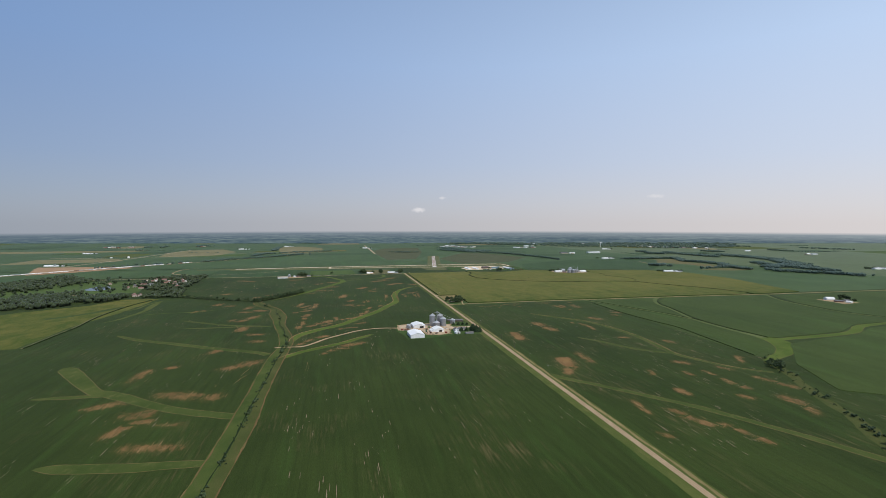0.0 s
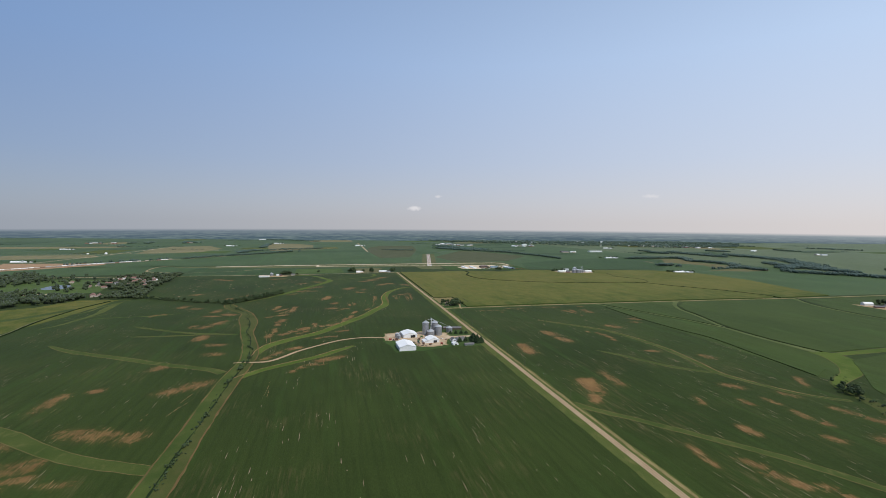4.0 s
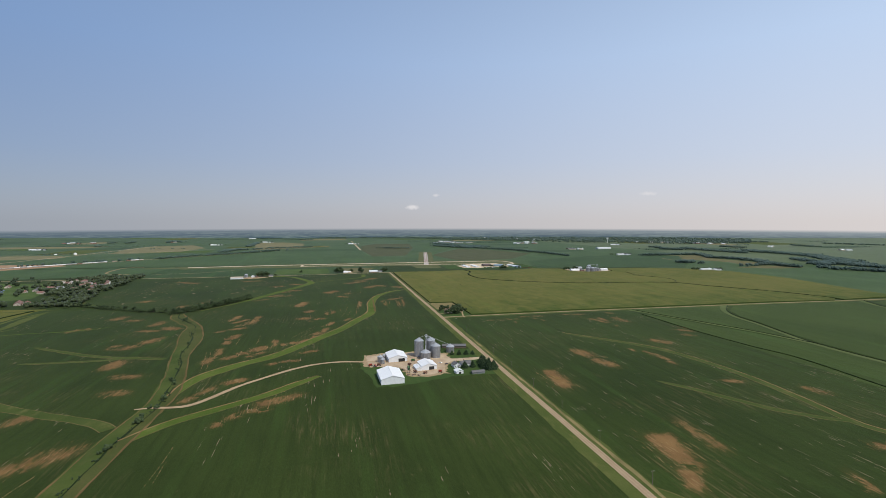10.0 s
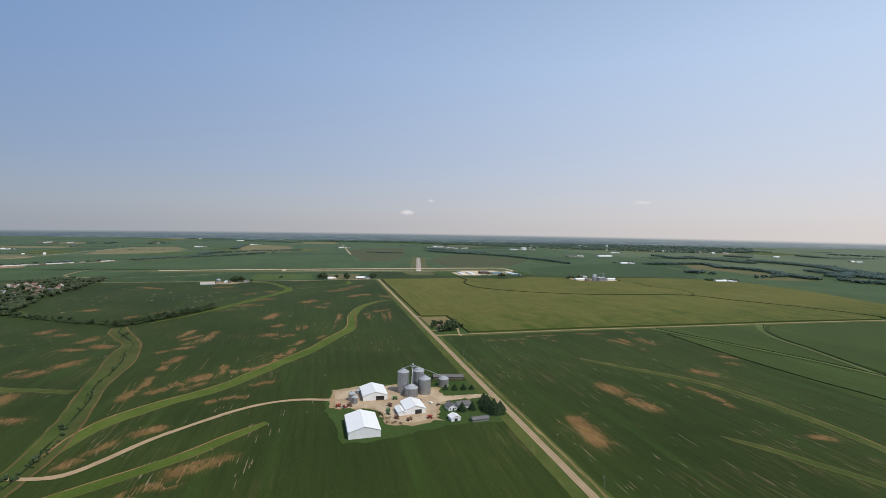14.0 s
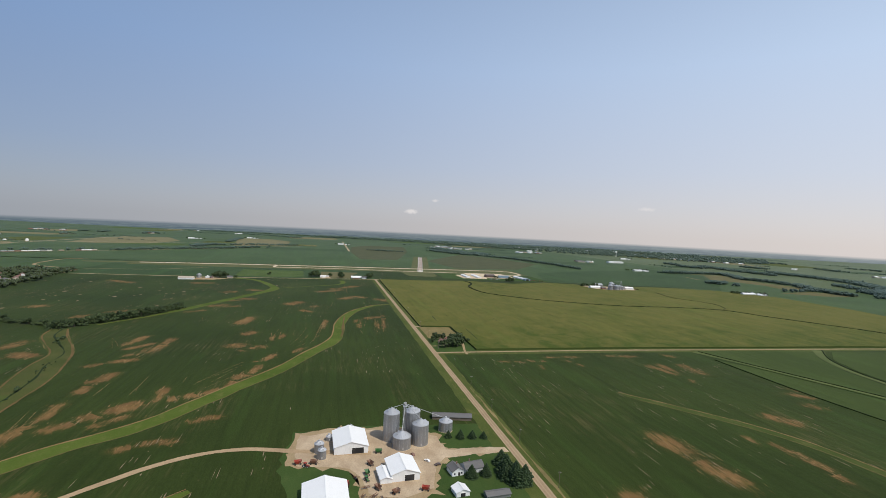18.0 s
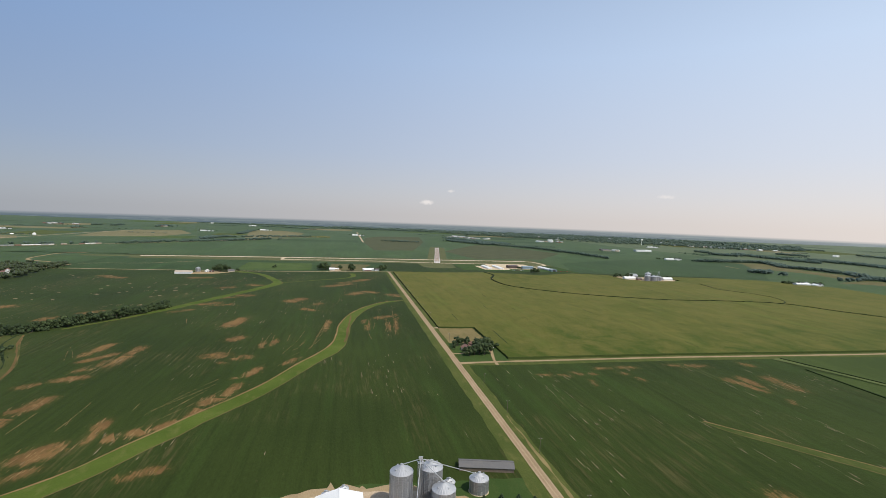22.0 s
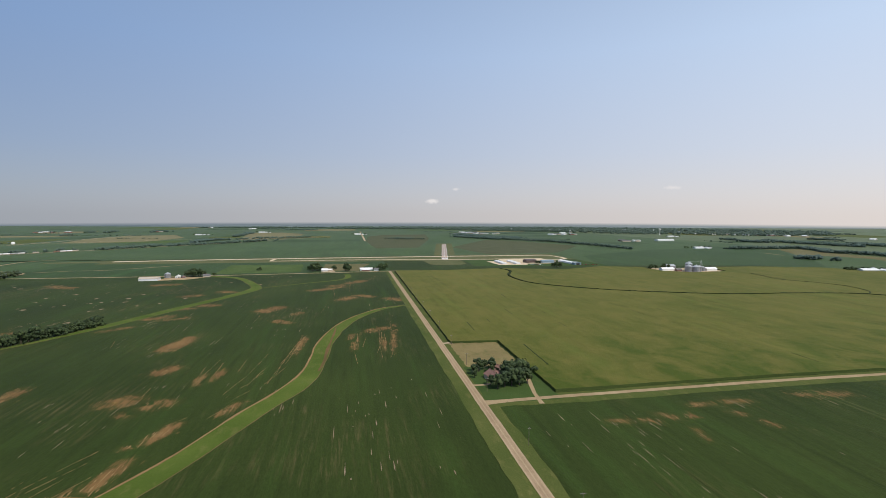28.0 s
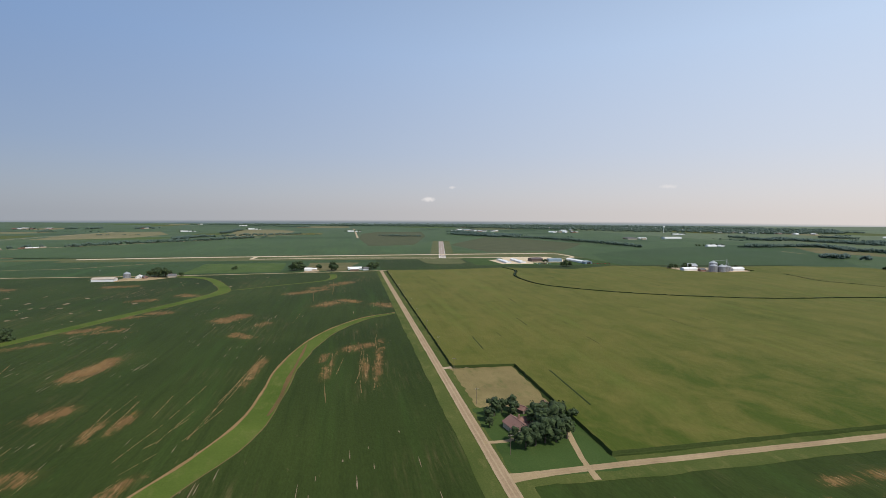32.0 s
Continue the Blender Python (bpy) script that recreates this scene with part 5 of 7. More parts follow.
def conifer_mesh(seed, height, spread):
    """A full conifer: whorls of drooping boughs made of small sprays."""
    rng = random.Random(seed)
    wood = bmesh.new()
    beam(wood, (0, 0, -0.2), (0, 0, height * 0.92), 0.02 * height, 6, 0.004 * height)
    crown = bmesh.new()
    tiers = 17
    for k in range(tiers):
        t = k / (tiers - 1)
        z, r = height * (0.08 + 0.88 * t), spread * (1 - t**1.5) * 0.95 + 0.2
        n = max(5, int(11 * (1 - t)) + 4)
        for i in range(n):
            a = i * math.tau / n + k * 0.7 + rng.uniform(-0.25, 0.25)
            rr = r * rng.uniform(0.78, 1.18)
            o = Vector((math.cos(a), math.sin(a), 0))
            for q in (0.6, 1.0):
                c = o * rr * q + Vector((0, 0, z - 0.2 * rr * q + rng.uniform(-0.1, 0.1)))
                clump(crown, c, (0.13 + 0.1 * (1.2 - q)) * spread * (1.15 - 0.6 * t), rng, 0.7, 1 if q > 2 else 0)
    return wood, crown


def make_tree(seed, height, spread, kind="tree", label="leafy green broadleaf tree"):
    ob = thing("tree" if kind == "tree" else "conifer", label, "tree", Matrix())
    wood, crown = (tree_mesh if kind == "tree" else conifer_mesh)(seed, height, spread)
    part("trunk", wood, M_BARK, ob)
    part("crown", crown, M_LEAF if kind == "tree" else M_NEEDLE, ob)
    return ob


def woodland(name, spots_uv, label, low=5.0, high=8.0, seed=1, leaves=None):
    rs = np.random.default_rng(seed)
    t = (1 + 5**0.5) / 2
    base = np.array([(-1, t, 0), (1, t, 0), (-1, -t, 0), (1, -t, 0), (0, -1, t), (0, 1, t), (0, -1, -t), (0, 1, -t), (t, 0, -1), (t, 0, 1), (-t, 0, -1), (-t, 0, 1)]) / math.hypot(1, t)
    tri = np.array([(0, 11, 5), (0, 5, 1), (0, 1, 7), (0, 7, 10), (0, 10, 11), (1, 5, 9), (5, 11, 4), (11, 10, 2), (10, 7, 6), (7, 1, 8), (3, 9, 4), (3, 4, 2), (3, 2, 6), (3, 6, 8), (3, 8, 9), (4, 9, 5), (2, 4, 11), (6, 2, 10), (8, 6, 7), (9, 8, 1)])
    verts, faces = [], []
    for u, v in spots_uv:
        h = rs.uniform(low, high)
        for k in range(4):
            r = h * rs.uniform(0.32, 0.55)
            c = np.array((u + rs.normal(0, h * 0.35), v + rs.normal(0, h * 0.35), h * rs.uniform(0.45, 1.1)))
            faces.append(tri + 12 * len(verts))
            verts.append(base * r * rs.uniform(0.75, 1.25, (12, 1)) + c)
    me = bpy.data.meshes.new(name)
    me.from_pydata(np.concatenate(verts).tolist(), [], np.concatenate(faces).tolist())
    me.polygons.foreach_set("use_smooth", [name == "woodland"] * len(me.polygons))
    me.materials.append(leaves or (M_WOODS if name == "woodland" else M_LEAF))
    ob = new(name, me)
    ob.matrix_world = GRID
    tagged(ob, label, "woods", kind="stuff")


TREES = [make_tree(k, 11 + 1.2 * (k % 3), 4.4 + 0.5 * (k % 4)) for k in range(6)]
PINES = [make_tree(40 + k, 10, 4.4 + 0.4 * k, "conifer", "dark green conifer in a farm windbreak") for k in range(2)]
used = set()


def plant(kind, u, v, size=1.0, group="", label="", seed=0):
    rng = random.Random(int(u * 7 + v * 13) + seed)
    src = rng.choice(kind)
    m = spot(u, v, 0, rng.uniform(0, 360))
    s = size * rng.uniform(0.88, 1.12)
    if src.name not in used:
        used.add(src.name)
        ob = src
        ob.matrix_world = m
    else:
        ob = copy_thing(src, m)
    ob.scale = (s * rng.uniform(0.92, 1.1), s * rng.uniform(0.92, 1.1), s)
    if label:
        ob["label"] = label
    if group:
        ob["group"] = group
    return ob


def along(points, gap, width, rng):
    line = smooth_line([(*p[:2], 0) for p in points], 1.0)
    d = 0.0
    out = []
    k = 0
    while k < len(line):
        out.append((line[k][0] + rng.gauss(0, width), line[k][1] + rng.gauss(0, width)))
        k += max(1, int(gap * rng.uniform(0.6, 1.4)))
    return out


rng = random.Random(21)
for u, v in along([(-478, 150), (-452, 178), (-418, 222), (-385, 275), (-366, 318)], 4.2, 3.0, rng):
    plant(TREES, u, v, rng.uniform(0.7, 1.1), "hedgerow trees", "leafy tree in the hedgerow along the waterway")
for u, v in along([(-492, 172), (-575, 212), (-640, 252), (-700, 290), (-800, 330)], 11, 4, rng):
    plant(TREES, u, v, rng.uniform(0.55, 0.9), "hedgerow trees", "leafy tree in the hedgerow beside the fields")
def thicket(points, clumps, spread, label, seed):
    """Brush in uneven clumps along a line, from weeds to small trees, as one mass."""
    line = smooth_line([(*p[:2], 0) for p in points], 2.0)
    small, large = [], []
    for _ in range(clumps):
        k = rng.randrange(len(line))
        big = rng.random()
        for _ in range(rng.choice((1, 2, 3, 5))):
            p = (line[k][0] + rng.gauss(0, spread), line[k][1] + rng.gauss(0, spread * 2.2))
            (large if big > 0.72 else small).append(p)
    woodland("brush", small, label, 0.5, 1.4, seed)
    woodland("brush", large, label, 1.6, 3.2, seed + 1)


thicket([(u + 2, v) for u, v, w in CREEK], 105, 1.7, "low green brush along the creek bed", 81)
thicket(DRAW, 34, 2.6, "low green brush in the draw", 83)
woodland("brush", along([(-478, 150), (-452, 178), (-418, 222), (-385, 275), (-366, 318)], 1.6, 3.0, rng), "dense undergrowth of the hedgerow", 2.2, 3.6, 85)
woodland("brush", along([(-492, 172), (-575, 212), (-640, 252), (-700, 290), (-800, 330)], 2.4, 3.5, rng), "dense undergrowth of the hedgerow", 2.0, 3.4, 86)
for u, v in ((352, -585), (345, -592), (358, -590), (349, -600), (340, -598), (354, -577), (347, -580), (360, -583), (352, -594), (343, -604), (338, -590)):
    plant(TREES, u - 7, v - 12, 0.7, "draw trees", "dark leafy tree in the draw")
for u, v in ((228, -830), (218, -838), (236, -842), (224, -850), (210, -855), (240, -860), (230, -868)):
    plant(TREES, u, v, 0.9, "draw trees", "dark leafy tree in the draw")


# ---- buildings ----
def gable(name, m, w, d, eave, ridge, wall, roof, label, category="shed", door=None, over=0.5, side_door=None, windows=(), chimney=False, group=""):
    """A gabled building: ridge along its depth, walls with thickness, a roof of two slabs, doors and windows."""
    ob = thing(name, label, category, m, group)
    t = 0.25
    bm = bmesh.new()
    for y0, y1 in ((-d / 2, -d / 2 + t), (d / 2 - t, d / 2)):
        pts = [(-w / 2, 0), (w / 2, 0), (w / 2, eave), (0, ridge), (-w / 2, eave)]
        f = [bm.verts.new((x, y0, z)) for x, z in pts]
        b = [bm.verts.new((x, y1, z)) for x, z in pts]
        bm.faces.new(f)
        bm.faces.new(b[::-1])
        for i in range(5):
            j = (i + 1) % 5
            bm.faces.new((f[j], f[i], b[i], b[j]))
    box(bm, -w / 2, -w / 2 + t, -d / 2 + t, d / 2 - t, 0, eave)
    box(bm, w / 2 - t, w / 2, -d / 2 + t, d / 2 - t, 0, eave)
    walls = part("wall", bm, wall, ob)
    slope = (ridge - eave) / (w / 2)
    for s in (-1, 1):
        bm = bmesh.new()
        x1 = s * (w / 2 + over)
        z1 = eave - slope * over
        lo = [bm.verts.new(p) for p in ((0, -d / 2 - over, ridge + 0.02), (x1, -d / 2 - over, z1 + 0.02), (x1, d / 2 + over, z1 + 0.02), (0, d / 2 + over, ridge + 0.02))]
        hi = [bm.verts.new(v.co + Vector((0, 0, 0.2))) for v in lo]
        bm.faces.new(lo)
        bm.faces.new(hi[::-1])
        for i in range(4):
            j = (i + 1) % 4
            bm.faces.new((lo[j], lo[i], hi[i], hi[j]))
        bmesh.ops.recalc_face_normals(bm, faces=bm.faces)
        part("roof", bm, roof, ob)
    part("ridge_cap", boxes((-0.3, 0.3, -d / 2 - over, d / 2 + over, ridge + 0.16, ridge + 0.32)), roof, ob)
    if door:
        x, dw, dh = door
        # near-black panel on the solid wall paints the shade of an open doorway
        leaf = part("door", boxes((x - dw / 2, x + dw / 2, -d / 2 - 0.06, -d / 2 - 0.02, 0, dh)), M_DARK, ob, "dark panel painted as the shade in a doorway")
        part("door_frame", boxes((x - dw / 2 - 0.2, x - dw / 2, -d / 2 - 0.12, -d / 2, 0, dh), (x + dw / 2, x + dw / 2 + 0.2, -d / 2 - 0.12, -d / 2, 0, dh), (x - dw / 2 - 0.2, x + dw / 2 + 0.2, -d / 2 - 0.12, -d / 2, dh, dh + 0.25)), roof, leaf)
    if side_door:
        y, dw, dh = side_door
        part("door", boxes((w / 2 + 0.02, w / 2 + 0.06, y - dw / 2, y + dw / 2, 0, dh)), M_DARK, ob, "dark panel painted as the shade in a doorway")
    for x, z in windows:
        win = part("window", boxes((x - 0.5, x + 0.5, -d / 2 - 0.04, -d / 2 - 0.01, z, z + 1.3)), M_GLASS, ob)
        part("frame", boxes((x - 0.6, x - 0.5, -d / 2 - 0.07, -d / 2, z - 0.1, z + 1.4), (x + 0.5, x + 0.6, -d / 2 - 0.07, -d / 2, z - 0.1, z + 1.4), (x - 0.5, x + 0.5, -d / 2 - 0.07, -d / 2, z + 1.3, z + 1.4), (x - 0.5, x + 0.5, -d / 2 - 0.07, -d / 2, z - 0.1, z)), M_WHITE, win)
    if chimney:
        part("chimney", boxes((w * 0.12, w * 0.12 + 0.8, d * 0.1, d * 0.1 + 0.7, eave, ridge + 1.2)), M_RED, ob)
    return ob


def house(u, v, w, d, turn, wall, roof, label, group=""):
    return gable("house", spot(u, v, 0, turn), w, d, 3.2, 3.2 + w * 0.28, wall, roof, label, "house", (w * 0.1, 1.1, 2.1), 0.5, None, ((-w * 0.3, 1.0), (w * 0.32, 1.0)), True, group)


def grain_bin(u, v, dia, eave, label, group="", stairs=True):
    """A corrugated steel bin: wall rings, stiffeners, ribbed cone roof, cap, hatch and ladder."""
    ob = thing("grain_bin", label, "grain bin", spot(u, v), group)
    r = dia / 2
    bm = bmesh.new()
    prof = []
    rings = max(4, int(eave / 0.8))
    for k in range(rings):
        z0, z1 = k * eave / rings, (k + 1) * eave / rings
        prof += [(r, z0 + 0.02), (r - 0.06, (z0 + z1) / 2), (r, z1 - 0.02)]
    lathe(bm, prof, 32)
    part("wall", bm, M_GALV, ob)
    if dia > 9:
        bm = bmesh.new()
        beam(bm, (r + 0.05, 0, 0), (r + 0.05, 0, eave), 0.07, 4)
        first = part("stiffener", bm, M_GALVROOF, ob)
        for k in range(1, 16):
            more = new("stiffener", first.data)
            more.parent = ob
            more.rotation_euler = (0, 0, k * math.tau / 16)
    rise = r * 0.55
    bm = bmesh.new()
    lathe(bm, [(r + 0.15, eave - 0.1), (r + 0.15, eave), (r * 0.55, eave + rise * 0.5), (0.6, eave + rise), (0.6, eave + rise + 0.25), (0, eave + rise + 0.25)], 48)
    for v in bm.verts:
        q = math.hypot(v.co.x, v.co.y)
        if q > 0.7 and v.co.z > eave - 0.05 and round(math.atan2(v.co.y, v.co.x) / (math.tau / 48)) % 2:
            v.co.z += 0.1
    part("roof", bm, M_GALVROOF, ob)
    part("cap", lathe(bmesh.new(), [(0.75, eave + rise + 0.2), (0.75, eave + rise + 0.5), (0, eave + rise + 0.75)], 12), M_GALVROOF, ob)
    for k in range(4):
        a = k * math.tau / 4 + 0.5
        p = Vector((r * 0.62 * math.cos(a), r * 0.62 * math.sin(a), eave + rise * 0.42))
        part("roof_vent", lathe(bmesh.new(), [(0.35, p.z), (0.35, p.z + 0.5), (0.5, p.z + 0.5), (0, p.z + 0.75)], 8, (p.x, p.y)), M_GALVROOF, ob)
    part("door", boxes((-0.5, 0.5, -r - 0.12, -r + 0.05, 0.9, 2.4)), M_GALVROOF, ob)
    part("plinth", lathe(bmesh.new(), [(r + 0.3, 0), (r + 0.3, 0.25), (0, 0.25)], 32), M_CONCRETE, ob)
    bm = bmesh.new()
    a = -1.1
    for s in (-0.25, 0.25):
        q = a + s / r
        beam(bm, ((r + 0.2) * math.cos(q), (r + 0.2) * math.sin(q), 0.3), ((r + 0.2) * math.cos(q), (r + 0.2) * math.sin(q), eave + 0.6), 0.04, 4)
    for k in range(int(eave / 0.6)):
        beam(bm, ((r + 0.2) * math.cos(a - 0.25 / r), (r + 0.2) * math.sin(a - 0.25 / r), 0.5 + k * 0.6), ((r + 0.2) * math.cos(a + 0.25 / r), (r + 0.2) * math.sin(a + 0.25 / r), 0.5 + k * 0.6), 0.025, 4)
    part("ladder", bm, M_GALVROOF, ob)
    return ob


def grain_leg(u, v, height, spouts, label):
    """A bucket elevator: two boxed legs, a head, a braced tower and spouts down to the bins."""
    ob = thing("grain_elevator_leg", label, "grain elevator", spot(u, v))
    part("leg", boxes((-0.55, -0.15, -0.25, 0.25, 0, height), (0.15, 0.55, -0.25, 0.25, 0, height)), M_GALV, ob)
    bm = bmesh.new()
    for x in (-1.2, 1.2):
        for y in (-1.2, 1.2):
            beam(bm, (x, y, 0), (x, y, height - 1.5), 0.08, 4)
    for k in range(int(height / 3)):
        z = k * 3.0
        for p, q in (((-1.2, -1.2), (1.2, -1.2)), ((1.2, -1.2), (1.2, 1.2)), ((1.2, 1.2), (-1.2, 1.2)), ((-1.2, 1.2), (-1.2, -1.2))):
            beam(bm, (*p, z), (*q, min(z + 3.0, height - 1.5)), 0.05, 4)
    part("tower", bm, M_GALV, ob)
    part("head", boxes((-1.0, 1.0, -0.4, 0.4, height, height + 1.3), (-1.5, 1.5, -1.5, 1.5, height - 1.7, height - 1.55)), M_GALVROOF, ob)
    for x, y, z in spouts:
        bm = bmesh.new()
        beam(bm, (0, 0, height + 0.2), (x, y, z), 0.2, 8)
        part("spout", bm, M_GALVROOF, ob)
    return ob


def utility_pole(u, v, height=10.5):
    ob = thing("utility_pole", "weathered wooden utility pole with a crossarm on the verge", "utility pole", spot(u, v), "roadside utility poles")
    bm = bmesh.new()
    beam(bm, (0, 0, -0.3), (0, 0, height), 0.17, 8, 0.11)
    part("pole", bm, M_WOOD, ob)
    part("crossarm", boxes((-1.25, 1.25, -0.07, 0.07, height - 1.0, height - 0.84)), M_WOOD, ob)
    for x in (-1.1, -0.4, 0.4, 1.1):
        part("insulator", lathe(bmesh.new(), [(0.07, height - 0.84), (0.09, height - 0.72), (0.05, height - 0.62), (0, height - 0.6)], 8, (x, 0)), M_WHITE, ob)
    return ob


for k in range(21):
    utility_pole(12.5, -560 + k * 63.5 if k < 9 else -560 + k * 63.5 + 20)


def wires():
    ob = thing("power_line", "thin dark power line sagging between roadside poles", "power line", spot(12.5, 0))
    for x in (-1.1, 1.1):
        bm = bmesh.new()
        ys = [-560 + k * 63.5 + (20 if k > 8 else 0) for k in range(21)]
        for a, b in zip(ys, ys[1:]):
            prev = None
            for i in range(7):
                t = i / 6
                p = Vector((x, a + (b - a) * t, 9.9 - 4 * 0.7 * t * (1 - t)))
                if prev is not None:
                    beam(bm, prev, p, 0.012, 3)
                prev = p
        part("wire", bm, M_RUBBER, ob)


wires()


# ---- farm machinery ----
def wagon(u, v, turn, mat, label, name="grain_wagon"):
    ob = thing(name, label, "wagon", spot(u, v, 0, turn), "parked machinery")
    bm = bmesh.new()
    lo = [bm.verts.new(p) for p in ((-0.8, -1.4, 1.0), (0.8, -1.4, 1.0), (0.8, 1.4, 1.0), (-0.8, 1.4, 1.0))]
    hi = [bm.verts.new(p) for p in ((-1.4, -2.4, 2.7), (1.4, -2.4, 2.7), (1.4, 2.4, 2.7), (-1.4, 2.4, 2.7))]
    bm.faces.new(lo[::-1])
    for i in range(4):
        j = (i + 1) % 4
        bm.faces.new((lo[i], lo[j], hi[j], hi[i]))
    part("hopper", bm, mat, ob)
    part("chassis", boxes((-0.5, 0.5, -2.2, 2.2, 0.75, 0.98), (-0.08, 0.08, -4.0, -2.2, 0.7, 0.85)), M_RUST, ob)
    for x in (-1.0, 1.0):
        for y in (-1.7, 1.7):
            bm = bmesh.new()
            beam(bm, (x - 0.18, y, 0.55), (x + 0.18, y, 0.55), 0.55, 14)
            part("wheel", bm, M_RUBBER, ob)
    return ob


def tractor(u, v, turn, mat, label):
    ob = thing("tractor", label, "tractor", spot(u, v, 0, turn), "parked machinery")
    part("bonnet", boxes((-0.5, 0.5, -2.6, -0.4, 0.9, 1.75)), mat, ob)
    part("cab", boxes((-0.8, 0.8, -0.4, 1.1, 0.95, 2.7)), M_GLASS, ob)
    part("cab_roof", boxes((-0.95, 0.95, -0.55, 1.25, 2.7, 2.9)), mat, ob)
    part("chassis", boxes((-0.4, 0.4, -2.4, 1.3, 0.6, 0.94)), M_RUST, ob)
    for x, y, r in ((-1.0, 0.6, 0.95), (1.0, 0.6, 0.95), (-0.8, -1.9, 0.6), (0.8, -1.9, 0.6)):
        bm = bmesh.new()
        beam(bm, (x - 0.25, y, r), (x + 0.25, y, r), r, 16)
        wheel = part("wheel", bm, M_RUBBER, ob)
        bm = bmesh.new()
        beam(bm, (x - 0.27, y, r), (x + 0.27, y, r), r * 0.5, 12)
        part("rim", bm, M_MARK, wheel)
    return ob


def implement(u, v, turn, width, label):
    """A folded tillage tool: a frame with gangs and wheels."""
    ob = thing("tillage_implement", label, "farm implement", spot(u, v, 0, turn), "parked machinery")
    bm = boxes((-width / 2, width / 2, -0.1, 0.1, 0.8, 1.0), (-width / 2, width / 2, 1.1, 1.3, 0.8, 1.0), (-0.1, 0.1, -2.5, 1.2, 0.75, 0.95))
    part("frame", bm, M_RUST, ob)
    for k in range(int(width / 0.6)):
        x = -width / 2 + 0.3 + k * 0.6
        bm = bmesh.new()
        beam(bm, (x - 0.02, 0, 0.4), (x + 0.02, 0, 0.4), 0.4, 10)
        beam(bm, (x, 0, 0.4), (x, 0, 0.85), 0.04, 4)
        part("disc", bm, M_GALV, ob)
    for x in (-0.7, 0.7):
        bm = bmesh.new()
        beam(bm, (x - 0.12, 0.6, 0.42), (x + 0.12, 0.6, 0.42), 0.42, 12)
        beam(bm, (x, 0.6, 0.42), (x, 0.6, 0.85), 0.05, 4)
        part("wheel", bm, M_RUBBER, ob)
    return ob


def car(u, v, turn, mat, label):
    ob = thing("car", label, "car", spot(u, v, 0, turn), "parked cars")
    bm = bmesh.new()
    pts = [(-2.2, 0.35), (2.2, 0.35), (2.25, 0.8), (1.2, 0.95), (0.5, 1.45), (-1.2, 1.45), (-1.9, 0.95), (-2.25, 0.85)]
    f = [bm.verts.new((-0.88, y, z)) for y, z in pts]
    b = [bm.verts.new((0.88, y, z)) for y, z in pts]
    bm.faces.new(f)
    bm.faces.new(b[::-1])
    for i in range(len(pts)):
        j = (i + 1) % len(pts)
        bm.faces.new((f[j], f[i], b[i], b[j]))
    bmesh.ops.bevel(bm, geom=bm.edges[:], offset=0.06, segments=1, affect="EDGES")
    part("body", bm, mat, ob)
    part("window", boxes((-0.9, 0.9, -1.1, 0.45, 1.0, 1.36)), M_GLASS, ob)
    for x in (-0.8, 0.8):
        for y in (-1.35, 1.35):
            bm = bmesh.new()
            beam(bm, (x - 0.1, y, 0.33), (x + 0.1, y, 0.33), 0.33, 14)
            part("wheel", bm, M_RUBBER, ob)
    return ob


# ---- the grain farm by the county road ----
tagged(sheet("yard_edge", [(-155, -234), (-150, -209), (-121, -200), (-93, -202), (-58, -207), (-46, -223), (-42, -245), (-2, -248), (-2, -256), (-46, -259), (-56, -272), (-63, -302), (-84, -311), (-106, -302), (-112, -272), (-123, -263), (-150, -259)], M_DIRT, 0.09, 1.6, 4, 23), "worn brown dirt round the farmyard", "yard", kind="structure")
tagged(sheet("farmyard", [(-150, -236), (-146, -214), (-118, -206), (-92, -208), (-60, -212), (-48, -226), (-45, -246), (-2, -248), (-2, -255), (-48, -258), (-58, -270), (-64, -296), (-84, -304), (-104, -296), (-110, -270), (-120, -262), (-146, -258)], M_GRAVEL, 0.13, 0.8, 5, 3), "pale gravel farmyard between sheds and bins", "yard", kind="structure")
tagged(sheet("farm_lawn", [(-158, -262), (-156, -240), (-150, -206), (-90, -200), (-56, -203), (-8, -206), (-7, -316), (-60, -314), (-110, -330), (-146, -332), (-150, -290)], M_LAWN, 0.052, 1.0, 6, 4), "mown grass round the farmyard", "lawn", kind="structure")
gable("machine_shed", spot(-128.5, -307, 0, 2), 25, 36, 5.6, 9.2, M_WALL, M_WHITE, "large white steel machine shed with a white roof", "shed", None, 0.4)
gable("machine_shed", spot(-112, -231, 0, 2), 23, 28, 5.0, 8.4, M_WALL, M_WHITE, "white steel shed with a dark panel painted as the shade in a doorway", "shed", (4.5, 8, 4.2))
gable("machine_shed", spot(-81, -274, 0, 4), 18, 22, 4.6, 7.6, M_WALL, M_WHITE, "white steel workshop with a dark open door", "shed", (2.5, 6, 4))
gable("lean_to", spot(-93, -279, 0, 4), 7, 15, 3.0, 4.2, M_WALL, M_WHITE, "low white lean-to beside the workshop", "shed", None)
grain_bin(-82, -226, 11.6, 20.5, "tall galvanised steel grain bin with a cone roof", "farm grain bins")
grain_bin(-66, -222, 11.6, 19.5, "tall galvanised steel grain bin beside the elevator leg", "farm grain bins")
grain_bin(-62, -235, 11.8, 15.0, "galvanised steel grain bin in front of taller ones", "farm grain bins")
grain_bin(-76, -239, 13.0, 8.5, "squat wide galvanised grain bin", "farm grain bins")
grain_bin(-55.5, -219, 6.0, 9.0, "slim galvanised hopper bin", "farm grain bins")
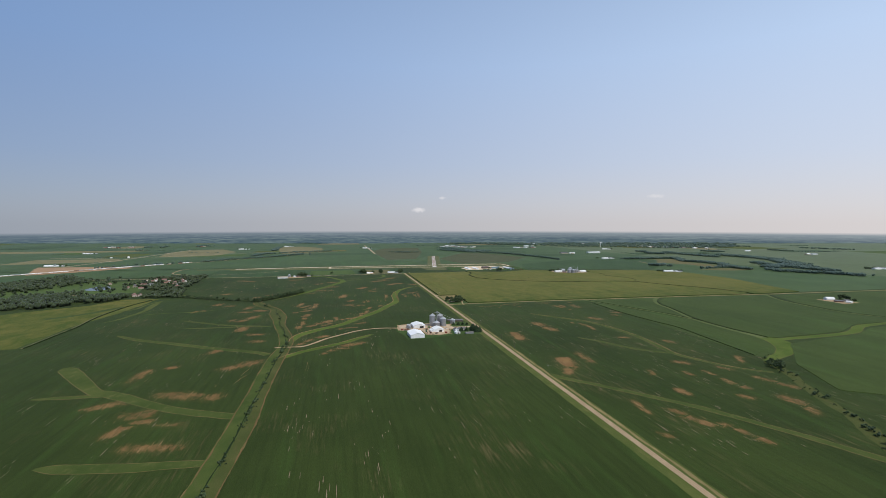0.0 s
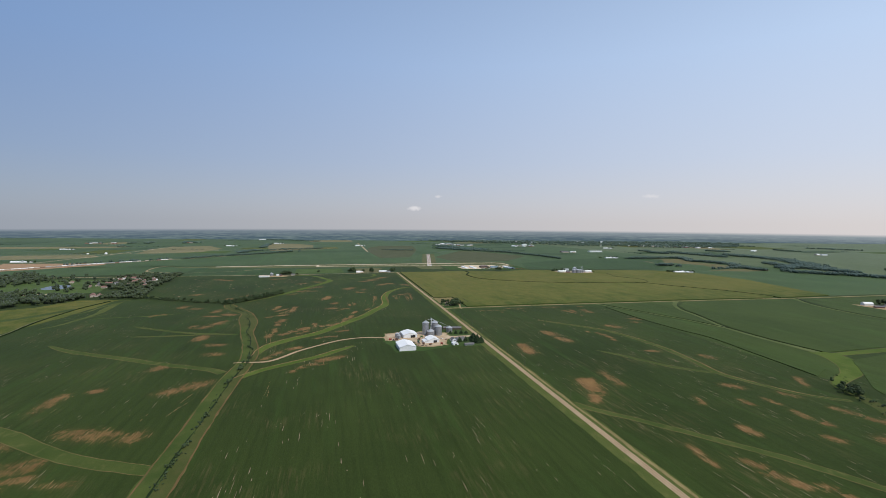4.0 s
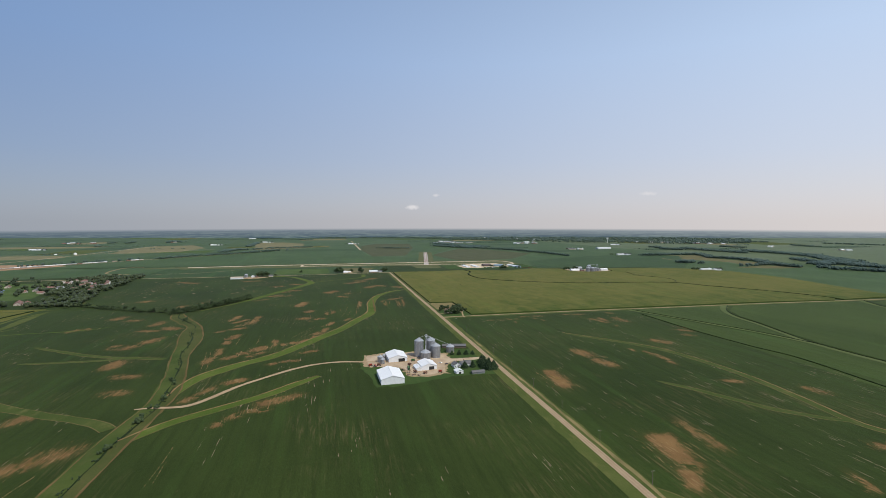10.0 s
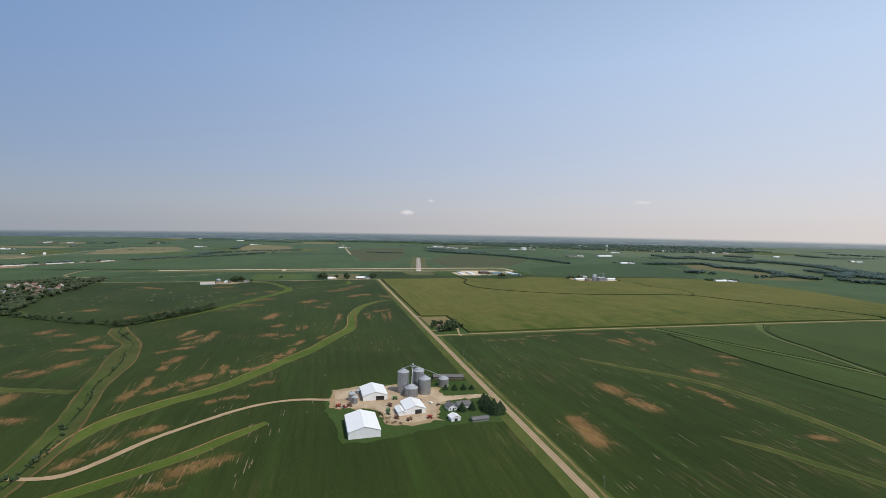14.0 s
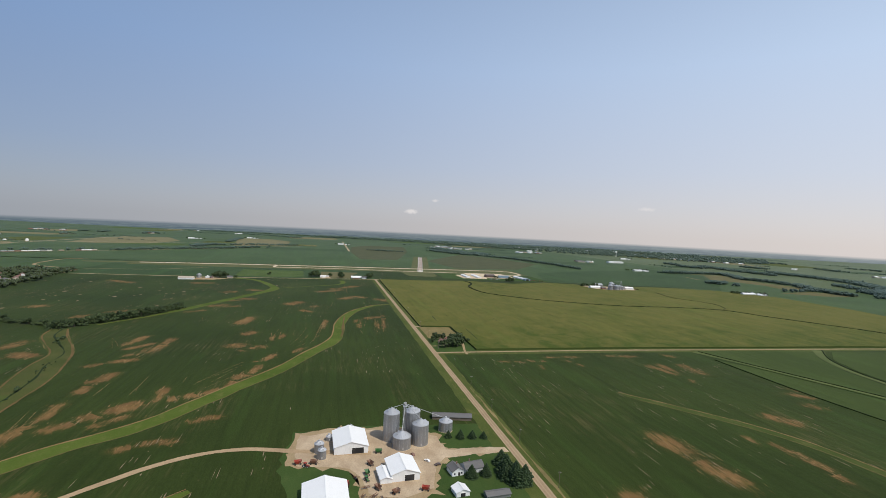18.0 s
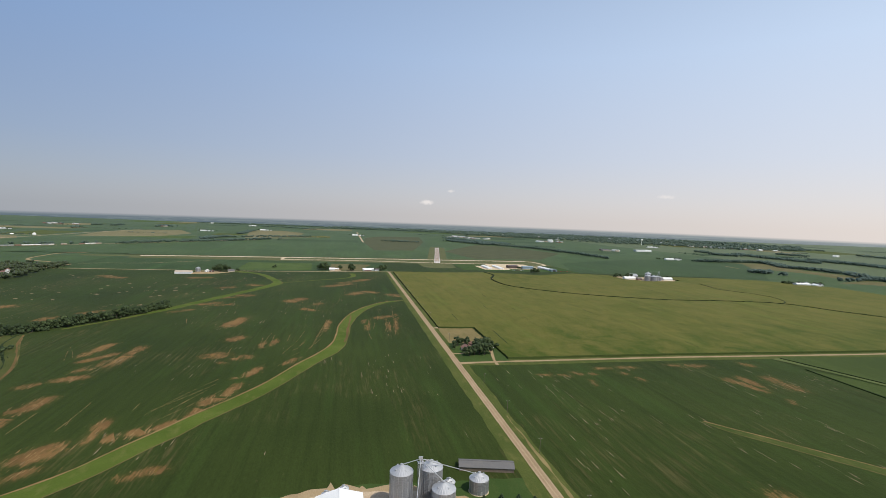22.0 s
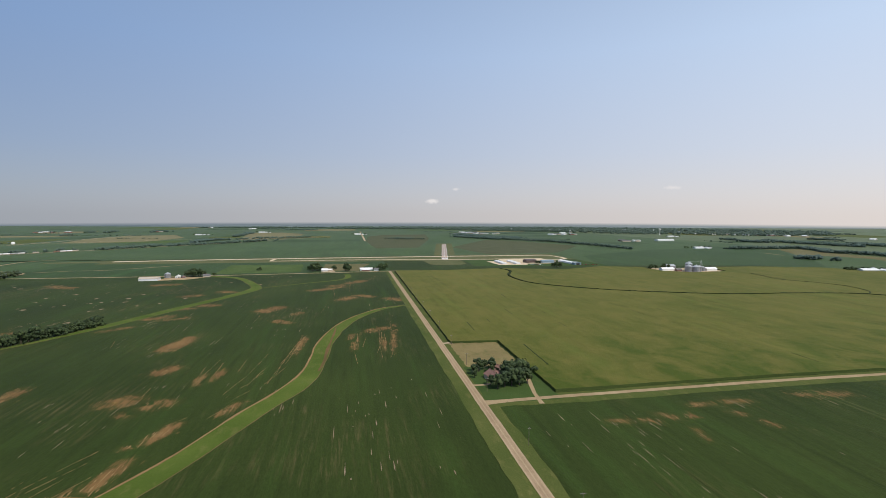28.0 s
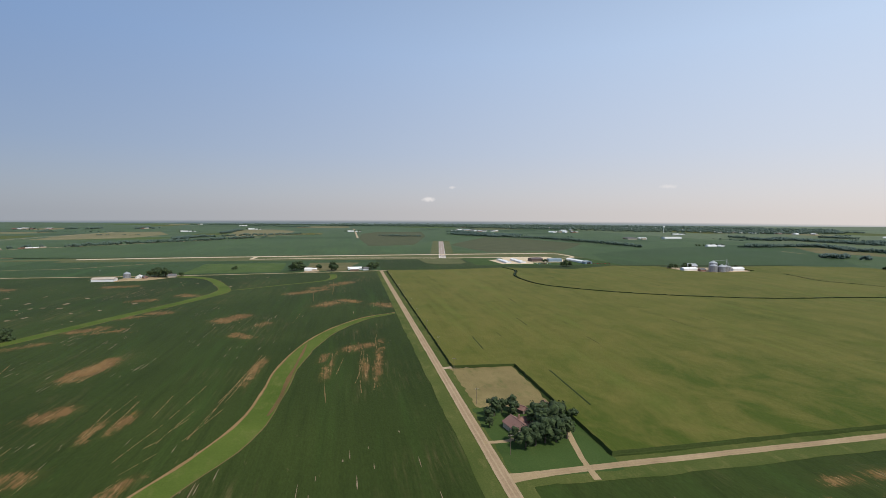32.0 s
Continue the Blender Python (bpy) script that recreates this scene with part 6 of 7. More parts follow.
grain_bin(-38, -215, 10.5, 7.5, "low galvanised grain bin apart from the others", "farm grain bins")
grain_bin(-133, -240, 6.5, 6.5, "small galvanised bin beside the shed", "small bins")
grain_bin(-131, -249, 5.6, 6.0, "small galvanised bin beside the shed", "small bins")
grain_bin(-126, -222, 5.0, 3.2, "small low galvanised bin behind the shed", "small bins")
grain_bin(-119, -212, 5.0, 3.2, "small low galvanised bin behind the shed", "small bins")
grain_bin(-110, -208, 5.0, 3.2, "small low galvanised bin behind the shed", "small bins")
grain_leg(-73, -229, 27.5, [(-9, 3, 23.8), (7, 7, 22.8), (11, -6, 18.4), (-3, -10, 12.2), (33, 13, 10.6)], "tall galvanised bucket elevator with spouts to the bins")
gable("long_shed", spot(-27, -192, 0, 78), 9, 32, 2.6, 4.2, M_WOOD, M_SHINGLE, "long low open shed with a dark grey roof", "shed", None)
house(-35, -277, 9, 13, 100, M_WALL, M_SHINGLE, "white farmhouse with a grey shingle roof")
house(-47, -279, 8, 9, 10, M_WALL, M_SHINGLE, "white farmhouse wing with a grey roof")
gable("garage", spot(-50, -303, 0, 8), 8.5, 8, 2.8, 4.6, M_WALL, M_WHITE, "small white garage beside the house", "garage", (0, 3, 2.3))
gable("low_shed", spot(-29, -309, 0, 95), 6, 15, 2.2, 3.4, M_GALV, M_SHINGLE, "long low shed with a dark roof", "shed", None)
for u, v, turn, mat, label in ((-100, -262, 30, M_RUST, "rusty wagon parked in the open yard"), (-93, -246, 85, M_MACHINE_G, "green wagon parked beside the bins"), (-88, -298, 120, M_RUST, "rusty wagon at the edge of the gravel"), (-116, -286, 5, M_MACHINE_R, "red wagon parked along the shed")):
    wagon(u, v, turn, mat, label)
car(-62, -262, 40, M_WHITE, "white pickup parked in the farmyard")
car(-56, -268, 100, M_BROWN, "dark car parked by the farmhouse")
car(-70, -252, 10, M_RED, "reddish truck parked in the farmyard")
implement(-96, -303, 100, 6, "rusty tool parked behind the workshop")
implement(-110, -277, 80, 4, "rusty field tool parked in the yard")
for u, v, s in ((-39, -228, 0.62), (-30, -230, 0.68), (-21, -231, 0.72), (-12.5, -232, 0.62)):
    plant(PINES, u, v, s, "conifer row")
for u, v, s in ((-12, -297, 1.25), (-9, -288, 1.1), (-14, -284, 1.2), (-13, -272, 1.15), (-7, -299, 1.0), (-4, -292, 0.9), (-17, -291, 1.0), (-38, -286, 0.8), (-28, -285, 0.75)):
    plant(PINES, u, v, s, "farm windbreak")
tractor(-141, -259, 60, M_MACHINE_R, "red tractor parked by the small bins")
tractor(-104, -281, 20, M_MACHINE_G, "green tractor parked in the yard")
wagon(-146, -255, 100, M_MACHINE_R, "red grain wagon parked in the yard")
wagon(-136, -256, 80, M_RUST, "rusty grain wagon parked in the yard")
wagon(-98, -292, 30, M_RUST, "rusty wagon parked behind the shed")
wagon(-70, -297, 70, M_MACHINE_R, "red wagon at the yard's edge")
implement(-105, -290, 15, 6, "rusty disc tool parked on the gravel")
implement(-101, -300, 40, 7, "rusty tillage tool parked at the yard's edge")
implement(-107, -299, 60, 5, "rusty field tool parked beside the shed")
wagon(-103, -274, 10, M_MACHINE_G, "green wagon parked on the gravel")

# ---- the farmstead at the crossing ----
tagged(sheet("weedy_plot", [(12, 88), (58, 84), (59, 163), (12, 163)], M_DRY, 0.113, 0.8, 5, 6), "plot of dry tan weeds beside the corn", "plot", kind="structure")
tagged(sheet("house_lawn", [(8, 10), (61, 9), (60, 86), (8, 90)], M_LAWN, 0.119, 0.6, 5, 7), "green lawn of a farmstead at the crossing", "lawn", kind="structure")
strip([(3, 46, 3), (14, 45, 3), (20, 47, 3)], M_DIRT, 0.15, 0.2, "short gravel driveway", "driveway", "driveway")
strip([(43, 3, 3.4), (45, 22, 2.8), (50, 45, 3.2), (53, 62, 5)], M_DIRT, 0.15, 0.3, "short gravel driveway", "driveway", "driveway")
strip([(5, 166, 4), (14, 167, 5), (28, 166, 4)], M_GRAVEL, 0.15, 0.4, "gravel field entrance", "driveway", "driveway")
house(25, 56, 10, 14, 12, M_TAN, M_RED, "farmhouse with a red-brown shingle roof among trees")
house(29, 60, 8, 9, 100, M_TAN, M_RED, "farmhouse wing with a red-brown roof")
gable("garden_shed", spot(52, 80, 0, 10), 6, 7, 2.6, 4.2, M_WOOD, M_RED, "small brown shed with a reddish roof", "shed", (0, 2, 2))
gable("garden_shed", spot(36, 79, 0, 30), 5, 6, 2.4, 3.8, M_WOOD, M_RED, "small brown shed with a reddish roof", "shed", (0, 2, 2))
car(54, 69, 70, M_WHITE, "white car parked beside the shed")
car(56, 64, 80, M_WHITE, "white van parked beside the shed")
for u, v, s in ((13, 70, 0.8), (18, 76, 0.85), (24, 80, 0.75), (11, 62, 0.5), (31, 82, 0.7), (37, 48, 1.25), (44, 52, 1.2), (41, 60, 1.15), (36, 58, 1.0), (48, 60, 0.95), (22, 36, 0.75), (28, 38, 0.8), (34, 40, 0.9), (40, 40, 0.95), (47, 42, 0.85), (19, 44, 0.6), (58, 72, 0.6), (62, 66, 0.5), (28, 72, 0.7)):
    plant(TREES, u, v, s * 1.12, "farmstead trees", "leafy shade tree round the farmstead")

# ---- farms along the airfield road ----
gable("cattle_shed", spot(-464, 716, 0, 92), 15, 34, 4.2, 6.4, M_WALL, M_TAN, "long livestock shed with white walls and a tan roof", "shed", None)
tagged(sheet("farmyard", [(-448, 708), (-400, 715), (-372, 745), (-410, 760), (-450, 750)], M_DIRT, 0.12, 1.0, 5, 31), "brown dirt yard of a roadside farm", "yard", kind="structure")
grain_bin(-444, 752, 11, 8, "pale galvanised grain bin beside the sheds", "roadside bins")
house(-424, 750, 9, 12, 10, M_WALL, M_WHITE, "white house with a pale roof beside trees")
house(-413, 745, 7, 8, 40, M_RED, M_SHINGLE, "small red outbuilding under trees")
house(-372, 755, 10, 13, 95, M_TAN, M_SHINGLE, "ranch house with a grey roof beside the road")
for u, v, s in ((-408, 758, 1.1), (-400, 765, 1.25), (-392, 770, 1.3), (-396, 756, 1.1), (-385, 762, 1.2), (-402, 775, 1.2), (-380, 772, 0.9), (-362, 765, 0.8), (-358, 760, 0.7), (-415, 768, 0.9), (-290, 848, 0.6), (-286, 852, 0.8)):
    plant(TREES, u, v, s, "roadside farm trees", "leafy tree beside a roadside farm")
utility_pole(-482, 742, 16)
utility_pole(35, 905, 18)
gable("barn", spot(-48, 826, 0, 90), 10, 30, 3.6, 5.6, M_WALL, M_WHITE, "long white shed by the road junction", "shed", None)
gable("barn", spot(-50, 811, 0, 90), 8, 18, 3.0, 4.6, M_RED, M_WHITE, "low shed with white roof and red walls", "shed", None)
house(-26, 815, 9, 12, 90, M_WALL, M_SHINGLE, "white house by the road junction")
for u, v, s in ((-32, 820, 0.6), (-24, 824, 0.7), (-16, 818, 0.6), (-10, 824, 0.7), (-8, 830, 1.2), (-20, 808, 0.5), (-92, 806, 1.15), (-89, 808, 1.0)):
    plant(TREES, u, v, s, "junction trees", "leafy tree beside the road junction")
house(-141, 820, 10, 14, 80, M_WALL, M_WHITE, "white house with a pale roof by the road")
gable("garage", spot(-130, 824, 0, 80), 8, 10, 3, 4.6, M_TAN, M_WHITE, "pale garage beside the house", "garage", None)
tagged(sheet("gravel_yard", [(-150, 802), (-118, 803), (-122, 832), (-140, 826)], M_GRAVEL, 0.12, 0.6, 5), "pale gravel yard", "yard", kind="structure")
for u, v, s in ((-172, 822, 1.1), (-166, 830, 1.2), (-160, 824, 1.15), (-156, 834, 1.2), (-150, 830, 1.0), (-176, 832, 1.0), (-122, 842, 0.9), (-118, 838, 0.8)):
    plant(TREES, u, v, s, "roadside house trees", "leafy tree beside a roadside house")
for u, v, s in ((-168, 818, 1.5), (-158, 828, 1.6), (-94, 812, 1.4), (-88, 816, 1.3), (-14, 826, 1.4), (-4, 832, 1.3), (-398, 762, 1.5), (-388, 768, 1.6), (-406, 770, 1.4)):
    plant(TREES, u, v, s, "big roadside trees", "large dark leafy tree beside a roadside house")

# ---- hangars ----
for u, v, w, n in ((309, 936, 13, 74), (345, 938, 13, 78)):
    gable("hangar", spot(u, v, 0, 0), w, n, 3.4, 4.6, M_WALL, M_WHITE, "long low white row of aircraft hangars", "hangar", None, 0.2, group="row hangars")
gable("hangar", spot(392, 940, 0, 96), 24, 30, 6.4, 9.2, M_BROWN, M_BROWN, "dark brown aircraft hangar", "hangar", None)
gable("hangar", spot(437, 930, 0, 90), 18, 34, 5.4, 7.2, M_BLUE, M_BLUE, "blue steel aircraft hangar", "hangar", None)
gable("hangar", spot(490, 915, 0, 4), 16, 76, 4.0, 5.6, M_WALL, M_WHITE, "long white aircraft hangar", "hangar", None)
gable("hangar", spot(492, 866, 0, 4), 18, 14, 5.4, 7.2, M_BLUE, M_GALVROOF, "blue-grey walled hangar at the end of a white one", "hangar", (0, 10, 4.4))
for u, v, s in ((404, 815, 1.1), (412, 810, 1.2), (420, 812, 1.3), (416, 820, 1.2), (425, 818, 1.15), (408, 822, 1.0), (400, 900, 0.8), (396, 905, 0.8), (404, 898, 0.7)):
    plant(TREES, u, v, s, "airfield trees", "leafy tree beside the hangars")
for k in range(10):
    car(372 + (k % 5) * 6.5, 880 - (k // 5) * 14, 8, (M_WHITE, M_BLUE, M_BROWN, M_RED)[k % 4], "parked car near the hangars")
for k in range(5):
    wagon(500 + k * 9, 850 - k * 1.5, 80, (M_RUST, M_MACHINE_R)[k % 2], "rusty equipment parked beside a hangar", "parked_equipment")


# ---- the big grain farm in the corn ----
tagged(sheet("farmyard", [(622, 680), (660, 656), (735, 660), (764, 672), (762, 742), (620, 760)], M_GRAVEL, 0.1, 0.8, 6, 9), "pale gravel yard round large bins", "yard", kind="structure")
gable("machine_shed", spot(640, 708, 0, 92), 13, 32, 4.2, 6.8, M_WALL, M_WHITE, "long white shed among the corn", "shed", None)
gable("machine_shed", spot(742, 692, 0, 88), 14, 26, 4.6, 7.4, M_WALL, M_WHITE, "long white shed beside the bins", "shed", None)
gable("barn", spot(672, 745, 0, 90), 16, 26, 6, 10, M_GALV, M_GALVROOF, "grey barn behind the bins", "barn", None)
gable("barn", spot(657, 690, 0, 88), 10, 12, 4, 6.2, M_RED, M_SHINGLE, "small dark red shed beside the bins", "shed", None)
grain_bin(673, 676, 15, 12.5, "large galvanised grain bin", "big grain bins")
grain_bin(688, 671, 15.5, 11.5, "large galvanised grain bin", "big grain bins")
grain_bin(685, 692, 16, 17, "tall galvanised grain bin rising above the others", "big grain bins")
grain_bin(702, 677, 11, 11, "galvanised grain bin beside larger ones", "big grain bins")
grain_bin(713, 680, 9, 9, "galvanised grain bin beside larger ones", "big grain bins")
grain_leg(716, 690, 22, [(-3, -10, 12.4), (-14, -13, 14.0), (-31, 2, 21.8)], "galvanised bucket elevator beside the bins")
for u, v, s in ((618, 735, 0.9), (624, 742, 1.0), (632, 738, 1.1), (650, 735, 1.1), (656, 740, 1.2), (662, 732, 1.1), (712, 724, 1.1), (720, 730, 1.2), (728, 726, 1.0), (758, 712, 0.8), (610, 730, 0.8)):
    plant(TREES, u, v, s, "grain farm trees", "leafy tree behind the grain farm")


def farm(u, v, turn, seed, label):
    """A distant farm: a house, two or three sheds, a bin and its trees."""
    rng = random.Random(seed)
    c, s = math.cos(radians(turn)), math.sin(radians(turn))

    def at(x, y):
        return u + c * x - s * y, v + s * x + c * y

    a = at(0, 0)
    gable("machine_shed", spot(*a, 0, turn + 90), 16, 38, 4.5, 7.0, M_WALL, M_WHITE, label, "shed", None)
    a = at(34, -6)
    gable("machine_shed", spot(*a, 0, turn), 13, 18, 4, 6.4, M_WALL, M_WHITE, "white outbuilding of a distant farm", "shed", None)
    a = at(55, 6)
    house(*a, 10, 13, turn, M_WALL, M_SHINGLE, "white farmhouse with a grey roof")
    if seed % 2:
        grain_bin(*at(20, 10), 8, 7, "galvanised bin of a distant farm", "far bins")
    woodland("tree_grove", [at(rng.uniform(-35, 75), rng.uniform(14, 34)) for k in range(14)], "leafy trees behind a distant farm", 4.5, 7, seed)


for u, v, turn, seed in ((1092, 612, -10, 1), (1250, 1368, 0, 5), (-1598, 1469, 0, 9), (-40, 2865, 0, 6), (-1000, 2900, 0, 8), (-1900, 2500, 0, 12), (2080, 520, 0, 11), (-2200, 1900, 0, 14), (620, 2900, 0, 13), (1800, 2300, 0, 15), (-700, 3300, 0, 16)):
    farm(u, v, turn, seed, "long white shed of a distant farm")
tagged(sheet("farmyard", [(985, -120), (1035, -128), (1040, -190), (985, -196)], M_DIRT, 0.12, 1.5, 6, 21), "brown dirt yard of a small farm", "yard", kind="structure")
gable("machine_shed", spot(1014, -132, 0, 70), 14, 20, 4.2, 7.4, M_WALL, M_WHITE, "white machine shed of a small farm", "shed", (0, 5, 3.6))
gable("barn", spot(1000, -168, 0, 60), 9, 18, 3.2, 5.2, M_RED, M_SHINGLE, "low brown barn of a small farm", "barn", None)
gable("barn", spot(1016, -182, 0, 10), 8, 12, 3.0, 4.8, M_WALL, M_WHITE, "small white shed of a farm", "shed", None)
house(1030, -165, 9, 12, 30, M_TAN, M_SHINGLE, "tan farmhouse under trees")
for u, v, s in ((1040, -140, 1.0), (1048, -132, 1.2), (1056, -138, 1.1), (1050, -150, 1.2), (1044, -160, 1.0), (1060, -125, 0.9), (1038, -178, 0.8)):
    plant(TREES, u, v, s, "small farm trees", "leafy shade tree behind a small farm")
gable("warehouse", spot(1475, 1895, 0, 90), 30, 90, 7, 9, M_WALL, M_WHITE, "long white warehouse far off", "warehouse", None)


# ---- railway, freight train and tank ----
def railway():
    line = [(-2300, 120, 8), (-1472, 1053, 8), (-1214, 1339, 8), (-1003, 1560, 8), (-829, 1745, 8), (-603, 2028, 8), (-200, 2600, 8)]
    strip(line, M_GRAVEL, 0.09, 0.4, "ballasted railway bed", "rail_bed", "railway")
    dense = smooth_line(line, 1.0)[:, :2]
    for s in (-0.75, 0.75):
        strip([(u + s * 0.75, v - s * 0.66, 0.12) for u, v, w in line], M_RUST, 0.3, 0.0, "steel rail", "rail", "railway")
    mats = (M_WHITE, M_WHITE, M_GALVROOF, M_WHITE, M_RUST, M_WHITE, M_TAN, M_WHITE)
    d = np.r_[0, np.cumsum(np.linalg.norm(np.diff(dense, axis=0), axis=1))]
    start = float(np.interp(-1560, dense[:, 0], d))
    rng = random.Random(5)
    for k in range(46):
        s = start + k * 18.2
        u, v = np.interp(s, d, dense[:, 0]), np.interp(s, d, dense[:, 1])
        u2, v2 = np.interp(s + 2, d, dense[:, 0]), np.interp(s + 2, d, dense[:, 1])
        if k in (38, 40, 41):
            continue
        hopper(u, v, math.degrees(math.atan2(-(u2 - u), v2 - v)), mats[rng.randrange(8)])


def hopper(u, v, turn, mat):
    ob = thing("freight_car", "covered hopper freight car standing on the railway", "freight car", spot(u, v, 0.3, turn), "freight train")
    bm = bmesh.new()
    pts = [(-1.0, 1.1), (1.0, 1.1), (1.55, 2.0), (1.55, 4.0), (0.9, 4.5), (-0.9, 4.5), (-1.55, 4.0), (-1.55, 2.0)]
    f = [bm.verts.new((x, -8.2, z)) for x, z in pts]
    b = [bm.verts.new((x, 8.2, z)) for x, z in pts]
    bm.faces.new(f)
    bm.faces.new(b[::-1])
    for i in range(8):
        j = (i + 1) % 8
        bm.faces.new((f[j], f[i], b[i], b[j]))
    part("body", bm, mat, ob)
    part("underframe", boxes((-1.3, 1.3, -8.6, 8.6, 0.85, 1.08)), M_RUST, ob)
    for y in (-6.3, 6.3):
        bm = boxes((-1.1, 1.1, y - 1.4, y + 1.4, 0.45, 0.8))
        for x in (-0.75, 0.75):
            for q in (-0.9, 0.9):
                beam(bm, (x - 0.07, y + q, 0.46), (x + 0.07, y + q, 0.46), 0.45, 12)
        part("bogie", bm, M_RUST, ob)


railway()
tank = thing("storage_tank", "white domed storage tank in the fields", "tank", spot(-1468, 2020))
part("shell", lathe(bmesh.new(), [(7, 0), (7, 5), (6.4, 7.5), (4.6, 9.4), (2.4, 10.4), (0, 10.7)], 32), M_WHITE, tank)
part("plinth", lathe(bmesh.new(), [(7.5, 0), (7.5, 0.4), (0, 0.4)], 32), M_CONCRETE, tank)
tank = thing("storage_tank", "low white domed storage tank in the fields", "tank", spot(-1566, 2040))
part("shell", lathe(bmesh.new(), [(7, 0), (7, 2.2), (5.6, 3.8), (3, 4.8), (0, 5.1)], 32), M_WHITE, tank)

tower = thing("water_tower", "white water tower above the town's trees", "water tower", spot(1958, 2627))
bm = bmesh.new()
lathe(bm, [(4.5, 0), (1.8, 6), (1.6, 26), (3.0, 30)], 20)
part("stem", bm, M_WHITE, tower)
part("bowl", lathe(bmesh.new(), [(2.6, 29.5), (7.0, 32), (8.6, 35.5), (7.4, 39), (4, 41), (0, 41.6)], 24), M_WHITE, tower)

# ---- village by the pond ----
pond = sheet("pond", [(-1024, 508), (-1000, 486), (-975, 478), (-956, 505), (-960, 540), (-990, 594), (-1010, 590), (-1028, 562)], M_WATER, 0.1, 2.0, 6, 12)
tagged(pond, "calm grey-blue pond in mown grass", "pond", kind="structure")
rng = random.Random(31)
HOMES = [(-826, 350), (-806, 338), (-818, 332), (-1005, 640)]
for k in range(26):
    u, v = rng.uniform(-915, -765), rng.uniform(500, 760)
    HOMES.append((u, v))
    house(u, v, rng.uniform(9, 12), rng.uniform(12, 16), rng.choice((0, 90, 30, 60)), rng.choice((M_TAN, M_WALL, M_TAN)), rng.choice((M_SHINGLE, M_RED, M_TAN, M_RED)), rng.choice(("tan village house among trees", "village house with a shingle roof among trees")), "village houses")
for u, v in HOMES[:4]:
    house(u, v, 12, 17, 20, M_TAN, M_RED, "large tan house beside the woods", "village houses")
strip([(-1150, 330, 5), (-1060, 350, 5), (-980, 395, 5), (-900, 380, 5)], M_GRAVEL, 0.11, 0.4, "pale lane through the woods", "lane", "road")


def inside(p, poly):
    x, y = p
    hit = False
    for (x0, y0), (x1, y1) in zip(poly, poly[1:] + poly[:1]):
        if (y0 > y) != (y1 > y) and x < (x1 - x0) * (y - y0) / (y1 - y0) + x0:
            hit = not hit
    return hit


def fill(poly, gap, rng):
    xs, ys = [p[0] for p in poly], [p[1] for p in poly]
    n = int((max(xs) - min(xs)) * (max(ys) - min(ys)) / gap**2)
    out = []
    for _ in range(n):
        p = (rng.uniform(min(xs), max(xs)), rng.uniform(min(ys), max(ys)))
        if inside(p, poly):
            out.append(p)
    return out


VILLAGE = [(-930, 560), (-925, 770), (-894, 815), (-846, 858), (-750, 842), (-738, 728), (-730, 560), (-722, 470), (-690, 300), (-694, 262), (-790, 290), (-760, 400), (-850, 480)]
# ---- far woods: joined clumps of foliage ----
def belt(points, gap, width, seed):
    return along(points, gap, width, random.Random(seed))


def clear_of_homes(spots_uv):
    """Garden room: no tree stands close to a house or in its south garden."""
    return [(u, v) for u, v in spots_uv if not any(abs(u - a) < 13 and -34 < v - b < 11 for a, b in HOMES)]


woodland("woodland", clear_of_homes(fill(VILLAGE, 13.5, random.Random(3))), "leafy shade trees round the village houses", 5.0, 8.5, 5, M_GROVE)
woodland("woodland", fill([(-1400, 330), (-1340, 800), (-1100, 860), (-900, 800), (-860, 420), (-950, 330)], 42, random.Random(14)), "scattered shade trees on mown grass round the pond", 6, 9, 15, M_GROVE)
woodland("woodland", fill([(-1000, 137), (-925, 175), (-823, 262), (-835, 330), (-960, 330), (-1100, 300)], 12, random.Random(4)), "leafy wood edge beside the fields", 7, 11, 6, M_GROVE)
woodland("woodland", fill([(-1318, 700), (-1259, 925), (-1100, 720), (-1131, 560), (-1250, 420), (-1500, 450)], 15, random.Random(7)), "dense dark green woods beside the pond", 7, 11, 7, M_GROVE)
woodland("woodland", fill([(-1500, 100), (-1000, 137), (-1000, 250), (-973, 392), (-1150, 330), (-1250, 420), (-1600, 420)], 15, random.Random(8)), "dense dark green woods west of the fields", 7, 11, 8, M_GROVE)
BELTS_A = [
    ([(-960, 1600), (-829, 1760), (-740, 1840), (-617, 1975), (-480, 2150)], 5, 9, "band of trees along the railway"),
    ([(-1330, 1290), (-1170, 1440), (-1020, 1590)], 16, 5, "scattered brush along the railway"),
    ([(658, 2500), (725, 2123), (854, 1898), (927, 1599), (957, 1354)], 4, 6, "long hedgerow of trees"),
    ([(520, 2484), (600, 2300), (676, 2172), (760, 2200), (818, 2272)], 2, 20, "woods round far buildings"),
    ([(1340, 1310), (1440, 1315), (1525, 1312), (1640, 1290), (1563, 1103), (1592, 1039), (1595, 899), (1528, 763), (1510, 680), (1515, 620)], 2.2, 9, "band of woods along a stream"),
]
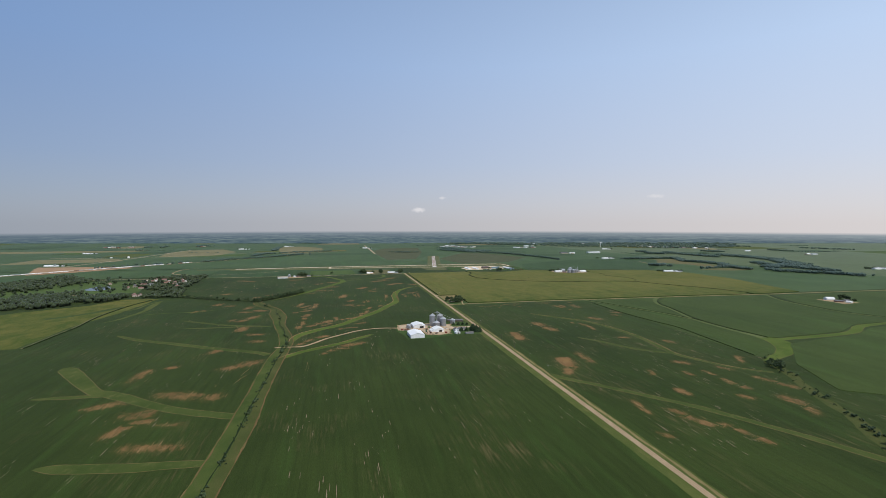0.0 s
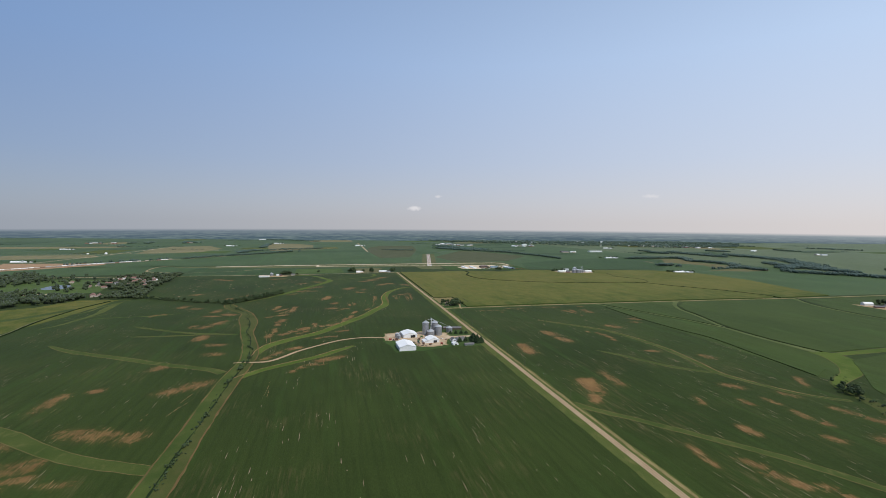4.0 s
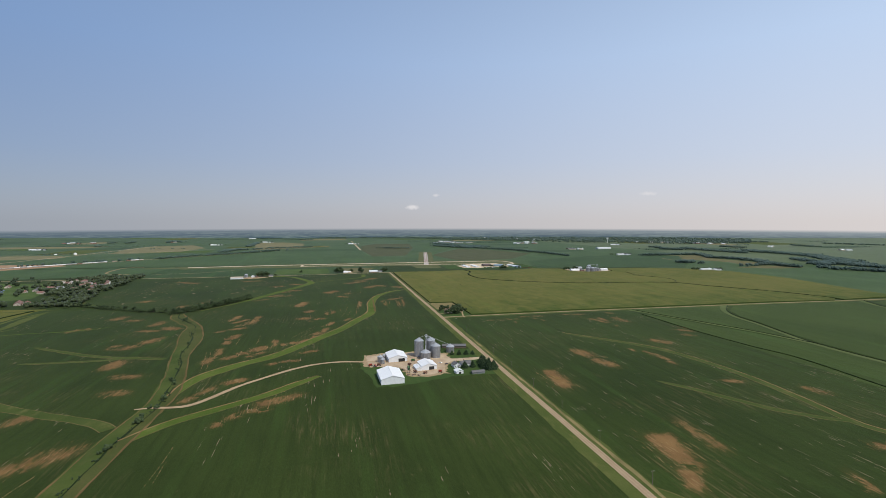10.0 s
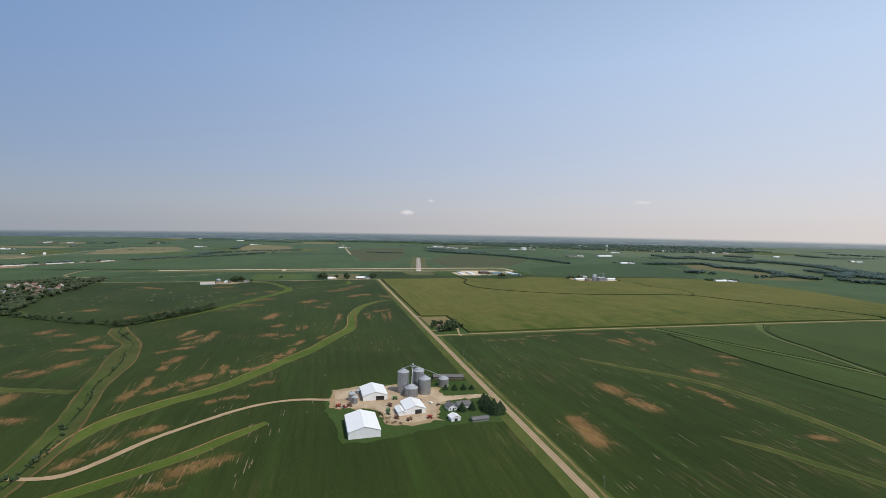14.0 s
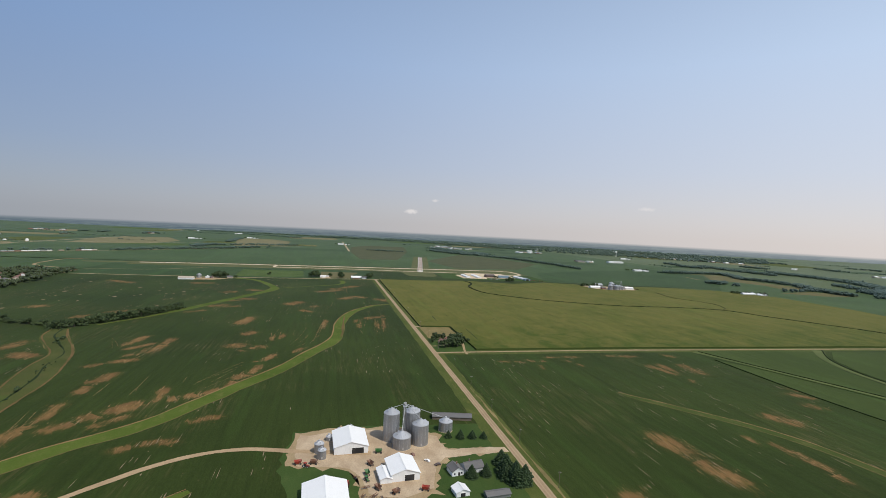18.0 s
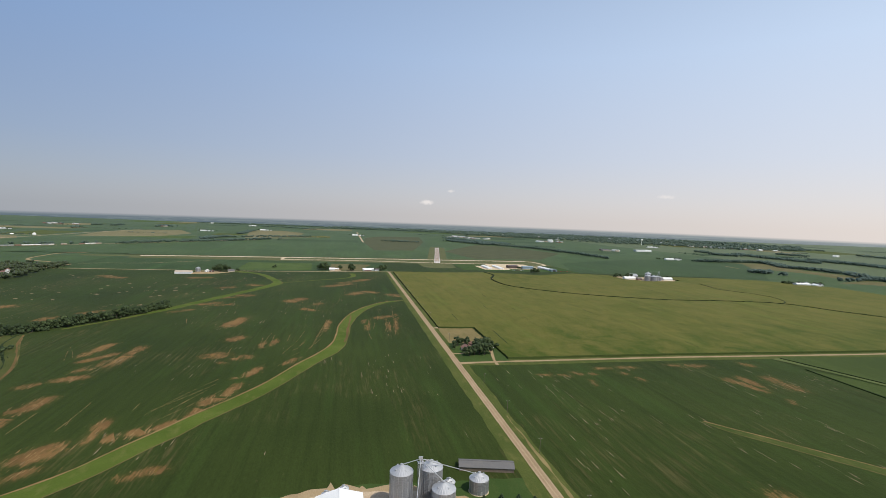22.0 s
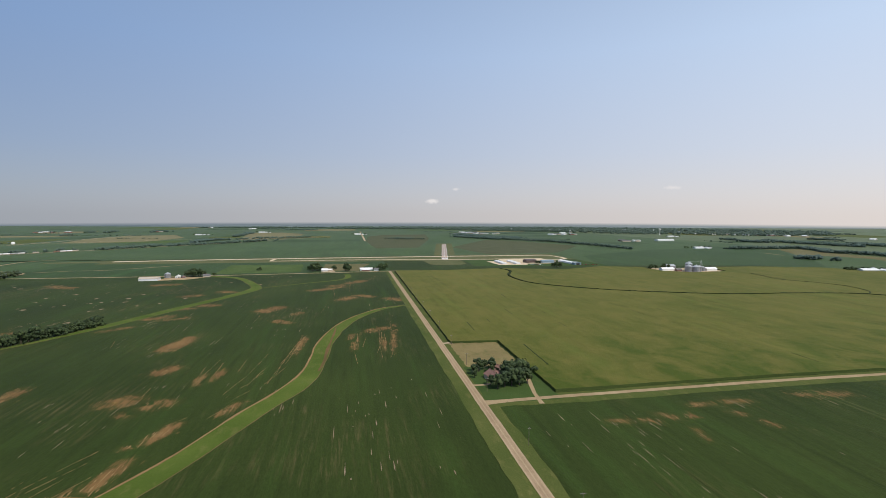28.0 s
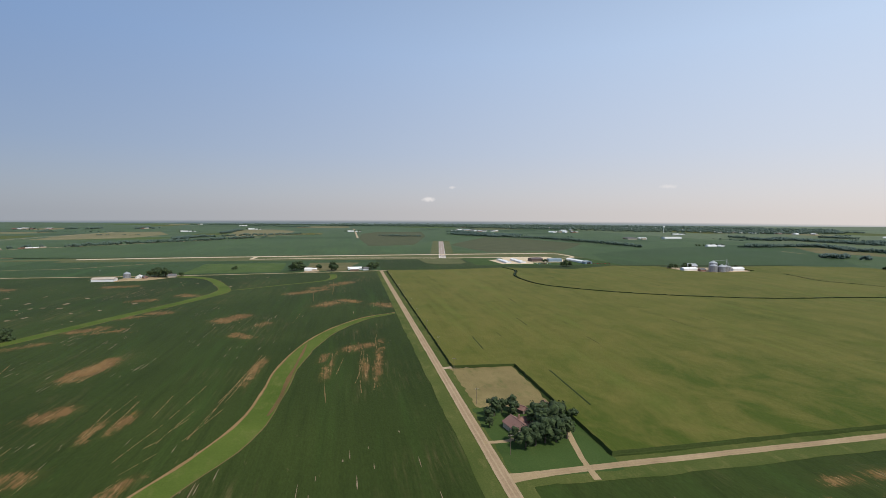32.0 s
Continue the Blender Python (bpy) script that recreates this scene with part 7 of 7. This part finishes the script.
BELTS_B = [
    ([(1802, 1781), (1868, 1671)], 2.0, 12, "patch of far woods"),
    ([(1866, 1948), (1878, 1888)], 1.8, 14, "patch of far woods"),
    ([(1988, 1822), (1960, 1600), (1976, 1427), (1982, 1343)], 1.9, 14, "band of far woods"),
    ([(2370, 1916), (2423, 1791)], 2.2, 16, "patch of far woods"),
    ([(2163, 1500), (2146, 1412), (2147, 1248), (2110, 1073), (2023, 929), (1982, 851), (1900, 730), (1827, 636)], 1.5, 22, "broad band of far woods"),
    ([(1843, 922), (1793, 798)], 2, 12, "band of woods along a stream"),
    ([(1746, 757), (1691, 675), (1780, 720), (1860, 775)], 1.6, 16, "band of woods along a stream"),
    ([(1569, 593), (1596, 570)], 2.2, 8, "small dark grove in the fields"),
    ([(1786, 706), (1794, 580), (1800, 470)], 1.8, 14, "band of woods along a stream"),
    ([(1561, 539), (1620, 463), (1685, 386), (1720, 300)], 2.0, 10, "band of woods along a stream"),
    ([(1334, 704), (1408, 714), (1494, 745)], 7, 6, "scattered trees at the edge of a stubble field"),
    ([(1233, 925), (1245, 898), (1290, 912)], 1.5, 9, "small dark grove in the fields"),
    ([(1276, 848), (1280, 840)], 2.5, 3, "small clump of trees in the fields"),
    ([(3113, 2575), (3180, 2480), (3252, 2388)], 5, 16, "broken band of distant woods"),
    ([(3000, 1950), (2960, 1760)], 6, 20, "broken band of distant woods"),
    ([(3494, 2130), (3600, 1800)], 6, 16, "broken band of distant woods"),
    ([(100, 2250), (190, 2210), (300, 2200)], 7, 7, "scattered trees beyond the runway"),
]
BELTS_C = [
    ([(-650, 2280), (-560, 2330), (-300, 2500)], 9, 5, "thin hedgerow beyond the airfield"),
    ([(-722, 2610), (-731, 2839), (-738, 3120)], 4, 10, "band of far woods"),
    ([(-770, 2040), (-750, 2199), (-700, 2260)], 2.4, 12, "thicket beside the railway"),
    ([(-1847, 3372), (-1832, 3471)], 5, 9, "trees by a distant farm"),
    ([(-1713, 3340), (-1738, 3557)], 5, 9, "distant hedgerow of trees"),
    ([(-1715, 2838), (-1757, 2997)], 6, 7, "distant hedgerow of trees"),
    ([(-1443, 3378), (-1480, 3610), (-1354, 3464)], 6, 10, "trees by a distant farm"),
    ([(-2180, 3470), (-2060, 3440)], 5, 10, "trees by a distant farm"),
    ([(-1500, 4640), (-1300, 4660), (-975, 4700), (-643, 4600), (-300, 4500)], 4, 26, "long band of woods towards the horizon"),
    ([(-900, 4200), (-600, 4000), (-350, 3700)], 7, 16, "broken band of woods towards the horizon"),
    ([(600, 2780), (690, 2450), (779, 2200)], 2.2, 26, "wooded edge of the town"),
]
TOWN_WOODS = [(1148, 3252), (1522, 3022), (1640, 2724), (1846, 2638), (2127, 2545), (2278, 2289), (3000, 2300), (3600, 2900), (3000, 3700), (1800, 4400), (-200, 4700), (-300, 4200), (600, 3900)]
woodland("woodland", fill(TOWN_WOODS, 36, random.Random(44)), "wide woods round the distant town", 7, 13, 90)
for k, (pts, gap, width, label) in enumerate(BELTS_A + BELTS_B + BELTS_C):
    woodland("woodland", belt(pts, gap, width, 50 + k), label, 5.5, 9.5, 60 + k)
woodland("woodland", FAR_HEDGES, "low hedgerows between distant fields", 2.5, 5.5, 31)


def town():
    """Far pale buildings among the trees at the town's edge."""
    rng = random.Random(77)
    places = [(725 + t * 118 + rng.uniform(-50, 50), 3091 - t * 290 + rng.uniform(-60, 60)) for t in (k / 17 for k in range(18))]
    places += [(2277 + t * 390 + rng.uniform(-40, 40), 2662 - t * 400 + rng.uniform(-40, 40)) for t in (k / 17 for k in range(18))]
    places += [(1204 + k * 26 + rng.uniform(-10, 10), 2690 + rng.uniform(-30, 30)) for k in range(7)]
    places += [(rng.uniform(1235, 1303), rng.uniform(1855, 1925)) for _ in range(5)]
    places += [(rng.uniform(1300, 2600), rng.uniform(2900, 3900)) for _ in range(16)]
    for u, v, k in ((-2110, 3425, 4), (-1943, 3385, 1), (-1425, 3460, 3), (-1380, 4640, 2), (-918, 4170, 2), (2700, 1830, 2), (2780, 1420, 2)):
        places += [(u + 30 * (n - k / 2) + rng.uniform(-8, 8), v + rng.uniform(-15, 15)) for n in range(k)]
    for u, v in places:
        gable("town_building", spot(u, v, 0, rng.choice((0, 90, 20))), rng.uniform(14, 28), rng.uniform(22, 46), rng.uniform(4, 7), rng.uniform(7.5, 9), rng.choice((M_WALL, M_TAN, M_WALL, M_RED)), rng.choice((M_WHITE, M_WHITE, M_SHINGLE, M_GALVROOF)), "pale building at the edge of the distant town", "building", None, group="town buildings")


town()
scattered_soil()
